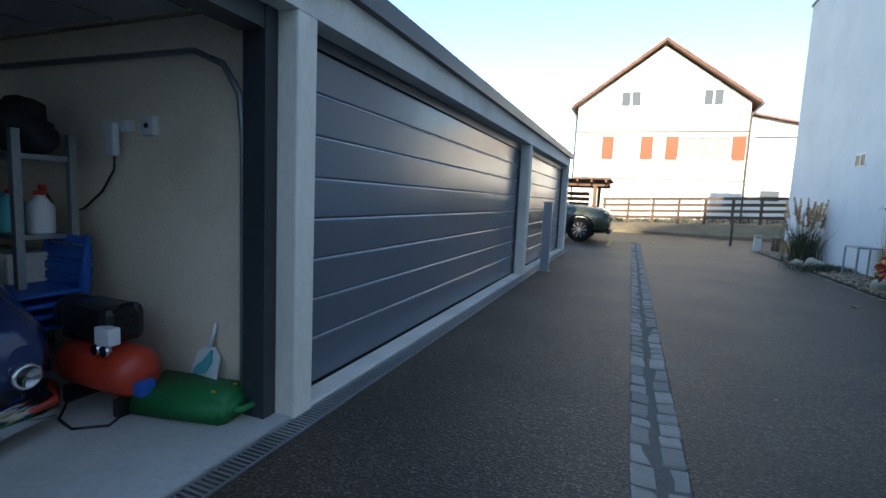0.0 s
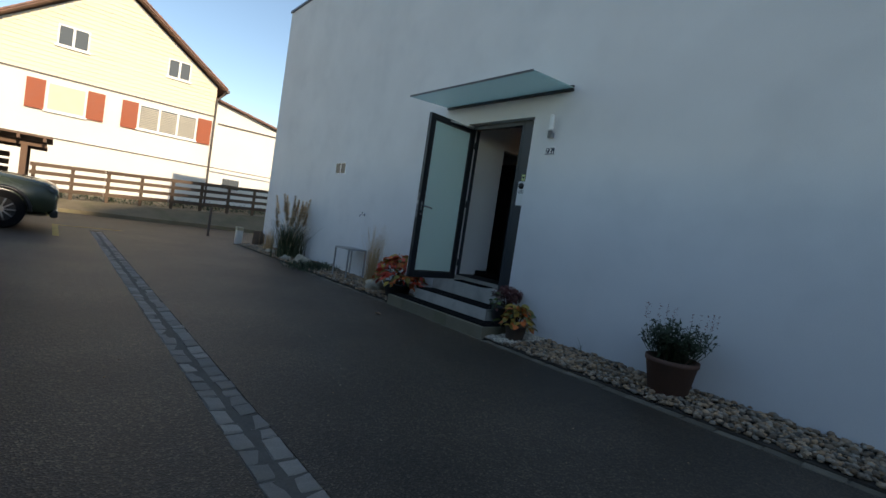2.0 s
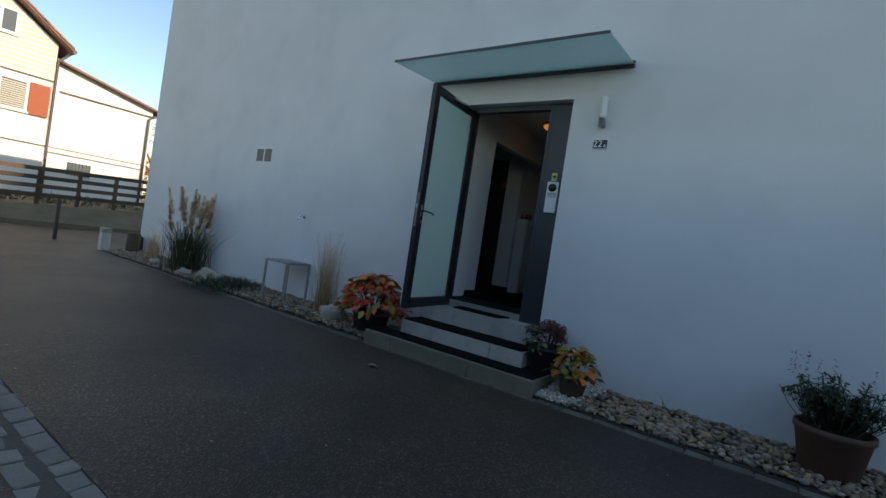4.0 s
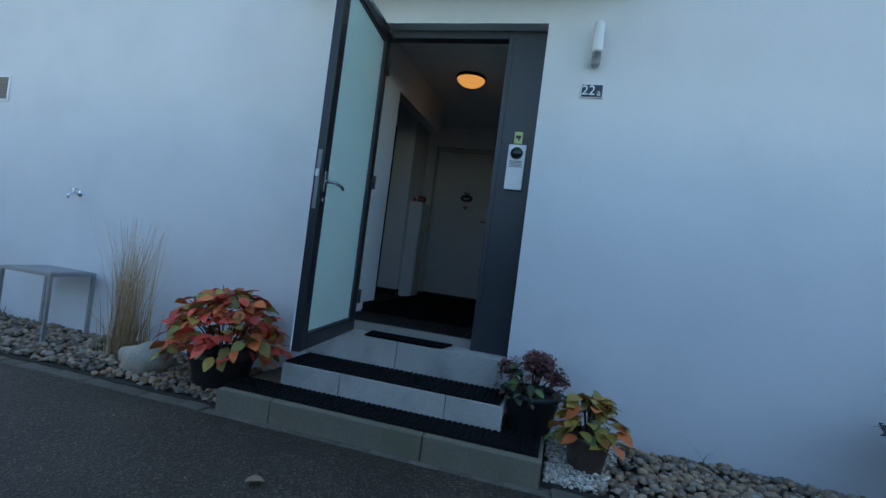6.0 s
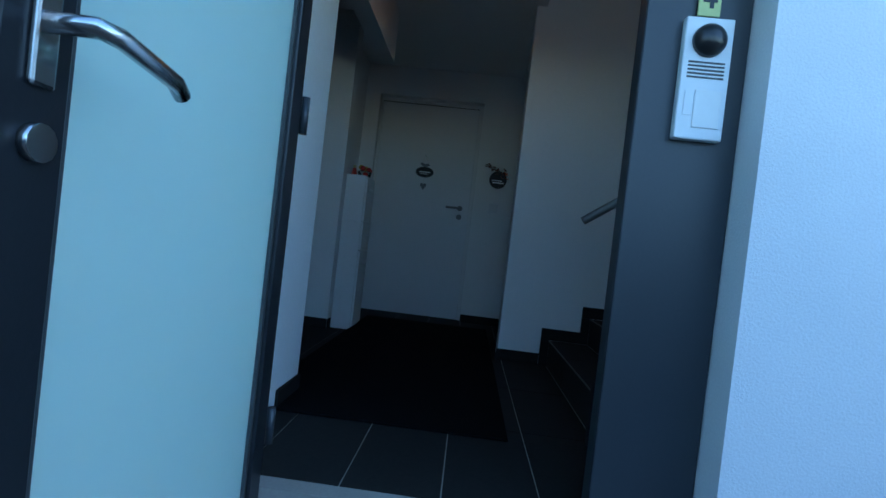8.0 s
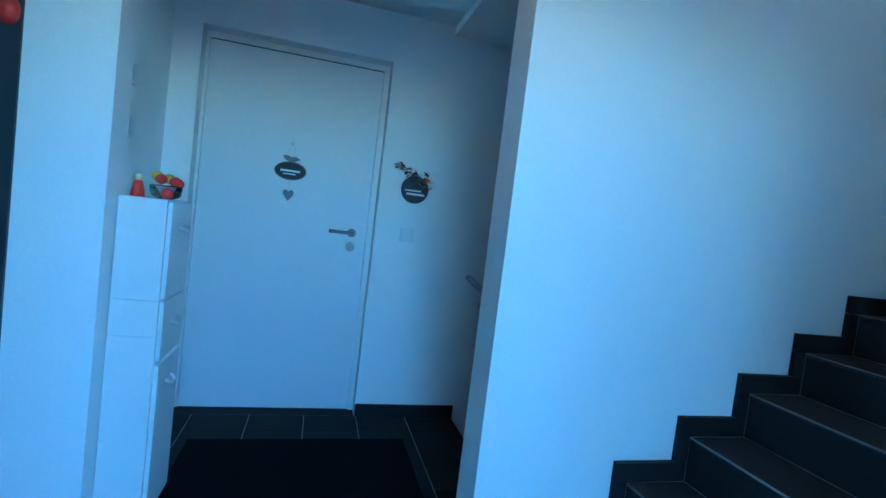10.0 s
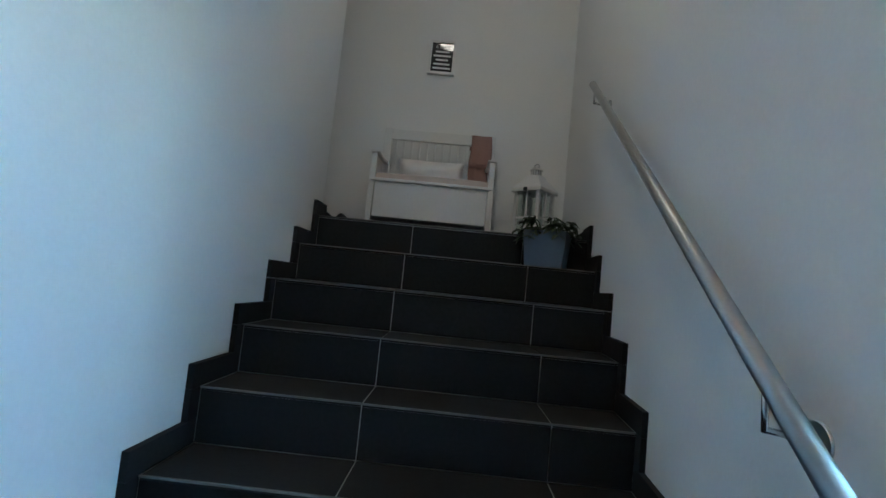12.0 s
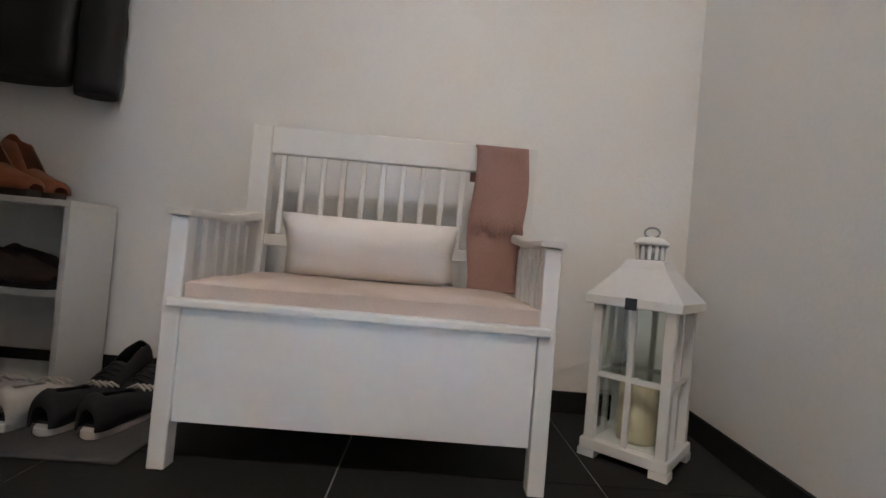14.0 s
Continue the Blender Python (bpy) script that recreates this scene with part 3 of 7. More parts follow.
def far_window(x0, x1, z0, z1, panes, mat, louvres=0):
    w = part("window", boxes((x0, x1, HY - 0.03, HY + 0.05, z0, z0 + 0.06), (x0, x1, HY - 0.03, HY + 0.05, z1 - 0.06, z1), (x0, x0 + 0.06, HY - 0.03, HY + 0.05, z0 + 0.06, z1 - 0.06), (x1 - 0.06, x1, HY - 0.03, HY + 0.05, z0 + 0.06, z1 - 0.06)), WINDOW_WHITE, fh, "white window frame")
    part("sill", boxes((x0 - 0.06, x1 + 0.06, HY - 0.1, HY, z0 - 0.06, z0)), WINDOW_WHITE, w)
    step = (x1 - x0 - 0.12) / panes
    for i in range(panes):
        a = x0 + 0.06 + i * step
        part("pane", boxes((a, a + step, HY - 0.045, HY - 0.037, z0 + 0.06, z1 - 0.06)), mat, w)
        if i:
            part("mullion", boxes((a - 0.04, a + 0.04, HY - 0.06, HY - 0.02, z0 + 0.05, z1 - 0.05)), WINDOW_WHITE, w)
    if louvres:
        for i in range(louvres):
            zz = z0 + 0.09 + i * (z1 - z0 - 0.18) / louvres
            part("louvre", boxes((x0 + 0.07, x1 - 0.07, HY - 0.058, HY - 0.047, zz, zz + 0.042)), LOUVRE, w)
    return w


far_window(-0.70, 0.29, 6.00, 6.80, 2, FAR_PANE)
far_window(2.99, 3.89, 5.98, 6.78, 2, FAR_PANE)
far_window(-0.82, 0.40, 3.48, 4.56, 1, BLIND_YELLOW)
far_window(2.15, 4.37, 3.52, 4.56, 3, FAR_PANE, 12)
for x0 in (-1.42, 0.42, 1.56, 4.40):
    sh = part("shutter", boxes((x0, x0 + 0.56, HY - 0.09, HY - 0.05, 3.46, 4.56)), SHUTTER, fh, "rust-red wooden shutter")
    for i in range(9):
        part("slat", boxes((x0 + 0.06, x0 + 0.50, HY - 0.10, HY - 0.091, 3.5 + i * 0.11, 3.57 + i * 0.11)), SHUTTER, sh)

an = thing("side_annex", (0, 0, 0), "low white house wing with shallow tiled roof", "house")
bm = bmesh.new()
prism(bm, [(HX1, 0), (8.5, 0), (8.5, 4.85), (HX1, 5.6)], 6.0, "y", HY + 0.4)
part("wall", bm, HOUSE_WHITE, an)
bm = bmesh.new()
prism(bm, [(HX1 + 0.05, 5.62), (8.85, 4.75), (8.85, 4.82), (HX1 + 0.05, 5.69)], 6.6, "y", HY + 0.1)
part("roof", bm, ROOF_TILE, an)
part("eaves_board", boxes((HX1 + 0.3, 8.5, HY + 0.33, HY + 0.4, 4.55, 4.6)), GUTTER, an)
part("downpipe", tube(bmesh.new(), [(8.75, HY + 0.3, 4.7), (8.35, HY + 0.3, 4.45), (8.35, HY + 0.3, 0.3)], 0.05, 8), GUTTER, an)
w = part("window", boxes((5.75, 6.65, HY + 0.34, HY + 0.42, 1.55, 2.15)), WINDOW_WHITE, an, "small barred cellar window")
part("pane", boxes((5.82, 6.58, HY + 0.325, HY + 0.338, 1.62, 2.08)), FAR_PANE, w)
for i in range(7):
    part("bar", boxes((5.86 + i * 0.11, 5.88 + i * 0.11, HY + 0.3, HY + 0.32, 1.58, 2.12)), DARK_METAL, w)

# bank with a post-and-rail fence
bank = bmesh.new()
def bank_z(x):
    return max(0.10, 0.34 + 0.045 * x)
xs = [-14 + i for i in range(40)]
rows = []
for x in xs:
    rows.append([bank.verts.new(p) for p in ((x, 20.6, -0.1), (x, 20.6, 0.12), (x, 20.75, 0.12), (x, 21.8, bank_z(x)), (x, 25.99, bank_z(x) + 0.1), (x, 25.99, -0.1))])
for a, b in zip(rows, rows[1:]):
    for i in range(5):
        bank.faces.new((a[i], b[i], b[i + 1], a[i + 1]))
structure("verge", bank, surface("verge_earth", (0.2, 0.16, 0.1), 0.95, vary=0.3, scale=2, grain=30, bump=0.5, stain=(0.09, 0.1, 0.04, 0.6)), "dry grassy bank with a low kerb")
fence = thing("rail_fence", (0, 0, 0), "weathered brown four-rail timber fence", "fence")
for i in range(12):
    x = -0.85 + i * 0.98
    part("post", boxes((x - 0.05, x + 0.05, 22.0, 22.09, bank_z(x) - 0.1, bank_z(x) + 1.08), bevel=0.008), FENCE_WOOD, fence)
for k in range(4):
    for i in range(6):
        x0 = -0.95 + i * 1.96
        x1 = x0 + 1.95
        bm = bmesh.new()
        h = 0.22 + 0.255 * k
        prism(bm, [(x0, bank_z(x0) + h), (x1, bank_z(x1) + h), (x1, bank_z(x1) + h + 0.12), (x0, bank_z(x0) + h + 0.12)], 0.035, "y", 21.963)
        part("rail", bm, FENCE_WOOD, fence)

# ---------------- front door and its fittings ----------------
fd = thing("front_door", (4.19, 7.203, 0.475), "open front door of frosted glass in a dark grey frame", "door", rz=5.7)
DULL_STEEL = surface("dull_steel", (0.24, 0.24, 0.245), 0.5, metal=0.7, vary=0.1, scale=10, grain=80)
LEAF_METAL = surface("black_grey_leaf_metal", (0.016, 0.018, 0.022), 0.38, vary=0.08, scale=3, grain=120, bump=0.05)
W, H, TH = 0.895, 2.19, 0.055
part("stile", boxes((-0.085, 0.0, -TH, 0, 0, H), bevel=0.004), LEAF_METAL, fd)
part("stile", boxes((-W, -W + 0.085, -TH, 0, 0, H), bevel=0.004), LEAF_METAL, fd)
part("rail", boxes((-W + 0.086, -0.086, -TH, 0, 0, 0.085), bevel=0.004), LEAF_METAL, fd)
part("rail", boxes((-W + 0.086, -0.086, -TH, 0, H - 0.07, H), bevel=0.004), LEAF_METAL, fd)
pane = part("pane", boxes((-W + 0.086, -0.086, -0.036, -0.020, 0.086, H - 0.071)), FROSTED, fd, "milky green frosted glass pane")
part("bead", boxes((-W + 0.086, -W + 0.10, -0.045, -0.037, 0.086, H - 0.071), (-0.10, -0.086, -0.045, -0.037, 0.086, H - 0.071), (-W + 0.10, -0.10, -0.045, -0.037, 0.086, 0.10), (-W + 0.10, -0.10, -0.045, -0.037, H - 0.085, H - 0.071)), ROOF_TRIM, fd)
part("edge_strip", boxes((-W - 0.004, -W, -0.007, -0.001, 0.002, H - 0.002)), WHITE_PAINT, fd, "thin pale edge gasket")
lock = part("lock_plate", boxes((-W - 0.003, -W, -0.040, -0.018, 0.80, 1.13)), DULL_STEEL, fd, "steel lock plate on the door edge")
part("bolt", boxes((-W - 0.012, -W - 0.003, -0.038, -0.018, 0.98, 1.02)), STEEL, lock)
hn = part("handle", tube(bmesh.new(), [(-W + 0.045, -TH, 0.96), (-W + 0.045, -TH - 0.05, 0.96), (-W + 0.06, -TH - 0.06, 0.958), (-W + 0.16, -TH - 0.06, 0.95), (-W + 0.18, -TH - 0.058, 0.94)], 0.010, 10), STEEL, fd, "brushed steel lever handle")
part("rose", boxes((-W + 0.03, -W + 0.06, -TH - 0.006, -TH, 0.90, 1.02), bevel=0.004), STEEL, hn)
part("key_rose", tube(bmesh.new(), [(-W + 0.045, -TH, 0.85), (-W + 0.045, -TH - 0.01, 0.85)], 0.018, 12), STEEL, fd)
part("closer", tube(bmesh.new(), [(-0.55, -TH - 0.02, H - 0.03), (-0.2, -TH - 0.03, H - 0.02), (-0.02, -TH - 0.02, H - 0.02)], 0.012, 8), STEEL, fd, "thin steel stay at the top")
for z in (0.25, 1.1, 1.95):
    part("hinge", tube(bmesh.new(), [(0.008, -TH - 0.008, z - 0.05), (0.008, -TH - 0.008, z + 0.05)], 0.011, 10), DARK_METAL, fd)

df = tagged(mesh_ob("door_frame", boxes((4.283, 4.345, 7.216, 7.30, FLOOR - 0.05, 2.72), (4.20, 4.28, 6.27, 7.212, 2.66, 2.718), bevel=0.003), DARK_METAL), "dark grey metal front door frame", kind="structure")
sp = thing("entrance_sidelight", (4.20, 6.0, 0.476), "fixed dark grey metal sidelight beside the front door", "sidelight")
part("sheet", boxes((0.0, 0.06, 0.003, 0.27, 0.0, 2.24), bevel=0.003), DARK_METAL, sp)
part("cover_strip", boxes((-0.006, 0.0, 0.235, 0.268, 0.0, 2.24)), DARK_METAL, sp)

ic = thing("door_intercom", (4.196, 6.115, 1.76), "white door intercom with black camera dome", "intercom")
WHITE_PLASTIC = surface("white_plastic", (0.75, 0.76, 0.77), 0.4, vary=0.02, scale=4, grain=60, bump=0.02)
BLACK_PLASTIC = surface("black_plastic", (0.015, 0.015, 0.017), 0.3, vary=0.1, scale=6, grain=60, bump=0.02)
part("housing", boxes((-0.022, 0.004, -0.06, 0.06, -0.15, 0.16), bevel=0.004), WHITE_PLASTIC, ic)
part("camera_dome", lathe(bmesh.new(), [(0.042, 0.0), (0.040, 0.012), (0.028, 0.026), (0.012, 0.031), (0.0, 0.032)], 24), BLACK_PLASTIC, ic, "black camera dome").matrix_basis = pose(-0.022, 0, 0.10, 0, -90, 0)
for i in range(5):
    part("speaker_slot", boxes((-0.024, -0.021, -0.045, 0.045, 0.005 + i * 0.0095, 0.009 + i * 0.0095)), ROOF_TRIM, ic)
part("call_button", boxes((-0.025, -0.022, -0.045, 0.02, -0.12, -0.025), bevel=0.001), WHITE_PAINT, ic)
part("name_strip", boxes((-0.024, -0.022, 0.025, 0.045, -0.09, -0.03)), WHITE_PLASTIC, ic)
stk = solid("warning_sticker", boxes((4.188, 4.1935, 6.09, 6.145, 1.93, 2.01)), surface("sticker_yellow", (0.55, 0.6, 0.25), 0.5, vary=0.05), "small yellow-green sticker with a dark camera symbol", "sticker")
part("symbol", boxes((4.186, 4.188, 6.10, 6.135, 1.965, 1.985), (4.186, 4.188, 6.108, 6.118, 1.95, 1.965)), BLACK_PLASTIC, stk, "dark camera symbol")


def lettering(name, words, size, m, mat, parent, extrude=0.0015, align="CENTER"):
    cu = bpy.data.curves.new(name, "FONT")
    cu.body, cu.size, cu.extrude, cu.align_x, cu.align_y = words, size, extrude, align, "CENTER"
    ob = bpy.data.objects.new(name, cu)
    me = bpy.data.meshes.new_from_object(ob)
    bpy.data.objects.remove(ob)
    me.materials.append(mat)
    o = new(name, me)
    o.matrix_basis = m
    o.parent = parent
    return o


npz = thing("house_number_plate", (FACE - 0.004, 5.675, 2.275), "dark blue enamel house number plate reading 22a", "number plate")
ENAMEL = surface("blue_enamel", (0.02, 0.025, 0.05), 0.25, vary=0.05, bump=0)
part("plate", boxes((-0.008, 0.004, -0.07, 0.07, -0.045, 0.045), bevel=0.002), WHITE_PLASTIC, npz, "pale plate rim")
part("field", boxes((-0.0105, -0.0075, -0.064, 0.064, -0.039, 0.039)), ENAMEL, npz)
lettering("numerals", "22", 0.088, pose(-0.0115, 0.022, 0.0, 90, 0, -90), WHITE_PLASTIC, npz)
lettering("letter", "a", 0.062, pose(-0.0115, -0.043, -0.012, 90, 0, -90), WHITE_PLASTIC, npz)

wl = thing("wall_lamp", (FACE, 5.675, 2.42), "unlit white glass wall lamp with a metal base", "lamp")
OPAL = surface("opal_glass", (0.8, 0.81, 0.8), 0.2, vary=0.02, bump=0)
part("shade", lathe(bmesh.new(), [(0.03, 0.08), (0.033, 0.1), (0.033, 0.26), (0.028, 0.275), (0.0, 0.28)], 20, (-0.06, 0, 0)), OPAL, wl, "white opal glass tube")
part("base", lathe(bmesh.new(), [(0.0, 0.0), (0.024, 0.0), (0.028, 0.006), (0.028, 0.08), (0.031, 0.082)], 20, (-0.06, 0, 0)), GALVANISED, wl)
part("bracket", boxes((-0.05, 0.003, -0.018, 0.018, 0.01, 0.07), bevel=0.003), GALVANISED, wl)

cg = thing("glass_canopy", (FACE, 6.60, 3.0), "sloping frosted glass canopy over the front door", "canopy")
bm = bmesh.new()
prism(bm, [(0.0, 0.0), (-0.73, -0.038), (-0.73, -0.022), (0.0, 0.016)], 2.24, "y", -1.12)
part("pane", bm, CANOPY_GLASS, cg, "greenish frosted glass pane")
part("wall_rail", boxes((-0.035, 0.003, -1.13, 1.13, -0.03, -0.003), (-0.035, 0.003, -1.13, 1.13, 0.018, 0.03)), DARK_METAL, cg, "dark metal clamping rail")
part("edge_trim", boxes((-0.738, -0.731, -1.125, 1.125, -0.042, -0.018)), ROOF_TRIM, cg)

vt = thing("wall_vent", (FACE, 10.98, 2.11), "pair of small dark wall vents in a pale frame", "vent")
part("frame", boxes((-0.012, 0.003, -0.22, 0.22, -0.12, -0.1), (-0.012, 0.003, -0.22, 0.22, 0.1, 0.12), (-0.012, 0.003, -0.22, -0.2, -0.1, 0.1), (-0.012, 0.003, 0.2, 0.22, -0.1, 0.1), (-0.012, 0.003, -0.015, 0.015, -0.1, 0.1)), WHITE_PLASTIC, vt)
for y0 in (-0.2, 0.015):
    part("backing", boxes((-0.004, 0.003, y0, y0 + 0.185, -0.1, 0.1)), BLACK_PLASTIC, vt)
    for i in range(7):
        part("slat", boxes((-0.01, -0.005, y0, y0 + 0.185, -0.095 + i * 0.028, -0.08 + i * 0.028)), ROOF_TRIM, vt)

tp = thing("outdoor_tap", (FACE, 9.78, 1.23), "chromed outdoor water tap on the facade", "tap")
part("rose", lathe(bmesh.new(), [(0.03, 0), (0.028, 0.008), (0.014, 0.012)], 16), CHROME, tp).matrix_basis = pose(0.003, 0, 0, 0, -90, 0)
part("body", tube(bmesh.new(), [(0, 0, 0), (-0.06, 0, 0), (-0.09, 0, -0.01), (-0.1, 0, -0.05)], [0.012, 0.014, 0.012, 0.010], 10), CHROME, tp)
part("handle", tube(bmesh.new(), [(-0.055, -0.04, 0.035), (-0.055, 0.04, 0.035)], 0.009, 8), CHROME, tp)
part("spindle", tube(bmesh.new(), [(-0.055, 0, 0), (-0.055, 0, 0.036)], 0.007, 8), CHROME, tp)

std = thing("metal_plant_stand", (3.86, 9.70, 0.03), "empty grey metal plant stand on the pebbles", "plant stand")
for x, y in ((-0.17, -0.27), (-0.17, 0.23), (0.17, -0.27), (0.17, 0.23)):
    part("leg", boxes((x - 0.012, x + 0.012, y - 0.012, y + 0.012, 0, 0.56)), GALVANISED, std)
for x in (-0.17, 0.17):
    part("top_bar", boxes((x - 0.012, x + 0.012, -0.258, 0.218, 0.536, 0.56)), GALVANISED, std)
    part("foot_bar", boxes((x - 0.012, x + 0.012, -0.258, 0.218, 0.0, 0.02)), GALVANISED, std)
for y in (-0.27, 0.23):
    part("top_bar", boxes((-0.158, 0.158, y - 0.012, y + 0.012, 0.536, 0.56)), GALVANISED, std)
part("top_sheet", boxes((-0.16, 0.16, -0.26, 0.22, 0.56, 0.566)), GALVANISED, std)

# rubber honeycomb mats
def ring_mat(name, x0, x1, y0, y1, z, label):
    ob = thing(name, (0, 0, z), label, "mat", "rubber step mats")
    part("sheet", boxes((x0, x1, y0, y1, 0, 0.006)), RUBBER_AND_GAP, ob)
    bm = bmesh.new()
    nx, ny = int((x1 - x0) / 0.034), int((y1 - y0) / 0.034)
    for i in range(nx):
        for j in range(ny):
            cx, cy = x0 + 0.017 + i * (x1 - x0 - 0.034) / max(nx - 1, 1), y0 + 0.017 + j * (y1 - y0 - 0.034) / max(ny - 1, 1)
            lathe(bm, [(0.0145, 0.006), (0.0145, 0.015), (0.0085, 0.015), (0.0085, 0.007)], 6, (cx, cy, 0))
    tagged(part("knob_grid", bm, RUBBER_AND_GAP, ob), kind="stuff")
    return ob


ring_mat("rubber_mat", 3.47, 3.70, 5.72, 7.63, 0.135, "black honeycomb rubber mat on the concrete slab")
ring_mat("rubber_mat", 3.702, 4.09, 5.72, 5.945, 0.135, "black honeycomb rubber mat beside the lower step")
ring_mat("rubber_mat", 3.72, 4.025, 5.97, 7.39, 0.283, "black honeycomb rubber mat on the lower step")
bm = bmesh.new()
rc = [(4.24, 6.40), (4.24, 7.02), (4.05, 7.0), (4.04, 6.95), (4.038, 6.48), (4.07, 6.43)]
prism(bm, rc, 0.012, "z", 0.4765, bevel=0.003)
solid("doormat", bm, DOORMAT, "small black textile doormat on the top step", "mat")

# ---------------- pots and plants ----------------
TERRACOTTA = surface("old_terracotta", (0.115, 0.06, 0.042), 0.8, vary=0.2, scale=6, grain=60, bump=0.2, stain=(0.06, 0.05, 0.045, 0.5), stain_scale=5)
GREY_POT = surface("grey_brown_pot", (0.10, 0.072, 0.058), 0.75, vary=0.2, scale=6, grain=60, bump=0.2)
DARK_POT = surface("dark_plastic_pot", (0.025, 0.027, 0.032), 0.5, vary=0.15, scale=6, grain=60, bump=0.1)
SOIL = surface("soil", (0.03, 0.022, 0.015), 0.95, vary=0.3, scale=20, grain=80, bump=0.6)
BARK = surface("brown_stem", (0.1, 0.07, 0.045), 0.85, vary=0.2, scale=10, grain=60)


def leafy(name, color, vary=0.3):
    m = surface(name, color, 0.55, vary=0.2, scale=12, grain=60, bump=0.1, per_piece=vary, island=vary)
    return m


LEAF_RED, LEAF_ORANGE, LEAF_YELLOW = leafy("red_leaf", (0.78, 0.10, 0.06)), leafy("orange_leaf", (0.82, 0.21, 0.055)), leafy("yellow_leaf", (0.52, 0.36, 0.07))
LEAF_GREEN, LEAF_DARK = leafy("green_leaf", (0.12, 0.17, 0.05)), leafy("dark_green_leaf", (0.035, 0.06, 0.025))
LEAF_OLIVE = leafy("olive_yellow_leaf", (0.3, 0.25, 0.06))
LEAF_PURPLE = leafy("dull_purple_bloom", (0.17, 0.065, 0.06))
STRAW, PLUME = leafy("dry_straw", (0.5, 0.35, 0.19)), leafy("pale_plume", (0.66, 0.5, 0.32))
BLADE = leafy("grass_blade", (0.07, 0.09, 0.04))


def pot(parent, r0, r1, h, mat, wall=0.012):
    part("pot", lathe(bmesh.new(), [(r0 * 0.9, 0), (r0, 0.01), (r1, h * 0.86), (r1 * 1.06, h * 0.88), (r1 * 1.06, h), (r1 * 1.06 - wall, h), (r1 * 0.9, h * 0.86)], 28), mat, parent)
    part("soil", lathe(bmesh.new(), [(r1 * 0.93, h * 0.82), (r1 * 0.5, h * 0.86), (0.0, h * 0.87)], 20), SOIL, parent)


def leaf_mesh(name, length, width, mat, fold=0.25, droop=0.25):
    bm = bmesh.new()
    rings = []
    n = 6
    for i in range(n + 1):
        f = i / n
        w = width * math.sin(math.pi * min(max(f, 0.02), 0.985) ** 0.85) ** 0.8 * 0.5
        zc = -droop * length * f * f
        rings.append([bm.verts.new((s * w, f * length, zc + fold * w * abs(s))) for s in (-1, 0, 1)])
    for a, b in zip(rings, rings[1:]):
        for k in range(2):
            bm.faces.new((a[k], a[k + 1], b[k + 1], b[k])).smooth = True
    me = bpy.data.meshes.new(name)
    bm.to_mesh(me)
    bm.free()
    me.materials.append(mat)
    return me


def add_leaf(bm, base, yaw, tilt, length, width, rng):
    m = pose(*base, 0, 0, yaw) @ pose(0, 0, 0, tilt, rng.uniform(-25, 25), 0)
    pts = [(0, 0, 0), (-width / 2, length * 0.45, 0.02 * length), (0, length * 0.5, -0.03 * length), (width / 2, length * 0.45, 0.02 * length), (0, length, -0.15 * length)]
    v = [bm.verts.new(m @ Vector(p)) for p in pts]
    for f in ((0, 2, 1), (0, 3, 2), (1, 2, 4), (2, 3, 4)):
        bm.faces.new([v[i] for i in f]).smooth = True


def hydrangea(at, spread, height, pot_size, pot_mat, count, mats, leaf_len, seed, label, blooms=0):
    rng = random.Random(seed)
    h = thing("potted_hydrangea", at, label, "plant")
    pot(h, *pot_size, pot_mat)
    ph = pot_size[2]
    meshes = [leaf_mesh("leaf", leaf_len * s, leaf_len * s * 0.68, m) for m in mats for s in (0.7, 0.9, 1.08)]
    stems = bmesh.new()
    tips = []
    for i in range(14):
        a, r = rng.uniform(0, 6.28), math.sqrt(rng.random())
        tip = Vector((math.cos(a) * spread[0] * r * 0.8, math.sin(a) * spread[1] * r * 0.8, ph + height * (0.95 - 0.55 * r * r) * rng.uniform(0.8, 1.0)))
        tube(stems, [(tip.x * 0.15, tip.y * 0.15, ph * 0.8), (tip.x * 0.6, tip.y * 0.6, ph + (tip.z - ph) * 0.6), tip], [0.006, 0.005, 0.003], 5)
        tips.append(tip)
    tagged(part("stem_bundle", stems, BARK, h, "thin brown stems"), kind="stuff")
    for i in range(count):
        a = rng.uniform(0, 6.28)
        u = 0.55 + 0.4 * rng.random() ** 0.6
        el = rng.uniform(0.12, 1.45)
        p = Vector((math.cos(a) * spread[0] * math.cos(el) * u, math.sin(a) * spread[1] * math.cos(el) * u, ph * 0.75 + height * math.sin(el) * (0.45 + 0.55 * u)))
        o = new("leaf", rng.choice(meshes))
        o.matrix_basis = pose(p.x, p.y, p.z, 0, 0, math.degrees(a) - 90 + rng.uniform(-75, 75)) @ pose(0, 0, 0, (math.degrees(el) - 90) * 0.18 + rng.uniform(-32, 30), rng.uniform(-40, 40), 0)
        o.parent = h
    for i in range(blooms):
        t = tips[i % len(tips)]
        bm = bmesh.new()
        for k in range(110):
            d = Vector((rng.gauss(0, 1), rng.gauss(0, 1), rng.gauss(0, 0.8))).normalized() * rng.uniform(0.025, 0.062)
            add_leaf(bm, t + d + Vector((0, 0, 0.02)), rng.uniform(0, 360), rng.uniform(-60, 60), 0.02, 0.018, rng)
        part("flower_head", bm, LEAF_PURPLE, h, "dried dull purple flower head")
    return h


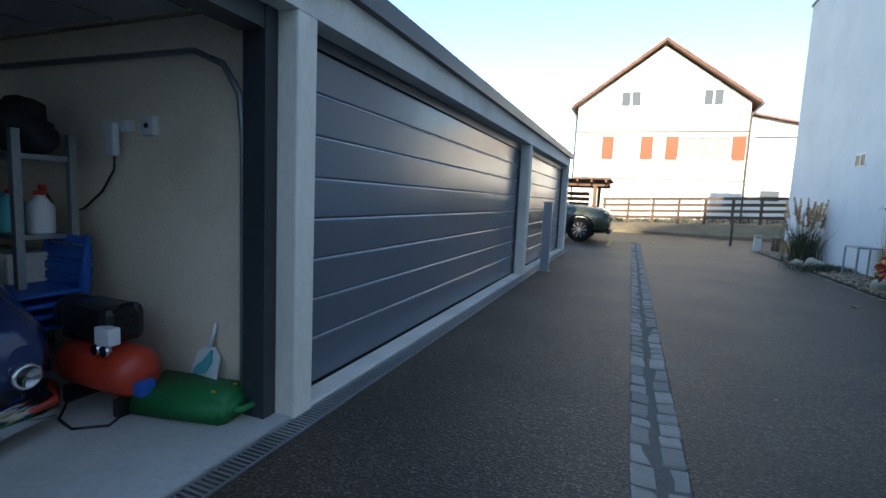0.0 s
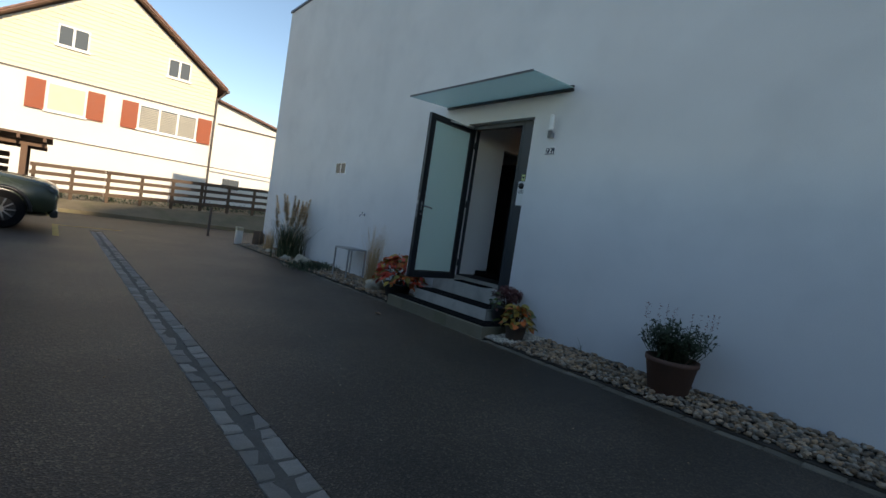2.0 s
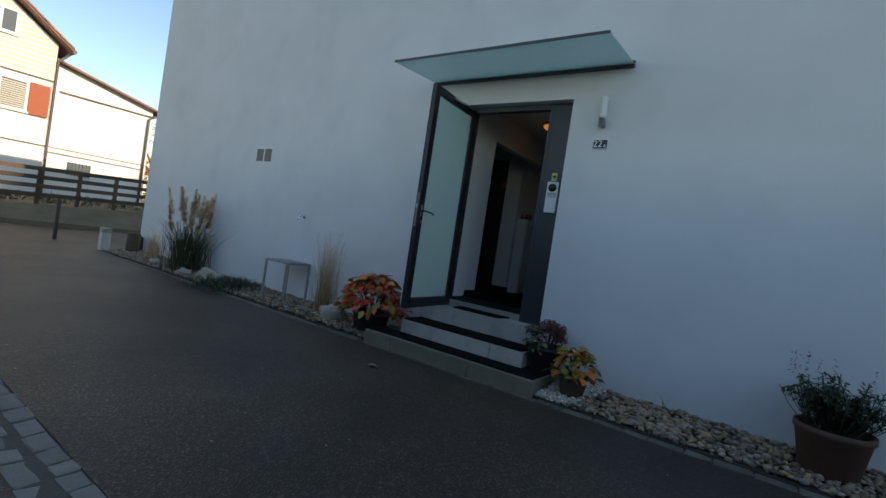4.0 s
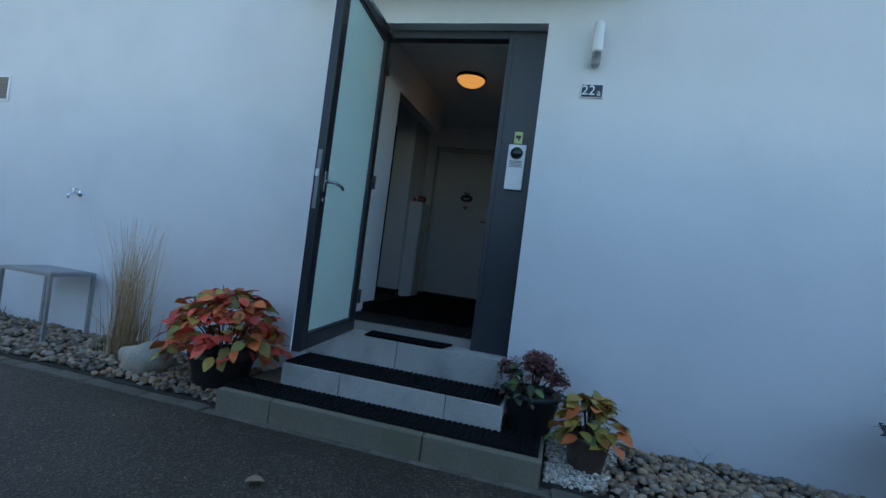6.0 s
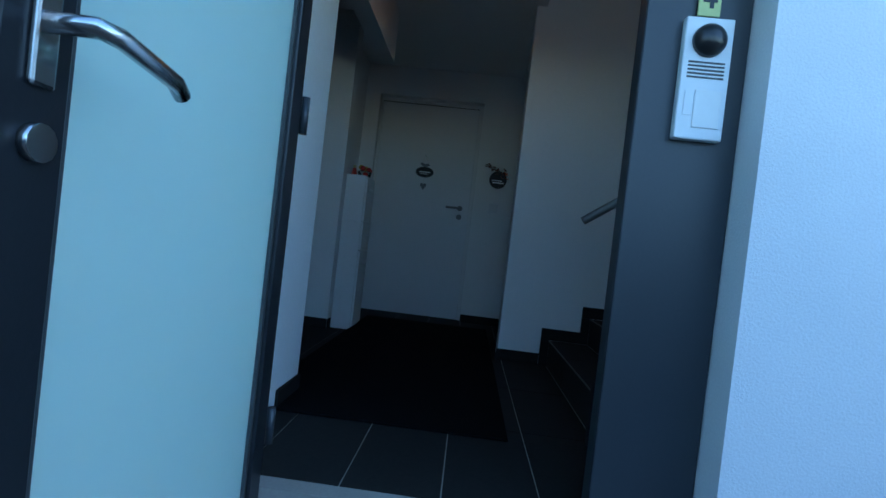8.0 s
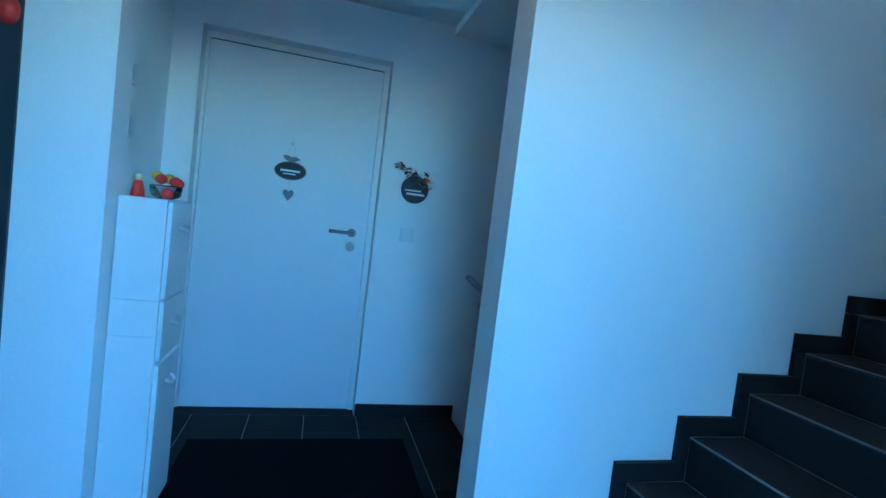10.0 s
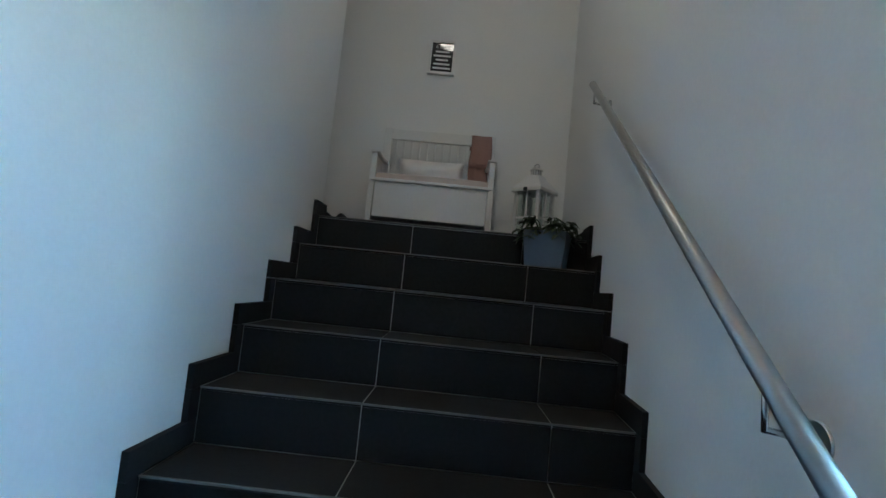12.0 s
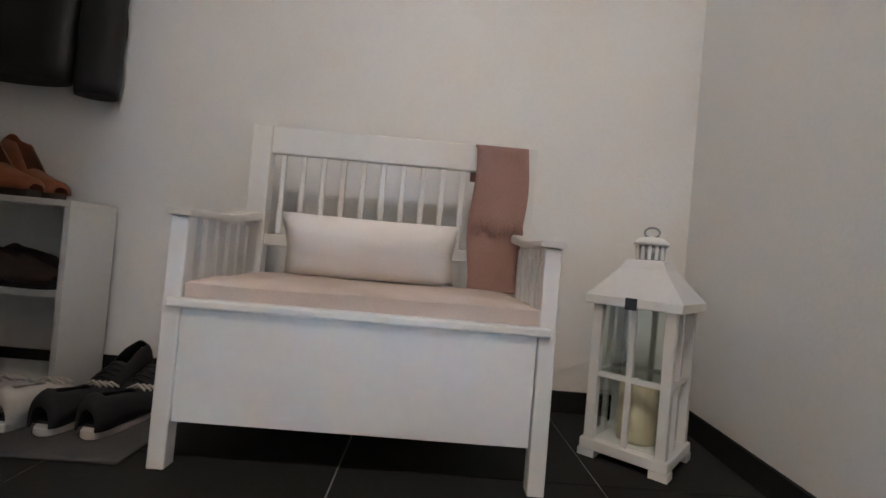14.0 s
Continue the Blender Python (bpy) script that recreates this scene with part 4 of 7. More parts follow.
hydrangea((3.72, 7.86, 0.05), (0.37, 0.43), 0.49, (0.16, 0.21, 0.22), DARK_POT, 430, [LEAF_RED, LEAF_ORANGE, LEAF_RED, LEAF_OLIVE, LEAF_YELLOW, LEAF_ORANGE, LEAF_RED], 0.108, 3, "potted hydrangea with red, orange and yellow autumn leaves", 2)
hydrangea((3.88, 5.80, 0.135), (0.19, 0.23), 0.22, (0.125, 0.16, 0.23), DARK_POT, 80, [LEAF_DARK, LEAF_GREEN, LEAF_PURPLE], 0.06, 5, "hydrangea with dried purple flower heads in a dark pot", 20)
hydrangea((3.72, 5.47, 0.03), (0.19, 0.20), 0.26, (0.09, 0.12, 0.20), GREY_POT, 120, [LEAF_YELLOW, LEAF_GREEN, LEAF_OLIVE, LEAF_YELLOW, LEAF_ORANGE, LEAF_OLIVE], 0.10, 8, "small potted hydrangea with yellow and orange leaves")

rng = random.Random(11)
hb = thing("potted_herb", (3.80, 3.77, 0.02), "dark green flowering herb in a large terracotta pot", "plant")
pot(hb, 0.155, 0.205, 0.33, TERRACOTTA)
bm, bs = bmesh.new(), bmesh.new()
for i in range(70):
    a, r = rng.uniform(0, 6.28), math.sqrt(rng.random())
    x, y, top = math.cos(a) * 0.24 * r, math.sin(a) * 0.33 * r, 0.33 + rng.uniform(0.2, 0.42) * (1 - 0.4 * r)
    tube(bs, [(x * 0.4, y * 0.4, 0.27), (x * 0.8, y * 0.8, 0.3 + (top - 0.3) * 0.5), (x, y, top)], 0.003, 4)
    for k in range(36):
        f = 0.2 + 0.8 * rng.random()
        add_leaf(bm, (x * f + rng.uniform(-0.02, 0.02), y * f + rng.uniform(-0.02, 0.02), 0.28 + (top - 0.28) * f), rng.uniform(0, 360), rng.uniform(-40, 60), rng.uniform(0.03, 0.06), 0.02, rng)
tagged(part("stem_bundle", bs, LEAF_DARK, hb), kind="stuff")
tagged(part("leaves", bm, LEAF_DARK, hb, "small dark green leaves"), kind="stuff")
bl = bmesh.new()
for i in range(16):
    x, y = rng.uniform(-0.18, 0.18), rng.uniform(-0.28, 0.28)
    for k in range(12):
        add_leaf(bl, (x + rng.uniform(-0.01, 0.01), y, 0.62 + rng.uniform(0, 0.14)), rng.uniform(0, 360), rng.uniform(0, 60), 0.018, 0.012, rng)
tagged(part("flower_spray", bl, LEAF_PURPLE, hb, "small dull purple flower spikes"), kind="stuff")


def grass_clump(name, at, n, height, spread, mats, label, plumes=0, seed=1, bend=0.35, width=0.006):
    r = random.Random(seed)
    g = thing(name, at, label, "plant")
    bm = bmesh.new()
    for i in range(n):
        a, h = r.uniform(0, 6.28), height * r.uniform(0.55, 1.0)
        lean = r.uniform(0.1, 1.0) * bend * h
        b0 = Vector((r.gauss(0, spread * 0.3), r.gauss(0, spread * 0.3), 0))
        d = Vector((math.cos(a), math.sin(a), 0))
        s = Vector((-d.y, d.x, 0)) * width
        prev = None
        for k in range(5):
            f = k / 4
            c = b0 + d * lean * f * f + Vector((0, 0, h * f * (1 - 0.15 * f * bend)))
            w = s * (1 - f * 0.85)
            cur = (bm.verts.new(c - w), bm.verts.new(c + w))
            if prev:
                bm.faces.new((prev[0], prev[1], cur[1], cur[0])).smooth = True
            prev = cur
    tagged(part("blades", bm, mats[0], g), kind="stuff")
    for i in range(plumes):
        a = r.uniform(0, 6.28)
        base = Vector((r.gauss(0, spread * 0.25), r.gauss(0, spread * 0.25), 0))
        tip = base + Vector((math.cos(a) * spread * 0.7, math.sin(a) * spread * 0.7, height * r.uniform(1.05, 1.4)))
        bmp = bmesh.new()
        tube(bmp, [base, (base + tip) / 2 + Vector((0, 0, 0.05)), tip], 0.004, 5)
        ln = height * 0.42
        for k in range(170):
            f = r.random()
            c = tip - (tip - base).normalized() * ln * (1 - f)
            add_leaf(bmp, c, r.uniform(0, 360), r.uniform(20, 75), 0.075 * (1.25 - f * 0.7), 0.014, r)
        part("plume", bmp, mats[1], g, "pale feathery plume")
    return g


grass_clump("pampas_grass", (3.78, 12.30, 0.02), 620, 1.0, 0.42, (BLADE, PLUME), "pampas grass clump with pale plumes by the wall", 20, 21, 0.75, 0.006)
grass_clump("dry_grass", (3.86, 8.86, 0.02), 170, 1.15, 0.17, (STRAW, STRAW), "tall dry straw-coloured ornamental grass", 0, 22, 0.3, 0.004)
grass_clump("dry_grass", (3.86, 8.84, 0.02), 90, 0.5, 0.25, (STRAW, STRAW), "low dry grass tuft at the foot of the straw", 0, 27, 0.8, 0.004)
grass_clump("dry_grass", (3.85, 13.75, 0.02), 150, 0.6, 0.2, (STRAW, STRAW), "dry reddish grass tuft by the house corner", 0, 23, 0.3, 0.005)
grass_clump("creeping_plant", (3.75, 10.75, 0.02), 1300, 0.19, 0.8, (LEAF_DARK, LEAF_DARK), "low dark creeping evergreen on the pebbles", 0, 24, 1.2, 0.006)

PEBBLE = surface("river_pebble", (0.33, 0.215, 0.12), 0.75, vary=0.2, scale=15, grain=60, bump=0.15, island=0.6, second=(0.24, 0.22, 0.185))
BOULDER = surface("grey_boulder", (0.38, 0.35, 0.28), 0.85, vary=0.25, scale=8, grain=50, bump=0.4)
for n, (p, s) in enumerate((((3.70, 8.47, 0.11), (0.13, 0.19, 0.12)), ((3.74, 11.45, 0.08), (0.14, 0.28, 0.13)), ((3.62, 12.0, 0.05), (0.1, 0.16, 0.07)), ((3.70, 13.2, 0.05), (0.1, 0.18, 0.07)))):
    solid("boulder", ball(bmesh.new(), p, s, 3, 0.35, n), BOULDER, "rounded grey boulder lying in the pebbles", "stone")

bo = thing("bollard", (-0.95, 7.45, 0.0), "slim grey metal bollard before the garages", "bollard")
part("post", boxes((-0.065, 0.065, -0.05, 0.05, 0, 1.07), bevel=0.006), surface("bollard_grey", (0.28, 0.32, 0.36), 0.5, metal=0.3, vary=0.1, scale=5, grain=50, stain=(0.12, 0.13, 0.14, 0.4)), bo)
part("top_cap", boxes((-0.07, 0.07, -0.055, 0.055, 1.07, 1.085), bevel=0.003), GALVANISED, bo)
for x, z in ((-0.03, 0.0),):
    part("foot_plate", boxes((-0.09, 0.09, -0.075, 0.075, 0.0, 0.008)), GALVANISED, bo)

sg = thing("post_marker", (3.2, 16.9, 0.0), "slim dark steel post at the kerb", "post")
part("post", boxes((-0.03, 0.03, -0.03, 0.03, 0, 0.82)), GUTTER, sg)
part("cap", boxes((-0.036, 0.036, -0.036, 0.036, 0.82, 0.84)), GUTTER, sg)
pl = thing("path_light", (3.55, 15.2, 0.0), "short grey concrete path light by the corner", "garden light")
part("stem", boxes((-0.08, 0.08, -0.08, 0.08, 0, 0.36), bevel=0.01), CONCRETE, pl)
part("head", boxes((-0.085, 0.085, -0.085, 0.085, 0.36, 0.45), bevel=0.01), surface("light_head", (0.4, 0.36, 0.25), 0.4), pl)
for x, y, h in ((3.86, 14.65, 0.42), (4.02, 14.9, 0.36)):
    ob = solid("timber_stump", lathe(bmesh.new(), [(0.12, 0), (0.125, 0.1), (0.115, h), (0.0, h + 0.01)], 14, (x, y, 0)), FENCE_WOOD, "short weathered timber stump by the corner", "stump")

# a fallen leaf on the asphalt and a lone weed by the wall
fl = thing("fallen_leaf", (2.836, 6.877, 0.006), "curled dry brown leaf lying on the asphalt", "leaf", rz=40)
o = new("blade", leaf_mesh("blade", 0.085, 0.06, leafy("dry_brown_leaf", (0.3, 0.2, 0.13)), 0.7, -0.12))
o.parent = fl
part("stalk", tube(bmesh.new(), [(0, 0, 0), (0.004, -0.03, 0.004)], 0.0012, 5), BARK, fl)
grass_clump("weed", (4.02, 4.80, 0.06), 3, 0.22, 0.03, (BLADE, BLADE), "single thin weed stalk beside the facade", 0, 61, 0.9, 0.004)

# ---------------- hallway things ----------------
idr = thing("inner_door", (7.60, 6.69, FLOOR - 0.008), "closed white flush inner door in a white steel frame", "door")
part("leaf", boxes((0.0, 0.045, 0.012, 0.965, 0.008, 2.078), bevel=0.003), WHITE_DOOR, idr)
part("frame", boxes((-0.008, 0.055, -0.0235, 0.0105, 0.0, 2.1165), (-0.008, 0.055, 0.9665, 0.984, 0.0, 2.1165), (-0.008, 0.055, 0.0107, 0.9663, 2.083, 2.1165), bevel=0.002), WHITE_PAINT, idr)
part("seal", boxes((0.002, 0.05, 0.0125, 0.9645, 2.0785, 2.0825)), BLACK_PLASTIC, idr, "dark rubber seal over the leaf")
part("threshold", boxes((-0.095, 0.06, -0.0235, 0.984, 0.0, 0.0065)), DARK_TILE, idr, "dark slate threshold")
# black strip under the leaf, painted in for the shade of the gap
part("bottom_gap_shade", boxes((0.004, 0.04, 0.013, 0.964, 0.0066, 0.0078)), BLACK_PLASTIC, idr)
h = part("handle", tube(bmesh.new(), [(0, 0.10, 1.10), (-0.045, 0.10, 1.10), (-0.05, 0.115, 1.10), (-0.05, 0.235, 1.10)], 0.0105, 12), DULL_STEEL, idr, "brushed steel lever handle")
part("rose", tube(bmesh.new(), [(0, 0.10, 1.10), (-0.008, 0.10, 1.10)], 0.026, 20), DULL_STEEL, h)
part("key_rose", tube(bmesh.new(), [(0, 0.10, 1.015), (-0.009, 0.10, 1.015)], 0.026, 20), DULL_STEEL, idr, "steel key rose")

PLAQUE = surface("dark_slate_plaque", (0.022, 0.024, 0.03), 0.6, vary=0.2, scale=20, grain=80)
GREY_FELT = surface("grey_painted_wood", (0.2, 0.22, 0.25), 0.7, vary=0.2, scale=20, grain=80)
STRING = surface("string", (0.6, 0.58, 0.52), 0.9)


def disc(r, t, sy=1.0, sz=1.0, n=28):
    bm = bmesh.new()
    prism(bm, [(r * sy * math.cos(2 * math.pi * i / n), r * sz * math.sin(2 * math.pi * i / n)) for i in range(n)], t, "x", -t, bevel=0.001)
    return bm


dd = thing("door_hanger", (7.598, 7.175, 1.946), "hanging welcome ornament with bird, oval sign and heart on the door", "ornament")
part("oval_sign", disc(0.085, 0.008, 1.0, 0.58), PLAQUE, dd, "dark oval sign with pale lettering")
part("rim", disc(0.09, 0.004, 1.0, 0.6), GREY_FELT, dd)
part("lettering", boxes((-0.0095, -0.008, -0.055, 0.055, -0.006, 0.006), (-0.0095, -0.008, -0.03, 0.04, -0.022, -0.015)), WHITE_PLASTIC, dd, "pale illegible lettering")
bm = bmesh.new()
prism(bm, [(-0.05, 0.07), (-0.02, 0.085), (0.0, 0.078), (0.03, 0.09), (0.05, 0.083), (0.035, 0.062), (0.01, 0.052), (-0.02, 0.055)], 0.006, "x", -0.007)
part("bird", bm, GREY_FELT, dd, "grey bird silhouette")
heart = [(0.0, -0.175), (0.03, -0.135), (0.028, -0.115), (0.012, -0.11), (0.0, -0.12), (-0.012, -0.11), (-0.028, -0.115), (-0.03, -0.135)]
bm = bmesh.new()
prism(bm, heart, 0.008, "x", -0.009)
part("heart", bm, GREY_FELT, dd, "grey heart pendant")
part("string", tube(bmesh.new(), [(-0.003, -0.06, 0.03), (-0.004, 0, 0.155), (-0.003, 0.06, 0.03)], 0.0015, 5), STRING, dd)
part("string", tube(bmesh.new(), [(-0.004, 0, -0.05), (-0.004, 0, -0.12)], 0.0015, 5), STRING, dd)
part("suction_cup", tube(bmesh.new(), [(0, 0, 0.155), (-0.012, 0, 0.155)], 0.012, 12), PANE, dd)

pq = thing("wall_plaque", (7.498, 6.455, 1.93), "round dark wall plaque with autumn leaf decoration", "ornament")
part("board", disc(0.083, 0.012), PLAQUE, pq)
part("lettering", boxes((-0.0135, -0.012, -0.06, 0.05, -0.035, -0.022), (-0.0135, -0.012, -0.04, 0.06, -0.012, -0.003)), WHITE_PLASTIC, pq, "pale illegible lettering")
lr = random.Random(4)
bm = bmesh.new()
for i in range(34):
    f = i / 33
    add_leaf(bm, (-0.016, 0.11 - 0.19 * f, 0.13 - 0.07 * f + lr.uniform(-0.02, 0.02)), lr.uniform(0, 360), lr.uniform(-50, 50), lr.uniform(0.03, 0.05), 0.03, lr)
part("leaf_garland", bm, leafy("plaque_leaf", (0.16, 0.05, 0.04)), pq, "dark red leaf garland")
bm = bmesh.new()
for i in range(16):
    add_leaf(bm, (-0.018, -0.06 + lr.uniform(-0.03, 0.02), 0.05 + lr.uniform(-0.05, 0.03)), lr.uniform(0, 360), lr.uniform(-50, 50), 0.035, 0.025, lr)
part("leaf_spray", bm, LEAF_ORANGE, pq, "orange leaf spray")
for y, z, nm in ((6.47, 1.655, "light_switch"),):
    sw = thing(nm, (7.50, y, z), "white double light switch beside the inner door", "switch")
    part("frame", boxes((-0.009, 0.002, -0.042, 0.042, -0.042, 0.042), bevel=0.003), WHITE_PLASTIC, sw)
    part("rocker", boxes((-0.013, -0.009, -0.03, 0.03, 0.002, 0.03), bevel=0.001), WHITE_PAINT, sw)
    part("rocker", boxes((-0.013, -0.009, -0.03, 0.03, -0.03, -0.002), bevel=0.001), WHITE_PAINT, sw)
for z in (2.22, 1.99):
    sw = thing("wall_switch", (7.02, 7.815, z), "white wall switch on the hallway wall", "switch")
    part("frame", boxes((-0.04, 0.04, -0.011, 0.002, -0.045, 0.045), bevel=0.003), WHITE_PLASTIC, sw)
    part("rocker", boxes((-0.028, 0.028, -0.015, -0.011, -0.03, 0.03), bevel=0.001), WHITE_PAINT, sw)

cb = thing("shoe_cabinet", (6.50, 7.475, FLOOR), "tall slim white shoe cabinet with three tip-out doors", "cabinet")
part("body", boxes((0.0, 0.27, 0.016, 0.165, 0.0, 0.70), (0.0, 0.27, 0.016, 0.165, 0.7008, 0.828), (0.0, 0.27, 0.016, 0.165, 0.8288, 1.18), bevel=0.002), WHITE_PAINT, cb)
for z0, z1 in ((0.03, 0.60), (0.615, 0.825), (0.835, 1.172)):
    dr = part("door", boxes((0.006, 0.264, 0.0, 0.015, z0, z1), bevel=0.002), WHITE_PAINT, cb)
    bm = bmesh.new()
    tube(bm, [(0.10, -0.002, z1 - 0.085), (0.115, -0.022, z1 - 0.098), (0.155, -0.022, z1 - 0.098), (0.17, -0.002, z1 - 0.085)], 0.006, 8)
    part("handle", bm, WHITE_PLASTIC, dr, "small pale loop handle")
gl = thing("glass_bowl", (6.66, 7.545, FLOOR + 1.18), "glass bowl with red and yellow decoration on the cabinet", "bowl")
part("bowl", lathe(bmesh.new(), [(0.03, 0.0), (0.05, 0.012), (0.055, 0.045), (0.05, 0.05), (0.048, 0.044), (0.03, 0.012)], 20), PANE, gl)
REDP, YELP = surface("red_paint", (0.5, 0.03, 0.02), 0.4, vary=0.1), surface("yellow_paint", (0.6, 0.42, 0.03), 0.45, vary=0.1)
for i, (x, y, z, m) in enumerate(((0.0, -0.03, 0.065, REDP), (0.03, 0.0, 0.075, YELP), (-0.03, 0.01, 0.07, REDP), (0.0, 0.03, 0.08, YELP), (0.035, -0.03, 0.06, REDP), (-0.055, -0.02, 0.02, REDP))):
    part("fruit", ball(bmesh.new(), (x, y, z), (0.022, 0.022, 0.02), 2, 0.1, i), m, gl)
gn = thing("wooden_figure", (6.55, 7.60, FLOOR + 1.18), "small red cone figure with pale round top", "ornament")
part("cone", lathe(bmesh.new(), [(0.022, 0.0), (0.02, 0.02), (0.012, 0.055), (0.0, 0.06)], 16), REDP, gn)
part("knob", ball(bmesh.new(), (0, 0, 0.066), (0.014, 0.014, 0.014), 2), surface("pale_yellow", (0.6, 0.55, 0.3), 0.5), gn)

dk = thing("dark_door", (6.432, 7.90, FLOOR - 0.008), "dark grey metal door in the hallway niche", "door")
part("frame", boxes((-0.012, 0.10, 0.0, 0.06, 0.0, 2.09), (-0.012, 0.10, 1.10, 1.16, 0.0, 2.09), (-0.012, 0.10, 0.06, 1.10, 2.03, 2.09)), DARK_METAL, dk)
part("leaf", boxes((0.03, 0.075, 0.061, 1.099, 0.004, 2.029)), DARK_METAL, dk)
rb = thing("red_tag", (6.41, 7.93, 2.22), "small red ball pendant hanging at the dark door", "ornament")
part("ball", ball(bmesh.new(), (0, 0, 0), (0.03, 0.03, 0.045), 2), REDP, rb)
part("loop", tube(bmesh.new(), [(0, 0, 0.04), (0.008, 0, 0.08)], 0.002, 5), STRING, rb)

lampglow = glowing("lit_amber_glass", (1.0, 0.42, 0.1), 0.24)
cl = thing("ceiling_lamp", (5.58, 6.84, 2.922), "lit amber glass ceiling lamp with a dark rim", "lamp")
part("rim", lathe(bmesh.new(), [(0.15, 0.0), (0.155, -0.012), (0.15, -0.03), (0.135, -0.03)], 32), DARK_METAL, cl)
part("shade", lathe(bmesh.new(), [(0.142, -0.03), (0.13, -0.055), (0.09, -0.085), (0.04, -0.098), (0.0, -0.10)], 32), lampglow, cl, "glowing amber glass bowl")

solid("entrance_mat", boxes((4.78, 7.18, 6.42, 7.50, FLOOR, FLOOR + 0.012), bevel=0.004), DOORMAT, "large black entrance mat on the hallway tiles", "mat")

# stairs down with their handrail
ds = thing("basement_stairs", (0, 0, 0), "dark tiled stairs leading down behind the partition", "stairs")
for k in range(9):
    part("step", boxes((PART1 + 0.002, 7.498, 6.05 - GOING * (k + 1), 6.05 - GOING * k, FLOOR - RISE * (k + 1) - 0.16, FLOOR - RISE * (k + 1))), DARK_TILE, ds)


def handrail(a, b, wall, spots, label, group):
    r = thing("handrail", (0, 0, 0), label, "handrail", group)
    a, b = Vector(a), Vector(b)
    part("bar", tube(bmesh.new(), [a, b], 0.0172, 18), BRUSHED, r)
    for f in spots:
        c = a.lerp(b, f)
        wx = wall(c.y)
        side = 0.008 if a.x > wx else -0.008
        br = part("bracket", tube(bmesh.new(), [c - Vector((0, 0, 0.018)), c - Vector((0, 0, 0.075)), Vector((wx, c.y, c.z - 0.085))], 0.006, 8), STEEL, r)
        part("flange", tube(bmesh.new(), [(wx, c.y, c.z - 0.085), (wx + side, c.y, c.z - 0.085)], 0.03, 18), STEEL, br)
    return r


BRUSHED = surface("brushed_steel_bar", (0.42, 0.42, 0.42), 0.42, metal=1.0, vary=0.08, scale=6, grain=120, bump=0.05)
handrail((lining_x(6.2) + 0.08, 6.2, 1.432), (lining_x(4.2) + 0.08, 4.2, 2.875), lining_x, (0.19, 0.965), "round brushed steel handrail along the stair wall", "stair handrails")
handrail((7.43, 6.08, 1.445), (7.43, 4.0, 0.014), lambda y: 7.50, (0.07, 0.955), "brushed steel handrail down to the basement", "stair handrails")

# ---------------- landing things ----------------
bn = thing("storage_bench", (5.588, 3.465, LAND), "white wooden storage bench with slatted back and arms", "bench")
BW, BD = 0.41, 0.43
for x in (-BW, BW - 0.045):
    sx = 1 if x > 0 else -1
    bm = boxes((x + (0.008 if x > 0 else 0.0), x + (0.045 if x > 0 else 0.037), -0.04, 0.0, 0, 0.525), bevel=0.003)
    for v in bm.verts:
        v.co.x += sx * 0.004 * (1 - v.co.z / 0.525) if v.co.z < 0.1 else 0
    part("leg", bm, WHITE_PAINT, bn)
    part("leg", boxes((x - 0.012, x + 0.045, -BD, -BD + 0.045, 0, 0.825), bevel=0.003), WHITE_PAINT, bn)
    xa = x - (0.004 if x > 0 else 0.007)
    bm = bmesh.new()
    prism(bm, [(0.012, 0.526), (0.012, 0.54), (-0.2, 0.545), (-BD + 0.046, 0.57), (-BD + 0.046, 0.545), (-0.2, 0.527)], 0.056, "x", xa, bevel=0.003)
    part("armrest", bm, WHITE_PAINT, bn)
    part("arm_rail", boxes((x + 0.01, x + 0.035, -BD + 0.046, -0.046, 0.36, 0.385)), WHITE_PAINT, bn)
    for i in range(5):
        y = -0.085 - i * 0.062
        part("arm_slat", boxes((x + 0.014, x + 0.03, y - 0.009, y + 0.009, 0.386, 0.525)), WHITE_PAINT, bn)
    part("side_panel", boxes((x + 0.012, x + 0.034, -BD + 0.046, -0.046, 0.10, 0.359)), WHITE_PAINT, bn)
part("front_panel", boxes((-BW + 0.0375, BW - 0.0375, -0.026, -0.004, 0.10, 0.3365), bevel=0.001), WHITE_PAINT, bn)
part("back_panel", boxes((-BW + 0.046, BW - 0.046, -BD + 0.012, -BD + 0.03, 0.10, 0.36)), WHITE_PAINT, bn)
part("bottom_board", boxes((-BW + 0.046, BW - 0.046, -BD + 0.031, -0.035, 0.10, 0.115)), WHITE_PAINT, bn)
part("seat_lid", boxes((-BW + 0.01, BW - 0.01, -BD + 0.05, 0.012, 0.337, 0.357), bevel=0.005), WHITE_PAINT, bn)
part("top_rail", boxes((-BW + 0.046, BW - 0.046, -BD + 0.008, -BD + 0.034, 0.745, 0.825), bevel=0.004), WHITE_PAINT, bn)
part("lower_rail", boxes((-BW + 0.046, BW - 0.046, -BD + 0.01, -BD + 0.032, 0.475, 0.51), bevel=0.003), WHITE_PAINT, bn)
for i in range(12):
    x = -BW + 0.085 + i * 0.0585
    part("back_slat", boxes((x - 0.008, x + 0.008, -BD + 0.014, -BD + 0.028, 0.511, 0.744), bevel=0.003), WHITE_PAINT, bn)

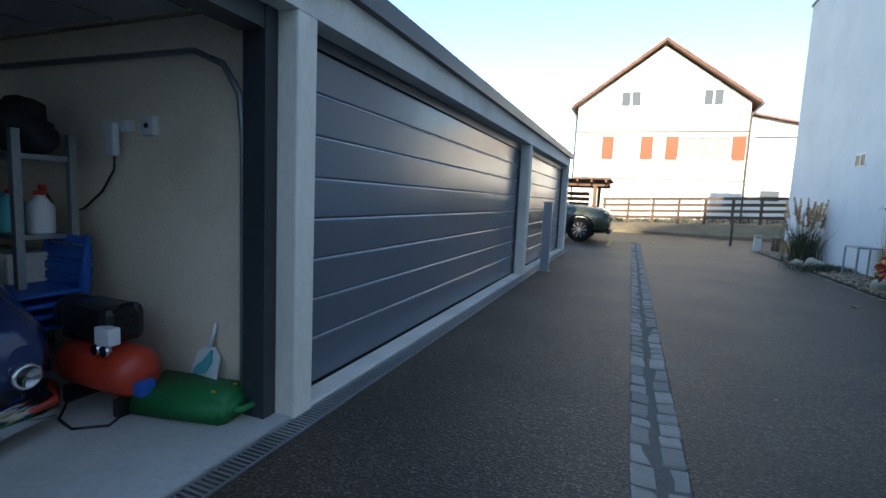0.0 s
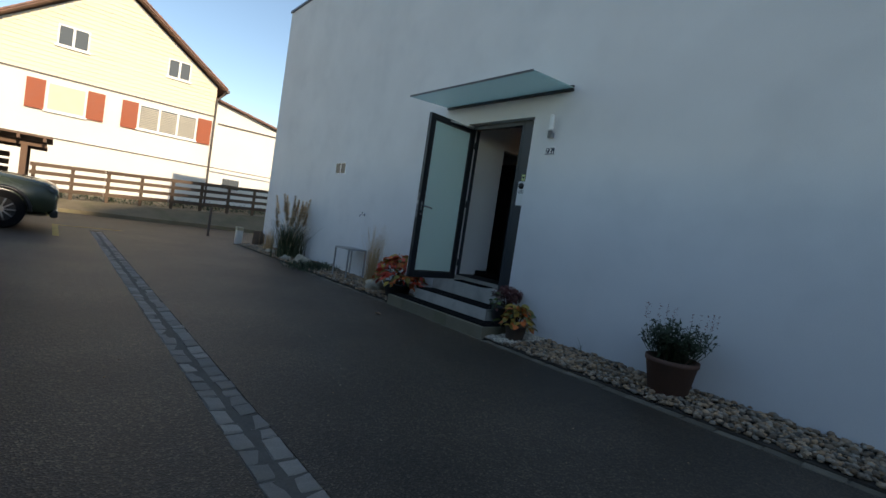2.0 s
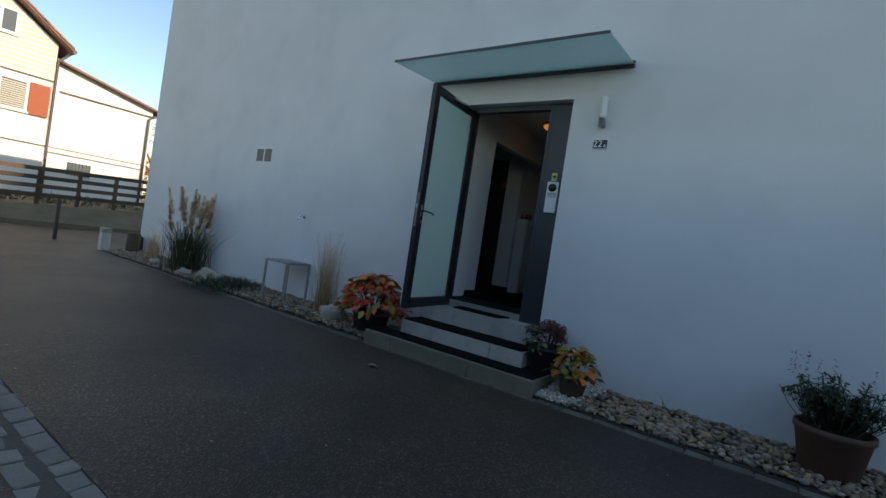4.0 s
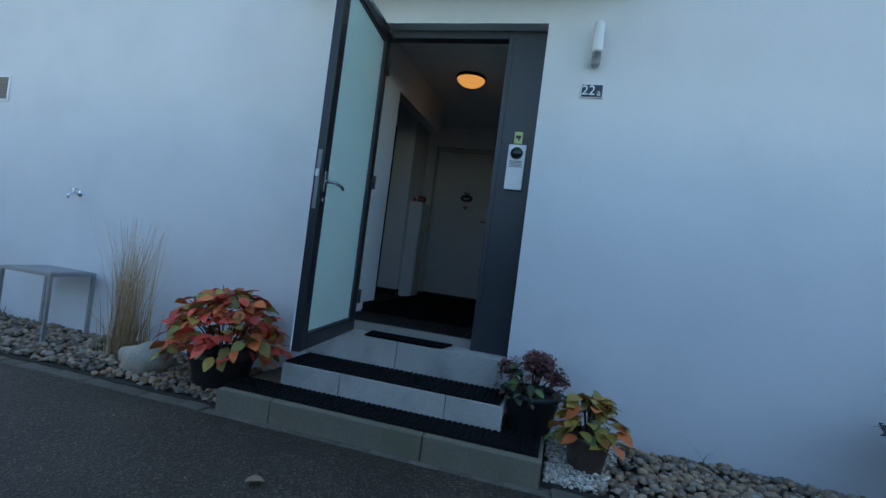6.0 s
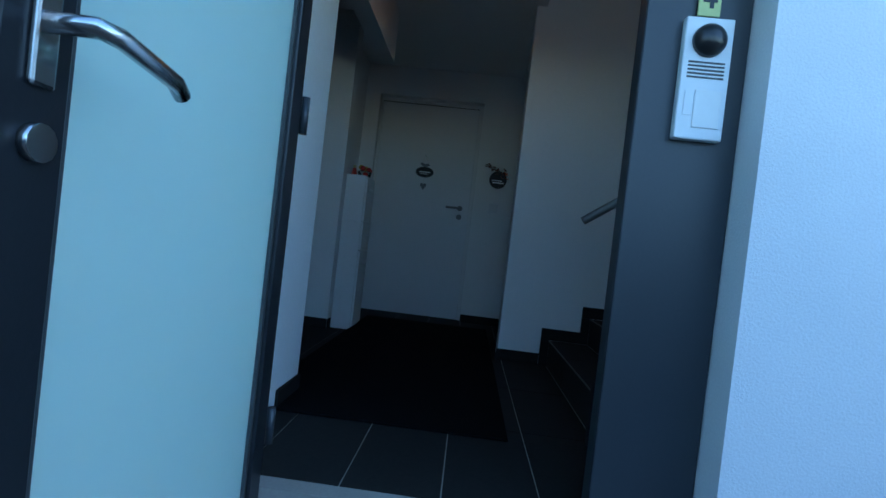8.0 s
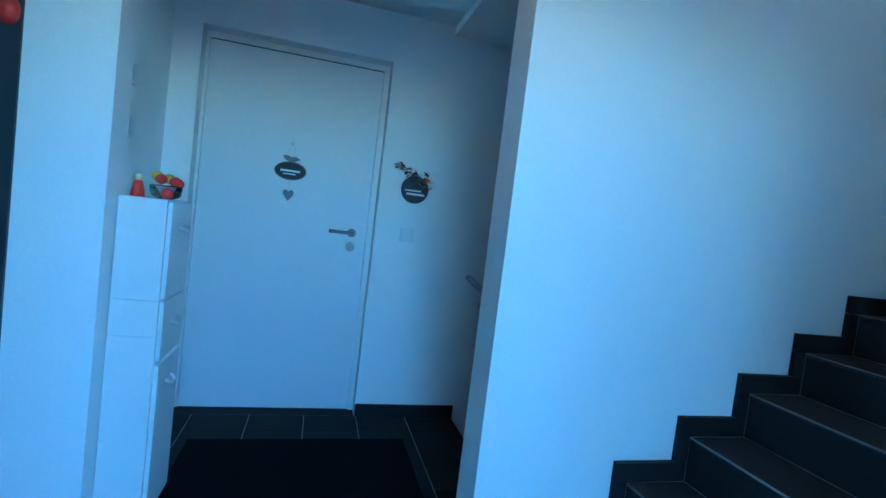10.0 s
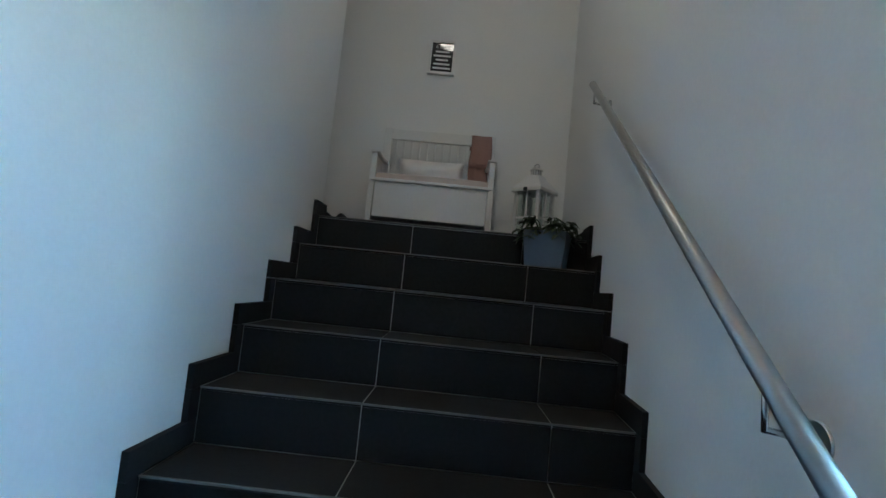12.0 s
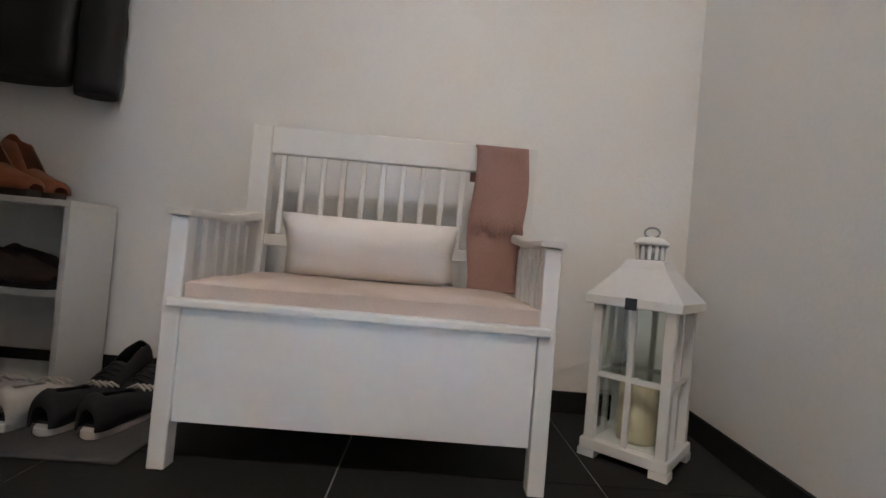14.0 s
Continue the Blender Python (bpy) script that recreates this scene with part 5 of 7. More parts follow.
BEIGE = surface("beige_linen", (0.6, 0.51, 0.46), 0.95, vary=0.08, scale=8, grain=220, bump=0.3, dist=0.002)
PILLOW = surface("white_linen", (0.84, 0.81, 0.80), 0.95, vary=0.05, scale=8, grain=240, bump=0.3, dist=0.002)
THROW = surface("dusty_rose_wool", (0.34, 0.21, 0.18), 0.98, vary=0.12, scale=10, grain=260, bump=0.5, dist=0.003)
def cushion(cx, cy, z0, w, d, h):
    bm = bmesh.new()
    n, m = 22, 14
    grid = {}
    for k in range(2):
        for i in range(n + 1):
            for j in range(m + 1):
                u, v = i / n * 2 - 1, j / m * 2 - 1
                edge = max(abs(u), abs(v)) ** 14
                z = (h * (1 - 0.3 * edge) + 0.004 * noise.noise(Vector((u * 2.5, v * 2.5, 1.0)))) if k else 0.0
                grid[k, i, j] = bm.verts.new((cx + u * w / 2 * (1 - 0.006 * (1 - k)), cy + v * d / 2 * (1 - 0.01 * (1 - k)), z0 + z))
    for i in range(n):
        for j in range(m):
            for k in range(2):
                q = [grid[k, i, j], grid[k, i + 1, j], grid[k, i + 1, j + 1], grid[k, i, j + 1]]
                bm.faces.new(q if k else q[::-1]).smooth = True
    for i in range(n):
        bm.faces.new((grid[0, i, 0], grid[0, i + 1, 0], grid[1, i + 1, 0], grid[1, i, 0]))
        bm.faces.new((grid[0, i + 1, m], grid[0, i, m], grid[1, i, m], grid[1, i + 1, m]))
    for j in range(m):
        bm.faces.new((grid[0, 0, j + 1], grid[0, 0, j], grid[1, 0, j], grid[1, 0, j + 1]))
        bm.faces.new((grid[0, n, j], grid[0, n, j + 1], grid[1, n, j + 1], grid[1, n, j]))
    return bm


solid("seat_cushion", cushion(5.585, 3.27, LAND + 0.358, 0.75, 0.38, 0.045), BEIGE, "flat beige linen seat cushion on the bench", "cushion")


def pillow(cx, cy, cz, w, d, hgt, tilt):
    bm = bmesh.new()
    n, m = 18, 10
    grid = {}
    for side in (1, -1):
        for i in range(n + 1):
            for j in range(m + 1):
                u, v = i / n * 2 - 1, j / m * 2 - 1
                if side < 0 and (abs(u) == 1 or abs(v) == 1):
                    grid[side, i, j] = grid[1, i, j]
                    continue
                puff = ((1 - u ** 4) * (1 - v ** 4)) ** 0.55
                pin = 1 - 0.06 * (1 - abs(u)) * abs(v) - 0.0
                wr = 0.006 * noise.noise(Vector((u * 3, v * 3, side * 2.0)))
                grid[side, i, j] = bm.verts.new((u * w / 2 * (1 - 0.05 * (1 - abs(v)) * abs(u)), side * d / 2 * puff + wr, v * hgt / 2 * pin))
    for side in (1, -1):
        for i in range(n):
            for j in range(m):
                q = [grid[side, i, j], grid[side, i + 1, j], grid[side, i + 1, j + 1], grid[side, i, j + 1]]
                bm.faces.new(q if side < 0 else q[::-1]).smooth = True
    bm.transform(pose(cx, cy, cz, tilt, 0, 0))
    return bm


solid("pillow", pillow(5.622, 3.155, LAND + 0.488, 0.475, 0.13, 0.18, -24), PILLOW, "oblong white linen pillow leaning on the bench back", "pillow")
bm = bmesh.new()
cols, rows = 10, 26
pts = []
for j in range(rows + 1):
    f = j / rows
    line = []
    for i in range(cols + 1):
        u = i / cols
        x = 5.195 + 0.155 * u
        s = f * 0.62
        wob = 0.006 * math.sin(u * 9 + f * 3) + 0.004 * noise.noise(Vector((u * 5, f * 6, 0.3)))
        if s < 0.10:
            y, z = 3.028 + wob * 0.3, LAND + 0.72 + s
        elif s < 0.14:
            k = (s - 0.10) / 0.04
            y, z = 3.028 + 0.064 * k, LAND + 0.822 + 0.006 * math.sin(k * math.pi)
        else:
            y, z = 3.096 + wob + 0.05 * max(0, f - 0.6), LAND + 0.82 - (s - 0.14)
        line.append(bm.verts.new((x + 0.006 * math.sin(f * 11 + u), y, max(z, LAND + 0.405))))
    pts.append(line)
for a, b in zip(pts, pts[1:]):
    for i in range(cols):
        bm.faces.new((a[i], a[i + 1], b[i + 1], b[i])).smooth = True
th = solid("throw_blanket", bm, THROW, "dusty rose wool throw hanging over the bench back", "blanket")
sd = th.modifiers.new("thickness", "SOLIDIFY")
sd.thickness = 0.008
fr = bmesh.new()
tr = random.Random(6)
for i in range(40):
    x = 5.198 + 0.15 * i / 39
    z = LAND + 0.60 + tr.uniform(-0.008, 0.008)
    tube(fr, [(x, 3.108, z), (x + tr.uniform(-0.004, 0.004), 3.114, z - 0.02), (x + tr.uniform(-0.006, 0.006), 3.112, z - 0.038)], 0.0016, 4)
tagged(part("fringe", fr, THROW, th), kind="stuff")

lt = thing("wooden_lantern", (4.865, 3.20, LAND), "large white wooden lantern with a candle on the floor", "lantern", rz=-42)
LW = 0.09
part("base", boxes((-LW - 0.02, LW + 0.02, -LW - 0.02, LW + 0.02, 0.018, 0.045), bevel=0.003), WHITE_PAINT, lt)
for x in (-1, 1):
    for y in (-1, 1):
        part("foot", boxes((x * LW - 0.022, x * LW + 0.022, y * LW - 0.022, y * LW + 0.022, 0, 0.018)), WHITE_PAINT, lt)
        part("post", boxes((x * LW - 0.012, x * LW + 0.012, y * LW - 0.012, y * LW + 0.012, 0.045, 0.40)), WHITE_PAINT, lt)
for s in (-1, 1):
    part("glazing_bar", boxes((-0.007, 0.007, s * LW - 0.006, s * LW + 0.006, 0.045, 0.40)), WHITE_PAINT, lt)
    part("glazing_bar", boxes((s * LW - 0.006, s * LW + 0.006, -0.007, 0.007, 0.045, 0.40)), WHITE_PAINT, lt)
    part("cross_bar", boxes((-LW + 0.012, -0.007, s * LW - 0.006, s * LW + 0.006, 0.21, 0.223), (0.007, LW - 0.012, s * LW - 0.006, s * LW + 0.006, 0.21, 0.223)), WHITE_PAINT, lt)
    part("cross_bar", boxes((s * LW - 0.006, s * LW + 0.006, -LW + 0.012, -0.007, 0.21, 0.223), (s * LW - 0.006, s * LW + 0.006, 0.007, LW - 0.012, 0.21, 0.223)), WHITE_PAINT, lt)
    g1 = part("glass", boxes((-LW + 0.012, LW - 0.012, s * (LW - 0.009) - 0.001, s * (LW - 0.009) + 0.001, 0.046, 0.399)), PANE, lt)
    g2 = part("glass", boxes((s * (LW - 0.009) - 0.001, s * (LW - 0.009) + 0.001, -LW + 0.012, LW - 0.012, 0.046, 0.399)), PANE, lt)
    g1.visible_shadow = g2.visible_shadow = False
part("head_board", boxes((-LW - 0.03, LW + 0.03, -LW - 0.03, LW + 0.03, 0.40, 0.425), bevel=0.003), WHITE_PAINT, lt)
bm = bmesh.new()
prev = None
for r, z in ((LW + 0.028, 0.425), (0.085, 0.465), (0.058, 0.50), (0.046, 0.525)):
    cur = [bm.verts.new((x * r, y * r, z)) for x, y in ((-1, -1), (1, -1), (1, 1), (-1, 1))]
    if prev:
        for i in range(4):
            bm.faces.new((prev[i], prev[(i + 1) % 4], cur[(i + 1) % 4], cur[i]))
    prev = cur
bm.faces.new(prev)
part("roof", bm, surface("white_tin", (0.75, 0.76, 0.78), 0.5, metal=0.0, vary=0.04, bump=0.02), lt, "white sheet metal roof")
part("chimney", lathe(bmesh.new(), [(0.036, 0.525), (0.036, 0.565)], 20), GALVANISED, lt)
for i in range(14):
    a = 2 * math.pi * i / 14
    part("chimney_bar", boxes((-0.004, 0.004, -0.002, 0.002, 0.527, 0.564)), WHITE_PAINT, lt).matrix_basis = pose(0.038 * math.cos(a), 0.038 * math.sin(a), 0, 0, 0, math.degrees(a) + 90)
part("cap", lathe(bmesh.new(), [(0.045, 0.565), (0.045, 0.572), (0.03, 0.585), (0.0, 0.59)], 20), WHITE_PAINT, lt)
part("ring", tube(bmesh.new(), [(0.02 * math.cos(2 * math.pi * i / 12), 0, 0.60 + 0.014 * math.sin(2 * math.pi * i / 12)) for i in range(13)], 0.003, 6), GALVANISED, lt)
part("latch", boxes((-0.014, 0.014, LW + 0.03, LW + 0.036, 0.395, 0.425), bevel=0.001), DARK_METAL, lt, "small dark latch")
solid("candle", lathe(bmesh.new(), [(0.05, 0.0), (0.051, 0.01), (0.05, 0.15), (0.04, 0.145), (0.0, 0.143)], 24, (4.865, 3.20, LAND + 0.045)), surface("cream_wax", (0.62, 0.55, 0.38), 0.5, vary=0.06, scale=8, grain=30), "thick cream candle inside the lantern", "candle")

PLANTER = surface("slate_blue_planter", (0.09, 0.115, 0.155), 0.55, vary=0.1, scale=4, grain=80, bump=0.08)
S8 = FLOOR + 8 * RISE
pt = thing("square_planter", (4.925, 4.15, S8), "square slate-blue planter with an arching green plant on the step", "plant", rz=-20)
bm = bmesh.new()
q = [[(-0.09, -0.09, 0), (0.09, -0.09, 0), (0.09, 0.09, 0), (-0.09, 0.09, 0)], [(-0.104, -0.104, 0.18), (0.104, -0.104, 0.18), (0.104, 0.104, 0.18), (-0.104, 0.104, 0.18)], [(-0.092, -0.092, 0.18), (0.092, -0.092, 0.18), (0.092, 0.092, 0.18), (-0.092, 0.092, 0.18)], [(-0.088, -0.088, 0.155), (0.088, -0.088, 0.155), (0.088, 0.088, 0.155), (-0.088, 0.088, 0.155)]]
rv = [[bm.verts.new(p) for p in r] for r in q]
bm.faces.new(rv[0][::-1])
for a, b in zip(rv, rv[1:]):
    for i in range(4):
        bm.faces.new((a[i], a[(i + 1) % 4], b[(i + 1) % 4], b[i]))
bm.faces.new(rv[3])
part("pot", bm, PLANTER, pt)
pr = random.Random(31)
frond_leaves = [leaf_mesh("leaf", n, n * 0.42, LEAF_DARK, 0.25, 0.3) for n in (0.036, 0.044, 0.052)]
for i in range(24):
    a = pr.uniform(0, 360)
    lift = pr.uniform(0.04, 0.13)
    reach = pr.uniform(0.07, 0.145)
    d = Vector((math.cos(radians(a)), math.sin(radians(a)), 0))
    base = d * pr.uniform(0.01, 0.05) + Vector((0, 0, 0.15))
    pts = [base + d * reach * f + Vector((0, 0, lift * math.sin(f * 2.5) - 0.05 * f * f)) for f in (0, 0.3, 0.6, 1.0)]
    part("stem", tube(bmesh.new(), pts, [0.003, 0.0028, 0.0024, 0.0015], 5), LEAF_DARK, pt)
    for k in range(6):
        f = 0.2 + 0.15 * k
        p = base + d * reach * f + Vector((0, 0, lift * math.sin(f * 2.5) - 0.05 * f * f))
        for turn in (-1, 1):
            o = new("leaf", frond_leaves[(i + k) % 3])
            o.matrix_basis = pose(*p, 0, 0, a - 90 + turn * pr.uniform(30, 65)) @ pose(0, 0, 0, pr.uniform(-30, 15), pr.uniform(-25, 25), 0)
            o.parent = pt

SIGN_GLOSS = surface("glossy_sign_glass", (0.02, 0.02, 0.022), 0.03, vary=0.1, bump=0, spec=0.4, rvary=0.01)
sgn = thing("framed_sign", (5.645, BACK + 0.004, 3.60), "small framed word sign in black and white on the landing wall", "picture")
part("frame", boxes((-0.10, 0.10, -0.004, 0.02, -0.135, -0.12), (-0.10, 0.10, -0.004, 0.02, 0.12, 0.135), (-0.10, -0.085, -0.004, 0.02, -0.12, 0.12), (0.085, 0.10, -0.004, 0.02, -0.12, 0.12)), WHITE_PAINT, sgn, "white frame")
part("ledge", boxes((-0.108, 0.108, -0.003, 0.028, -0.143, -0.1355)), WHITE_PAINT, sgn)
part("board", boxes((-0.085, 0.085, -0.002, 0.0075, -0.12, 0.12)), SIGN_GLOSS, sgn, "glossy black board")
lettering("words", "A SMILE", 0.034, pose(0, 0.009, 0.085, 90, 0, 180), WHITE_PLASTIC, sgn, 0.0006)
for i, w in enumerate((0.055, 0.07, 0.05, 0.065, 0.07)):
    part("word_bar", boxes((-w, w, 0.008, 0.0095, 0.04 - i * 0.034, 0.054 - i * 0.034)), WHITE_PLASTIC, sgn, "line of small illegible white words")

rk = thing("shoe_rack", (6.485, 2.885, LAND), "white open shoe rack against the landing wall", "shoe rack")
for x in (0.0, 0.582):
    part("upright", boxes((x, x + 0.018, 0.0, 0.20, 0, 0.535), bevel=0.001), WHITE_PAINT, rk)
for z in (0.02, 0.275, 0.536):
    part("shelf", boxes((0.019 if z < 0.5 else 0.0, 0.581 if z < 0.5 else 0.6, 0.0, 0.20, z, z + 0.018), bevel=0.001), WHITE_PAINT, rk)


def shoe(at, rz, length, mat, sole_mat, label, high=0.0, lace=None):
    s = thing("shoe", at, label, "shoe", rz=rz)
    bm = bmesh.new()
    secs = ((-0.5, 0.22, 0.0, 0.6), (-0.47, 0.32, 0.0, 0.92), (-0.4, 0.36, 0.0, 1.0), (-0.2, 0.34, 0.0, 0.92), (0.05, 0.38, 0.0, 0.75), (0.25, 0.44, 0.0, 0.5), (0.42, 0.36, 0.0, 0.38), (0.5, 0.16, 0.0, 0.2))
    prev = None
    for f, w, _, hgt in secs:
        hh = (0.10 + (high if f < 0 else 0)) * hgt * (length / 0.28)
        ww = w * length * 0.42
        ring = []
        for k in range(10):
            a = math.pi * k / 9
            ring.append(bm.verts.new((math.cos(a) * ww * (0.85 if 3 < k < 6 and f < 0.0 else 1), f * length, 0.02 + hh * math.sin(a) ** 0.7)))
        if prev:
            for k in range(9):
                if -0.39 < f < 0.06 and k in (3, 4, 5):
                    continue
                bm.faces.new((prev[k], prev[k + 1], ring[k + 1], ring[k])).smooth = True
        prev = ring
    up_ = part("upper", bm, mat, s)
    sm = up_.modifiers.new("thickness", "SOLIDIFY")
    sm.thickness = 0.004
    out = []
    for i in range(20):
        a = 2 * math.pi * i / 20
        out.append((math.copysign(abs(math.cos(a)) ** 0.7, math.cos(a)) * length * 0.165, math.copysign(abs(math.sin(a)) ** 0.8, math.sin(a)) * length * 0.51))
    bm = bmesh.new()
    prism(bm, out, 0.022, "z", 0.0, bevel=0.004)
    part("sole", bm, sole_mat, s)
    part("insole", boxes((-length * 0.12, length * 0.12, -length * 0.42, 0.02, 0.022, 0.028)), BLACK_PLASTIC, s)
    if lace:
        bm = bmesh.new()
        for i in range(4):
            y = 0.03 + i * 0.022
            tube(bm, [(-0.025, y, 0.075 - i * 0.006), (0, y + 0.004, 0.088 - i * 0.007), (0.025, y, 0.075 - i * 0.006)], 0.003, 5)
        part("laces", bm, lace, s)
    return s


BOOT = surface("tan_leather", (0.25, 0.08, 0.03), 0.55, vary=0.15, scale=10, grain=80, bump=0.15)
BROWN = surface("dark_brown_leather", (0.05, 0.03, 0.025), 0.55, vary=0.15, scale=10, grain=80, bump=0.15)
SNEAK = surface("white_sneaker", (0.62, 0.58, 0.55), 0.7, vary=0.08, scale=12, grain=90, bump=0.1)
BLACKF = surface("black_fabric", (0.02, 0.02, 0.024), 0.85, vary=0.2, scale=12, grain=140, bump=0.3)
shoe((6.72, 2.94, LAND + 0.554), 70, 0.27, BOOT, BROWN, "tan leather ankle boot on the shoe rack", 0.09)
shoe((6.74, 3.03, LAND + 0.554), 78, 0.27, BOOT, BROWN, "tan leather ankle boot on the shoe rack", 0.09)
for y in (2.94, 3.03):
    shoe((6.66, y, LAND + 0.293), 80, 0.27, BROWN, BLACK_PLASTIC, "dark brown leather shoe on the rack shelf")
solid("shoe_mat", boxes((6.06, 6.90, 3.09, 3.46, LAND, LAND + 0.008), bevel=0.003), surface("grey_mat", (0.07, 0.07, 0.072), 0.95, vary=0.2, scale=12, grain=160, bump=0.5), "flat grey shoe mat on the landing floor", "mat")
for x, y, rz, m, sl, lab in ((6.50, 3.26, 8, SNEAK, SNEAK, "worn white sneaker on the shoe mat"), (6.395, 3.26, 3, SNEAK, SNEAK, "worn white sneaker on the shoe mat"), (6.285, 3.26, -4, BLACKF, SNEAK, "black and white trainer on the shoe mat"), (6.175, 3.26, -8, BLACKF, SNEAK, "black and white trainer on the shoe mat"), (6.62, 3.25, 10, BROWN, BLACK_PLASTIC, "dark leather shoe on the shoe mat")):
    shoe((x, y, LAND + 0.008), rz + 180, 0.225, m, sl, lab, 0.0, STRING if m is not BROWN else None)
for x, rz in ((6.36, 4), (6.25, -3)):
    shoe((x, 2.99, LAND), rz, 0.25, BLACKF, BLACK_PLASTIC, "black trainer behind the front row of shoes", 0.02, BLACKF)


def jacket(x0, x1, z0, z1, y, mat, label, seed):
    j = thing("jacket", (0, 0, 0), label, "jacket")
    r = random.Random(seed)

    def panel(nm, xa, xb, za, zb, d):
        bm = bmesh.new()
        n, m = 10, 16
        rows_ = []
        for k in range(m + 1):
            row = []
            for i in range(2 * n):
                a = 2 * math.pi * i / (2 * n)
                f = k / m
                puff = 1 + 0.10 * abs(math.sin(f * 9 * math.pi / 2)) + 0.06 * noise.noise(Vector((math.cos(a) * 2, f * 4, seed)))
                taper = (0.55 + 0.45 * min(1, (1 - f) * 4 + 0.2)) if f > 0.8 else 1
                row.append(bm.verts.new(((xa + xb) / 2 + math.cos(a) * (xb - xa) / 2 * taper * puff, y + d + math.sin(a) * d * puff, za + (zb - za) * f)))
            rows_.append(row)
        for a_, b_ in zip(rows_, rows_[1:]):
            for i in range(2 * n):
                bm.faces.new((a_[i], a_[(i + 1) % (2 * n)], b_[(i + 1) % (2 * n)], b_[i])).smooth = True
        bm.faces.new(rows_[0][::-1])
        bm.faces.new(rows_[-1])
        part(nm, bm, mat, j)

    panel("body", x0 + 0.14, x1, z0 + 0.03, z1, 0.06)
    panel("sleeve", x0, x0 + 0.13, z0, z1 - 0.08, 0.045)
    part("hook", tube(bmesh.new(), [((x0 + x1) / 2, y - 0.01, z1 + 0.02), ((x0 + x1) / 2, y + 0.07, z1 + 0.02), ((x0 + x1) / 2, y + 0.07, z1 + 0.05)], 0.006, 6), STEEL, j, "steel coat hook")
    return j


jacket(6.50, 6.96, 3.0, 3.75, BACK, surface("black_puffer", (0.012, 0.012, 0.014), 0.55, vary=0.2, scale=10, grain=100, bump=0.2), "black quilted jacket hanging on the landing wall", 3)

# lamp high over the stairwell
sl = thing("stairwell_lamp", (5.7, 5.22, 5.0), "lit round ceiling lamp high over the stairs", "lamp")
part("rim", lathe(bmesh.new(), [(0.19, 0.0), (0.195, -0.012), (0.19, -0.03), (0.17, -0.03)], 32), STEEL, sl)
part("shade", lathe(bmesh.new(), [(0.18, -0.03), (0.16, -0.065), (0.1, -0.095), (0.0, -0.11)], 32), glowing("lit_warm_glass", (1.0, 0.80, 0.63), 0.64), sl, "glowing warm glass bowl")

# ---------------- inside the open garage ----------------
RED_PAINT = surface("red_enamel", (0.5, 0.045, 0.02), 0.35, vary=0.08, scale=5, grain=60, bump=0.03)
BLUE_PLASTIC = surface("blue_plastic", (0.02, 0.1, 0.42), 0.45, vary=0.1, scale=6, grain=60, bump=0.05)
GREEN_PLASTIC = surface("green_plastic", (0.015, 0.16, 0.045), 0.5, vary=0.15, scale=5, grain=60, bump=0.08)
CYAN_PLASTIC = surface("turquoise_plastic", (0.1, 0.45, 0.48), 0.45, vary=0.08, scale=5, grain=60, bump=0.03)

cp = thing("air_compressor", (-2.03, 1.42, 0.012), "red air compressor with black motor on the garage floor", "compressor")
tank = lathe(bmesh.new(), [(0.0, -0.27), (0.06, -0.262), (0.10, -0.235), (0.12, -0.19), (0.12, 0.19), (0.10, 0.235), (0.06, 0.262), (0.0, 0.27)], 28)
part("tank", tank, RED_PAINT, cp, "red cylindrical air tank").matrix_basis = pose(0, 0, 0.19, 0, 90, 0)
part("motor", boxes((-0.2, 0.14, -0.1, 0.1, 0.315, 0.5), bevel=0.04), BLACK_PLASTIC, cp, "black motor housing")
part("motor_cover", lathe(bmesh.new(), [(0.09, 0.0), (0.095, 0.05), (0.08, 0.09), (0.0, 0.10)], 20), BLACK_PLASTIC, cp).matrix_basis = pose(-0.18, 0, 0.42, 0, -90, 0)
part("handle", tube(bmesh.new(), [(0.1, -0.05, 0.46), (0.2, -0.05, 0.52), (0.27, -0.05, 0.53), (0.28, -0.05, 0.5), (0.22, -0.05, 0.44)], 0.012, 8), BLACK_PLASTIC, cp)
part("gauge_panel", boxes((0.10, 0.20, -0.125, -0.07, 0.34, 0.42), bevel=0.006), WHITE_PLASTIC, cp, "white control panel")
for x in (0.13, 0.19):
    part("gauge", tube(bmesh.new(), [(x, -0.12, 0.325), (x, -0.145, 0.325)], 0.024, 16), CHROME, cp)
part("valve", boxes((0.25, 0.30, -0.06, 0.02, 0.10, 0.17), bevel=0.008), BLUE_PLASTIC, cp, "blue drain valve")
for x in (-0.18, 0.18):
    part("foot", boxes((x - 0.02, x + 0.02, -0.09, 0.09, 0.0, 0.08)), BLACK_PLASTIC, cp)
part("cable", tube(bmesh.new(), [(-0.1, -0.12, 0.05), (0.0, -0.22, 0.008), (0.14, -0.25, 0.008), (0.24, -0.16, 0.008), (0.2, -0.05, 0.02)], 0.006, 6), BLACK_PLASTIC, cp)

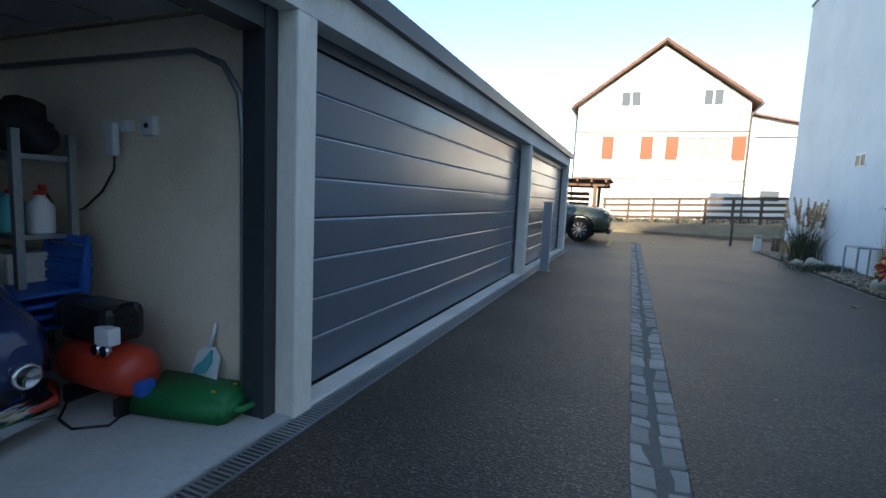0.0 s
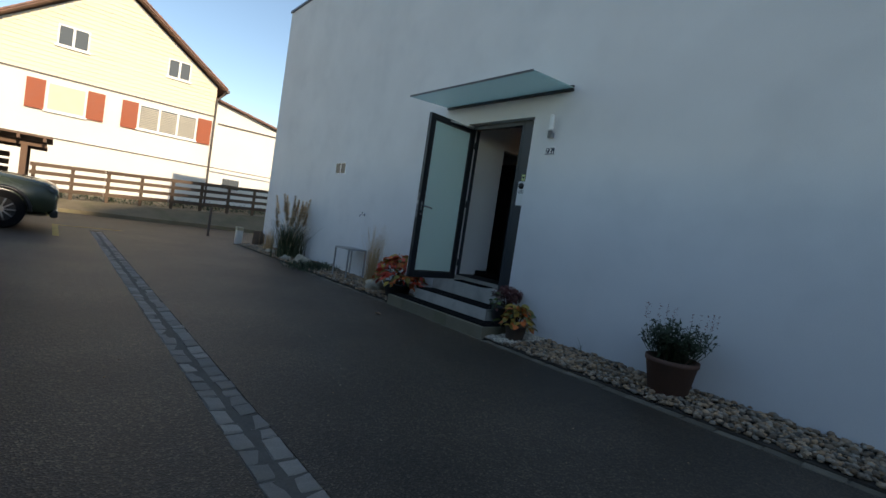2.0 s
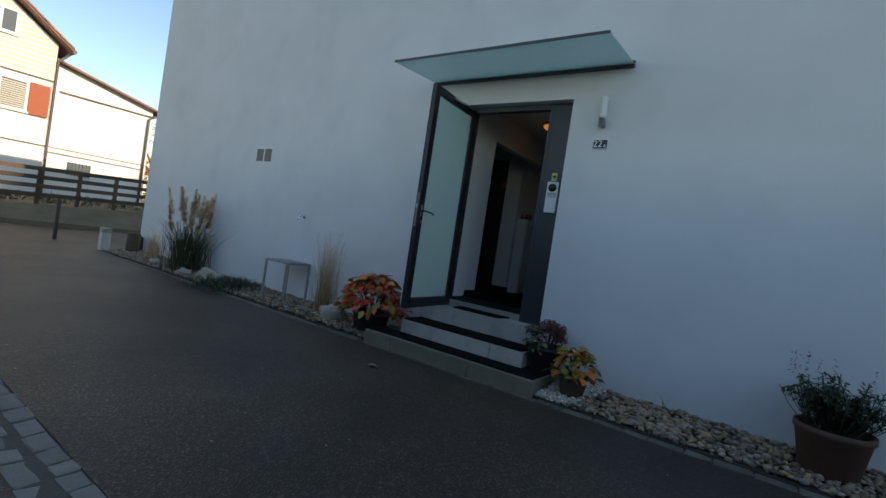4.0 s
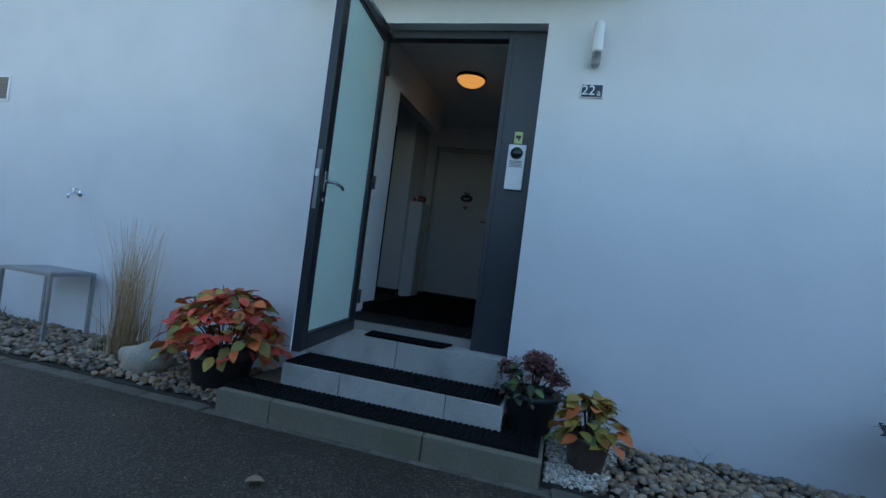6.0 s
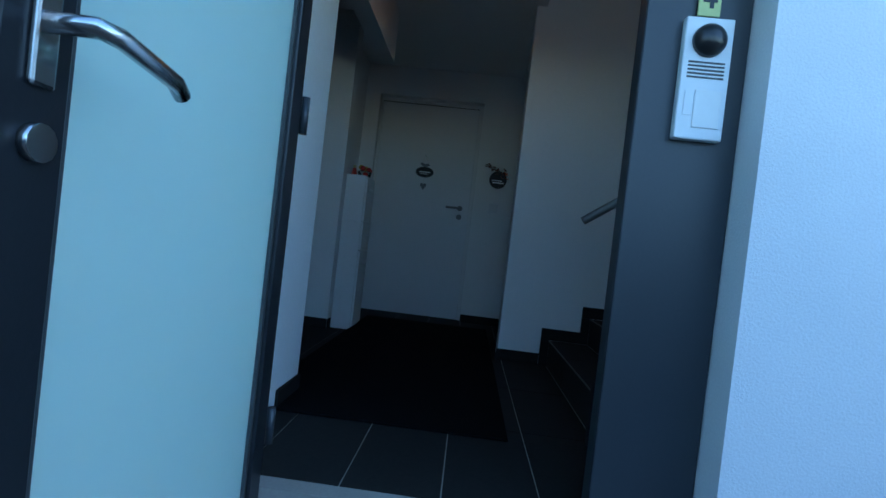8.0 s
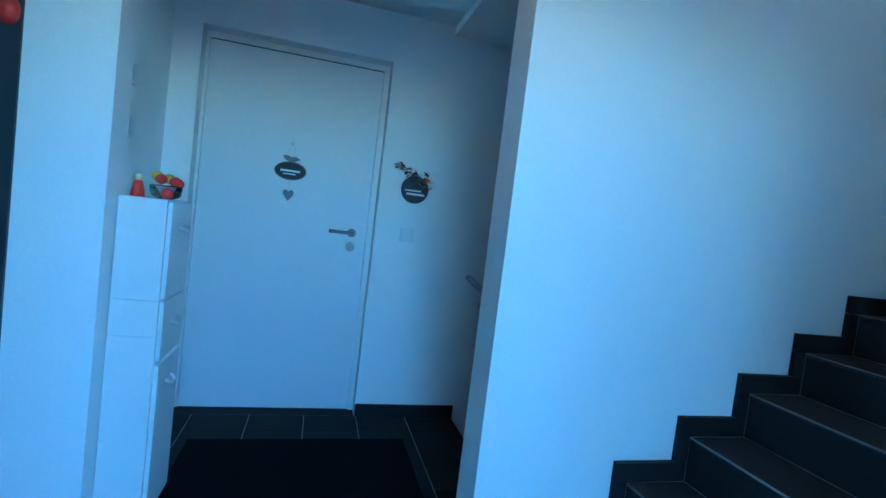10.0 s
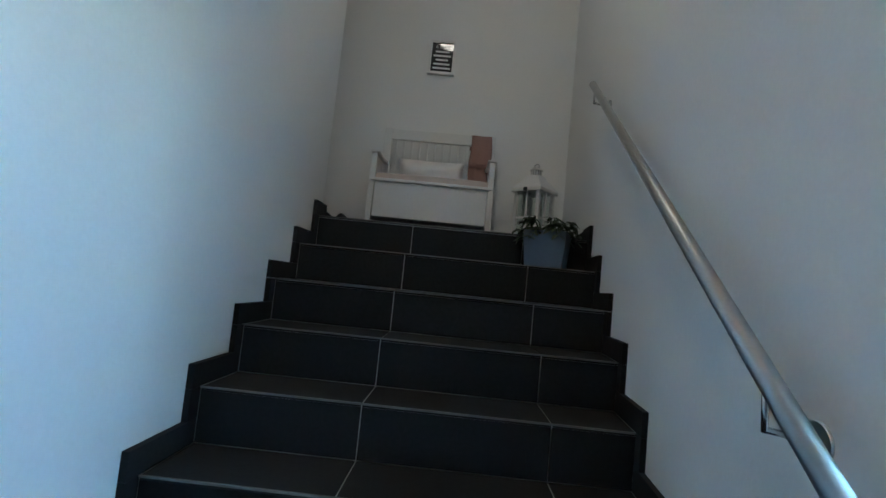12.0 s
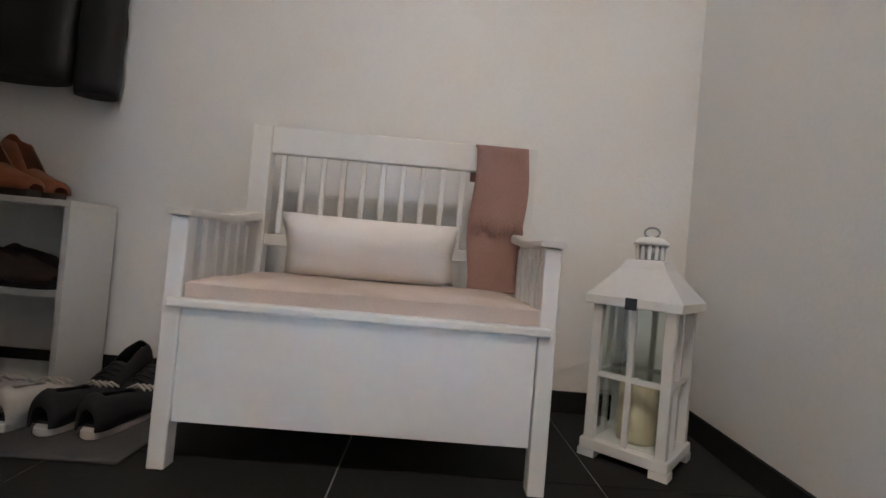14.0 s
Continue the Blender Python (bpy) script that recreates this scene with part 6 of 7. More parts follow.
tb = thing("green_canister", (-1.60, 1.55, 0.012), "green plastic canister lying flat on the garage floor", "canister", rz=12)
bm = bmesh.new()
prism(bm, [(-0.27, -0.14), (0.2, -0.14), (0.24, -0.10), (0.24, 0.12), (0.2, 0.14), (-0.27, 0.14)], 0.135, "z", 0.0, bevel=0.022)
for v in bm.verts:
    v.co.y *= 1 - 0.9 * v.co.z
    v.co.z *= 1 - 0.25 * (v.co.x + 0.27)
for f in bm.faces:
    f.smooth = True
part("shell", bm, GREEN_PLASTIC, tb)
part("lid_rib", boxes((-0.24, 0.17, -0.122, -0.119, 0.085, 0.091), (-0.24, 0.17, 0.119, 0.122, 0.085, 0.091)), GREEN_PLASTIC, tb)
part("grip", tube(bmesh.new(), [(0.2, -0.07, 0.055), (0.27, -0.06, 0.062), (0.29, 0.0, 0.064), (0.27, 0.06, 0.062), (0.2, 0.07, 0.055)], 0.017, 8), GREEN_PLASTIC, tb)
for x, y in ((0.12, -0.05), (0.16, 0.06)):
    part("button", ball(bmesh.new(), (x, y, 0.123), (0.012, 0.012, 0.006), 2), YELP, tb, "small yellow knob")

dp = thing("dustpan", (-1.66, 1.63, 0.125), "white and turquoise dustpan with brush leaning on the wall", "dustpan", rz=0)
bm = bmesh.new()
prism(bm, [(-0.09, 0.0), (0.09, 0.0), (0.075, 0.12), (0.03, 0.16), (-0.03, 0.16), (-0.075, 0.12)], 0.012, "y", 0.0, bevel=0.003)
bm.transform(pose(0, 0, 0, -18, 0, 0))
part("pan", bm, WHITE_PLASTIC, dp, "white plastic pan")
part("handle", tube(bmesh.new(), [(0, 0.045, 0.15), (0.01, 0.065, 0.22), (0.015, 0.075, 0.27)], [0.014, 0.011, 0.009], 8), WHITE_PLASTIC, dp)
bm = bmesh.new()
prism(bm, [(-0.05, 0.015), (0.02, 0.03), (0.045, 0.09), (0.03, 0.15), (0.0, 0.1), (-0.05, 0.05)], 0.02, "y", -0.022, bevel=0.004)
bm.transform(pose(0, 0, 0, -18, 0, 0))
part("brush", bm, CYAN_PLASTIC, dp, "turquoise hand brush")

so = thing("wall_socket", (-2.09, 1.718, 1.374), "white surface-mounted socket on the garage wall", "socket")
part("box", boxes((-0.045, 0.045, -0.035, 0.003, -0.05, 0.05), bevel=0.006), WHITE_PLASTIC, so)
part("button", tube(bmesh.new(), [(0, -0.034, 0), (0, -0.04, 0)], 0.014, 14), BLACK_PLASTIC, so)
ch = thing("plug_adapter", (-2.30, 1.718, 1.345), "white plug adapter with hanging black cable", "adapter")
part("box", boxes((-0.12, 0.08, -0.045, 0.003, 0.0, 0.06), bevel=0.006), WHITE_PLASTIC, ch)
part("plug", boxes((-0.035, 0.03, -0.085, -0.046, -0.13, 0.04), bevel=0.01), WHITE_PLASTIC, ch)
part("cable", tube(bmesh.new(), [(0, -0.06, -0.13), (-0.02, -0.05, -0.2), (-0.15, -0.03, -0.32), (-0.32, -0.02, -0.42), (-0.42, -0.02, -0.45)], 0.006, 6), BLACK_PLASTIC, ch)

sh = thing("metal_shelf", (-2.895, 1.45, 0.012), "galvanised metal shelf rack holding garage things", "shelf")
for x in (-0.42, 0.38):
    for y in (-0.125, 0.125):
        part("upright", boxes((x - 0.018, x + 0.018, y - 0.018, y + 0.018, 0, 1.30)), GALVANISED, sh)
for z in (0.15, 0.45, 0.76, 1.16):
    part("shelf_board", boxes((-0.42, 0.38, -0.12, 0.12, z, z + 0.025)), GALVANISED, sh)


def bottle(at, r, hgt, mat, label):
    b = thing("bottle", at, label, "bottle")
    part("body", lathe(bmesh.new(), [(r * 0.95, 0), (r, 0.01), (r, hgt * 0.62), (r * 0.55, hgt * 0.8), (r * 0.4, hgt * 0.85), (r * 0.4, hgt * 0.92), (0, hgt * 0.93)], 18), mat, b)
    part("cap", lathe(bmesh.new(), [(r * 0.46, hgt * 0.9), (r * 0.46, hgt), (0, hgt)], 14), REDP, b)


for x, y, r, hh, m, lab in ((-2.58, 1.46, 0.06, 0.22, WHITE_PLASTIC, "white plastic bottle on the metal shelf"), (-2.74, 1.42, 0.065, 0.22, CYAN_PLASTIC, "turquoise canister on the metal shelf"), (-2.90, 1.41, 0.07, 0.26, CYAN_PLASTIC, "turquoise canister on the metal shelf"), (-3.04, 1.45, 0.05, 0.28, REDP, "red spray bottle on the metal shelf"), (-2.69, 1.53, 0.045, 0.25, BLACK_PLASTIC, "black bottle on the metal shelf")):
    bottle((x, y, 0.797), r, hh, m, lab)
bm = ball(bmesh.new(), (-2.72, 1.45, 1.33), (0.22, 0.13, 0.14), 3, 0.5, 9)
for v in bm.verts:
    v.co.z = max(v.co.z, 1.198)
solid("black_bag", bm, BLACKF, "crumpled black bag on top of the shelf", "bag")
for z, m, lab in ((0.187, GREEN_PLASTIC, "green plastic crate on the metal shelf"), (0.487, CONCRETE, "dusty cardboard box on the metal shelf")):
    bx = thing("storage_box", (-2.92, 1.45, z), lab, "box")
    part("body", boxes((-0.25, 0.25, -0.10, 0.10, 0, 0.18), bevel=0.008), m, bx)
    part("lid", boxes((-0.255, 0.255, -0.105, 0.105, 0.18, 0.2), bevel=0.004), m, bx)

for i in range(4):
    c = thing("stacked_chair", (-2.52, 1.36, 0.012 + 0.055 * i), "blue plastic garden chair in a stack", "chair", "stack of blue chairs")
    for x in (-0.17, 0.17):
        for y in (-0.15, 0.15):
            part("leg", tube(bmesh.new(), [(x * 1.12, y * 1.12, 0.0), (x, y, 0.33)], 0.016, 6), BLUE_PLASTIC, c)
        part("back_post", tube(bmesh.new(), [(x, 0.14, 0.33), (x * 0.96, 0.19, 0.62)], 0.016, 6), BLUE_PLASTIC, c)
    part("seat", boxes((-0.18, 0.18, -0.17, 0.15, 0.33, 0.352), bevel=0.008), BLUE_PLASTIC, c)
    for k in range(3):
        part("back_slat", boxes((-0.16, 0.16, 0.155 + 0.012 * k, 0.168 + 0.012 * k, 0.42 + 0.075 * k, 0.465 + 0.075 * k), bevel=0.003), BLUE_PLASTIC, c)

# ---------------- cars ----------------
OLD_BLUE = surface("old_car_blue", (0.02, 0.035, 0.11), 0.22, vary=0.05, scale=2, grain=40, bump=0.0, coat=0.6)
CAR_GREEN = surface("olive_car_paint", (0.05, 0.06, 0.034), 0.25, vary=0.04, scale=2, grain=40, bump=0.0, coat=0.7)
CAR_GLASS = FAR_PANE
LENS = clear_glass("lamp_glass", (0.92, 0.94, 0.95), 0.03)


def loft(sections, n=20, power=3.2):
    """A rounded body through (x, half width, bottom, top) sections along x."""
    bm = bmesh.new()
    prev = None
    for x, w, z0, z1 in sections:
        ring = []
        for i in range(n):
            a = 2 * math.pi * i / n
            c, s = math.cos(a), math.sin(a)
            ring.append(bm.verts.new((x, math.copysign(abs(c) ** (2 / power), c) * w, (z0 + z1) / 2 + math.copysign(abs(s) ** (2 / power), s) * (z1 - z0) / 2)))
        if prev:
            for i in range(n):
                bm.faces.new((prev[i], prev[(i + 1) % n], ring[(i + 1) % n], ring[i])).smooth = True
        else:
            bm.faces.new(ring[::-1])
        prev = ring
    bm.faces.new(prev)
    bmesh.ops.recalc_face_normals(bm, faces=bm.faces)
    return bm


ALLOY = surface("pale_alloy", (0.3, 0.3, 0.31), 0.4, metal=0.5, vary=0.1, scale=8, grain=40)


def wheel(parent, x, y, r, w, side):
    t = part("wheel", tube(bmesh.new(), [(x, y - w / 2, r), (x, y - w / 2 + 0.02, r), (x, y + w / 2 - 0.02, r), (x, y + w / 2, r)], [r - 0.03, r, r, r - 0.03], 30), RUBBER_AND_GAP, parent, "black tyre")
    yo = y + side * (w / 2 + 0.003)
    part("rim", tube(bmesh.new(), [(x, yo - side * 0.03, r), (x, yo, r)], r * 0.62, 26), BLACK_PLASTIC, t)
    for k in range(10):
        a = 2 * math.pi * k / 10
        part("spoke", tube(bmesh.new(), [(x + 0.05 * math.cos(a), yo + side * 0.004, r + 0.05 * math.sin(a)), (x + r * 0.6 * math.cos(a), yo + side * 0.004, r + r * 0.6 * math.sin(a))], 0.014, 6), ALLOY, t)
    part("hub", tube(bmesh.new(), [(x, yo, r), (x, yo + side * 0.014, r)], 0.06, 14), ALLOY, t)


suv = thing("parked_suv", (-0.27, 14.75, 0.0), "olive green SUV parked across the end of the lane", "car")
part("body", loft([(0.0, 0.66, 0.38, 0.82), (-0.05, 0.80, 0.28, 0.92), (-0.22, 0.88, 0.24, 0.99), (-0.7, 0.92, 0.24, 1.04), (-1.35, 0.92, 0.24, 1.07), (-3.6, 0.92, 0.24, 1.06), (-4.25, 0.88, 0.26, 1.04), (-4.4, 0.76, 0.4, 0.95)]), CAR_GREEN, suv)
part("cabin", loft([(-1.3, 0.70, 0.98, 1.06), (-1.9, 0.72, 0.98, 1.50), (-2.4, 0.72, 0.98, 1.60), (-3.7, 0.70, 0.98, 1.56), (-4.2, 0.66, 0.98, 1.1)]), CAR_GLASS, suv, "dark glazed cabin")
part("roof", loft([(-1.95, 0.60, 1.50, 1.56), (-2.5, 0.66, 1.56, 1.64), (-3.6, 0.66, 1.54, 1.62), (-3.9, 0.6, 1.46, 1.54)]), CAR_GREEN, suv)
for y in (-0.66, 0.66):
    part("headlight", loft([(0.012, 0.13, 0.70, 0.82), (-0.10, 0.17, 0.71, 0.88), (-0.3, 0.14, 0.78, 0.90)], 14), LENS, suv, "clear headlight").matrix_basis = pose(-0.02, y, 0)
part("grille", boxes((-0.03, 0.012, -0.42, 0.42, 0.60, 0.72), bevel=0.01), BLACK_PLASTIC, suv)
part("bumper", boxes((-0.1, 0.03, -0.72, 0.72, 0.26, 0.42), bevel=0.04), BLACK_PLASTIC, suv, "black lower bumper")
part("sill", boxes((-3.6, -1.15, -0.935, -0.88, 0.2, 0.36), bevel=0.02), BLACK_PLASTIC, suv)
for x in (-0.80, -3.5):
    for s in (-1, 1):
        arch = tube(bmesh.new(), [(x + 0.41 * math.cos(math.pi * i / 14), s * 0.915, 0.36 + 0.41 * math.sin(math.pi * i / 14)) for i in range(15)], 0.035, 8)
        part("wheel_arch", arch, BLACK_PLASTIC, suv, "black wheel arch trim")
        wheel(suv, x, s * 0.84, 0.355, 0.23, s)

vc = thing("vintage_car", (-1.98, 0.50, 0.012), "dark blue vintage car with chrome bumper in the garage", "car")
part("body", loft([(-0.02, 0.5, 0.18, 0.46), (-0.15, 0.6, 0.16, 0.58), (-0.6, 0.64, 0.18, 0.70), (-1.3, 0.68, 0.26, 0.82), (-3.0, 0.68, 0.26, 0.84), (-3.6, 0.58, 0.3, 0.7)], 24, 2.6), OLD_BLUE, vc)
part("cabin", loft([(-1.2, 0.5, 0.78, 0.86), (-1.6, 0.56, 0.78, 1.24), (-2.4, 0.56, 0.78, 1.3), (-3.1, 0.5, 0.78, 0.9)], 20, 2.6), CAR_GLASS, vc)
for s in (-1, 1):
    part("fender", loft([(0.02, 0.06, 0.25, 0.40), (-0.06, 0.13, 0.17, 0.50), (-0.35, 0.16, 0.2, 0.64), (-0.8, 0.15, 0.26, 0.72), (-1.2, 0.08, 0.28, 0.55)], 18, 2.3), OLD_BLUE, vc, "rounded blue front wing").matrix_basis = pose(0, s * 0.55, 0)
    hl = part("headlight", lathe(bmesh.new(), [(0.042, 0.0), (0.048, 0.02), (0.044, 0.03), (0.04, 0.034), (0.0, 0.042)], 24), LENS, vc, "round chromed headlight")
    hl.matrix_basis = pose(0.02, s * 0.545, 0.275, 0, 90, 0)
    part("headlight_ring", lathe(bmesh.new(), [(0.052, 0.0), (0.055, 0.02), (0.049, 0.031), (0.044, 0.031)], 24), CHROME, hl)
    wheel(vc, -0.55, s * 0.56, 0.29, 0.16, s)
part("bumper", tube(bmesh.new(), [(-0.12, -0.68, 0.13), (0.04, -0.6, 0.13), (0.10, -0.3, 0.13), (0.12, 0.0, 0.13), (0.10, 0.3, 0.13), (0.04, 0.6, 0.13), (-0.12, 0.68, 0.13)], 0.06, 14), CHROME, vc, "curved chrome bumper")
for y in (-0.25, 0.25):
    part("overrider", ball(bmesh.new(), (0.13, y, 0.15), (0.03, 0.03, 0.08), 2), CHROME, vc)
part("grille", boxes((-0.06, 0.0, -0.2, 0.2, 0.22, 0.46), bevel=0.02), CHROME, vc, "chrome radiator grille")
part("number_plate", boxes((0.115, 0.13, -0.26, 0.26, 0.03, 0.075), bevel=0.002), WHITE_PLASTIC, vc, "blank pale number plate")

# ---------------- carport, markings, tree ----------------
CP_WOOD = surface("carport_wood", (0.14, 0.08, 0.05), 0.8, vary=0.25, scale=5, grain=60, bump=0.3, stretch=(1, 1, 0.3))
cpt = thing("carport", (0, 0, 0), "low brown timber carport beside the parked car", "carport")
for x in (-3.6, -0.95):
    for y in (17.0, 19.2):
        part("post", boxes((x - 0.06, x + 0.06, y - 0.06, y + 0.06, 0, 1.70)), CP_WOOD, cpt)
for y in (17.0, 19.2):
    part("beam", boxes((-3.9, -0.55, y - 0.05, y + 0.05, 1.70, 1.82)), CP_WOOD, cpt)
for i in range(8):
    part("rafter", boxes((-3.85 + i * 0.46, -3.79 + i * 0.46, 16.6, 19.6, 1.822, 1.91)), CP_WOOD, cpt)
part("roof", boxes((-4.0, -0.45, 16.6, 19.6, 1.912, 1.95)), CP_WOOD, cpt)
for k in range(7):
    part("slat", boxes((-3.5, -1.3, 19.25, 19.28, 0.2 + k * 0.2, 0.34 + k * 0.2)), CP_WOOD, cpt)
YELLOW_LINE = surface("worn_yellow_paint", (0.45, 0.36, 0.12), 0.8, vary=0.3, scale=6, grain=40, bump=0.2)
structure("parking_line", boxes((-0.3, -0.2, 13.3, 15.8, 0.0, 0.004), (-0.2, 1.0, 15.7, 15.8, 0.0, 0.004)), YELLOW_LINE, "worn yellow parking line on the asphalt")

tree = thing("autumn_tree", (10.3, 30.0, 0.0), "yellow and orange autumn tree behind the white wing", "tree")
part("trunk", tube(bmesh.new(), [(0, 0, 0), (0.05, 0, 1.2), (0.0, 0.1, 2.6), (0.1, 0, 4.0)], [0.16, 0.13, 0.09, 0.04], 8), BARK, tree)
tr = random.Random(77)
for i in range(7):
    a = i * 0.9
    part("limb", tube(bmesh.new(), [(0, 0, 1.4 + 0.3 * i), (math.cos(a) * 0.6, math.sin(a) * 0.6, 2.0 + 0.35 * i), (math.cos(a) * 1.1, math.sin(a) * 1.1, 2.6 + 0.3 * i)], [0.06, 0.04, 0.015], 6), BARK, tree)
for nm, mat, zz in (("crown", LEAF_YELLOW, 0.0), ("crown", LEAF_ORANGE, -0.6)):
    bm = bmesh.new()
    cl_ = [(tr.gauss(0, 0.75), tr.gauss(0, 0.75), 3.2 + zz + tr.gauss(0, 1.0)) for _ in range(45)]
    for c in cl_:
        for k in range(55):
            add_leaf(bm, (c[0] + tr.gauss(0, 0.22), c[1] + tr.gauss(0, 0.22), max(c[2] + tr.gauss(0, 0.22), 0.3)), tr.uniform(0, 360), tr.uniform(-60, 60), tr.uniform(0.08, 0.14), 0.07, tr)
    tagged(part(nm, bm, mat, tree), kind="stuff")

# bare weeds and small plants at the foot of the far house
gr_ = bmesh.new()
wr = random.Random(41)
for i in range(420):
    x = wr.uniform(-0.8, 10)
    y = wr.uniform(22.2, 23.2)
    for k in range(6):
        add_leaf(gr_, (x + wr.gauss(0, 0.1), y, bank_z(x) + wr.uniform(0.0, 0.25)), wr.uniform(0, 360), wr.uniform(20, 80), wr.uniform(0.08, 0.2), 0.03, wr)
tagged(mesh_ob("weeds", gr_, LEAF_DARK), "low dark weeds along the fence", kind="stuff")

# ---------------- pieces of floors and paths ----------------
# two rows of granite setts with a hollow between them
bed = structure("sett_channel", boxes((0.335, 0.565, -4.0, 15.0, -0.12, -0.006)), MORTAR, "double row of worn granite setts forming a drainage channel")
pr = random.Random(51)


def sett_meshes(w, l, n, mat):
    out = []
    for i in range(n):
        bm = bmesh.new()
        box(bm, -w / 2, w / 2, -l / 2, l / 2, -0.05, 0.0, bevel=0.008)
        for v in bm.verts:
            v.co.x += pr.uniform(-0.005, 0.005)
            v.co.y += pr.uniform(-0.006, 0.006)
            if v.co.z > -0.02:
                v.co.z += pr.uniform(-0.004, 0.003)
        me = bpy.data.meshes.new("sett")
        bm.to_mesh(me)
        bm.free()
        me.materials.append(mat)
        out.append(me)
    return out


variants = [sett_meshes(0.095, l, 4, GRANITE) for l in (0.10, 0.13, 0.17, 0.21)]
for x, tilt in ((0.383, 4), (0.512, -4)):
    y = -3.0
    while y < 14.9:
        k = pr.choice((0, 1, 1, 2, 2, 3))
        l = (0.10, 0.13, 0.17, 0.21)[k]
        o = new("sett", pr.choice(variants[k]))
        o.matrix_basis = pose(x + pr.uniform(-0.005, 0.005), y + l / 2, pr.uniform(-0.004, 0.003), pr.uniform(-1.5, 1.5), tilt + pr.uniform(-1.5, 1.5), pr.uniform(-2.5, 2.5))
        o.parent = bed
        y += l + pr.uniform(0.010, 0.018)

edge = structure("edging_row", boxes((EDGE, EDGE + 0.11, -4.0, 15.0, -0.1, -0.008)), MORTAR, "flush row of worn edging stones beside the pebbles")
EDGE_STONE = surface("mossy_edging_stone", (0.15, 0.135, 0.105), 0.9, vary=0.3, scale=7, grain=80, bump=0.5, stain=(0.06, 0.055, 0.035, 0.7), stain_scale=6, per_piece=0.25)
ev = [sett_meshes(0.10, l, 4, EDGE_STONE) for l in (0.16, 0.22, 0.28)]
y = -2.0
while y < 14.9:
    k = pr.choice((0, 1, 1, 2))
    l = (0.16, 0.22, 0.28)[k]
    if not (5.66 < y + l / 2 < 7.68):
        o = new("edging_stone", pr.choice(ev[k]))
        o.matrix_basis = pose(EDGE + 0.055, y + l / 2, 0.004 + pr.uniform(-0.003, 0.003), pr.uniform(-1, 1), pr.uniform(-1, 1), pr.uniform(-1.5, 1.5))
        o.parent = edge
    else:
        o = new("edging_stone", pr.choice(ev[k]))
        o.matrix_basis = pose(EDGE + 0.02, y + l / 2, -0.004, 0, 0, pr.uniform(-1.5, 1.5))
        o.parent = edge
    y += l + pr.uniform(0.006, 0.014)

# pebbles between the edging and the house
ico = bmesh.new()
bmesh.ops.create_icosphere(ico, subdivisions=1, radius=1.0)
iv = np.array([v.co[:] for v in ico.verts])
bmesh.ops.triangulate(ico, faces=ico.faces)
ifc = np.array([[v.index for v in f.verts] for f in ico.faces])
ico.free()
nr = np.random.RandomState(8)


def bed_z(x):
    """The pebbles lie banked up towards the facade."""
    return 0.004 + max(0.0, x - EDGE) * 0.085


def pebbles(name, count, xr, yr, size, keep, label, mat):
    vs, fs, base = [], [], 0
    for i in range(count):
        x, y = nr.uniform(*xr), nr.uniform(*yr)
        if not keep(x, y):
            continue
        s = nr.uniform(*size) * np.array([1, nr.uniform(0.6, 1.0), nr.uniform(0.4, 0.65)])
        a = nr.uniform(0, 6.28)
        p = iv * s * (1 + 0.12 * nr.uniform(-1, 1, (len(iv), 1)))
        t = nr.uniform(-0.4, 0.4)
        p = np.stack([p[:, 0], p[:, 1] * math.cos(t) - p[:, 2] * math.sin(t), p[:, 1] * math.sin(t) + p[:, 2] * math.cos(t)], 1)
        p = np.stack([p[:, 0] * math.cos(a) - p[:, 1] * math.sin(a), p[:, 0] * math.sin(a) + p[:, 1] * math.cos(a), p[:, 2]], 1)
        vs.append(p + (x, y, bed_z(x) + s[2] * 0.5 + nr.uniform(0, 0.025)))
        fs.append(ifc + base)
        base += len(iv)
    me = bpy.data.meshes.new(name)
    me.from_pydata(np.concatenate(vs).tolist(), [], np.concatenate(fs).tolist())
    me.polygons.foreach_set("use_smooth", [True] * len(me.polygons))
    me.materials.append(mat)
    return tagged(new(name, me), label, kind="stuff")


def off_slab(x, y):
    return not (5.68 < y < 7.66)


bed_bm = bmesh.new()
for ya, yb in ((-4.0, 5.698), (7.642, 15.0)):
    prism(bed_bm, [(EDGE + 0.11, -0.08), (FACE - 0.002, -0.08), (FACE - 0.002, bed_z(FACE)), (EDGE + 0.11, bed_z(EDGE + 0.11))], yb - ya, "y", ya)
pebble_bed = structure("pebble_bed", bed_bm, surface("bed_earth", (0.05, 0.043, 0.035), 0.95, vary=0.3, scale=10, grain=60, bump=0.5), "dark earth bed under the pebbles")
pebble_kinds = []
for k in range(8):
    me = bpy.data.meshes.new("pebble")
    p = iv * np.array([1, 0.62 + 0.05 * (k % 6), 0.42 + 0.04 * (k % 4)]) * (1 + 0.12 * nr.uniform(-1, 1, (len(iv), 1)))
    me.from_pydata(p.tolist(), [], ifc.tolist())
    me.polygons.foreach_set("use_smooth", [True] * len(me.polygons))
    me.materials.append(PEBBLE)
    pebble_kinds.append(me)
for k in range(290):
    y = nr.uniform(7.68, 8.5) if k % 3 else nr.uniform(4.4, 5.2)
    x = nr.uniform(EDGE + 0.13, FACE - 0.04)
    r = nr.uniform(0.018, 0.036)
    o = new("pebble", pebble_kinds[k % 8])
    o.matrix_basis = pose(x, y, bed_z(x) + r * 0.5 + 0.012, nr.uniform(-20, 20), nr.uniform(-20, 20), nr.uniform(0, 360)) @ Matrix.Scale(r, 4)
    o.parent = pebble_bed
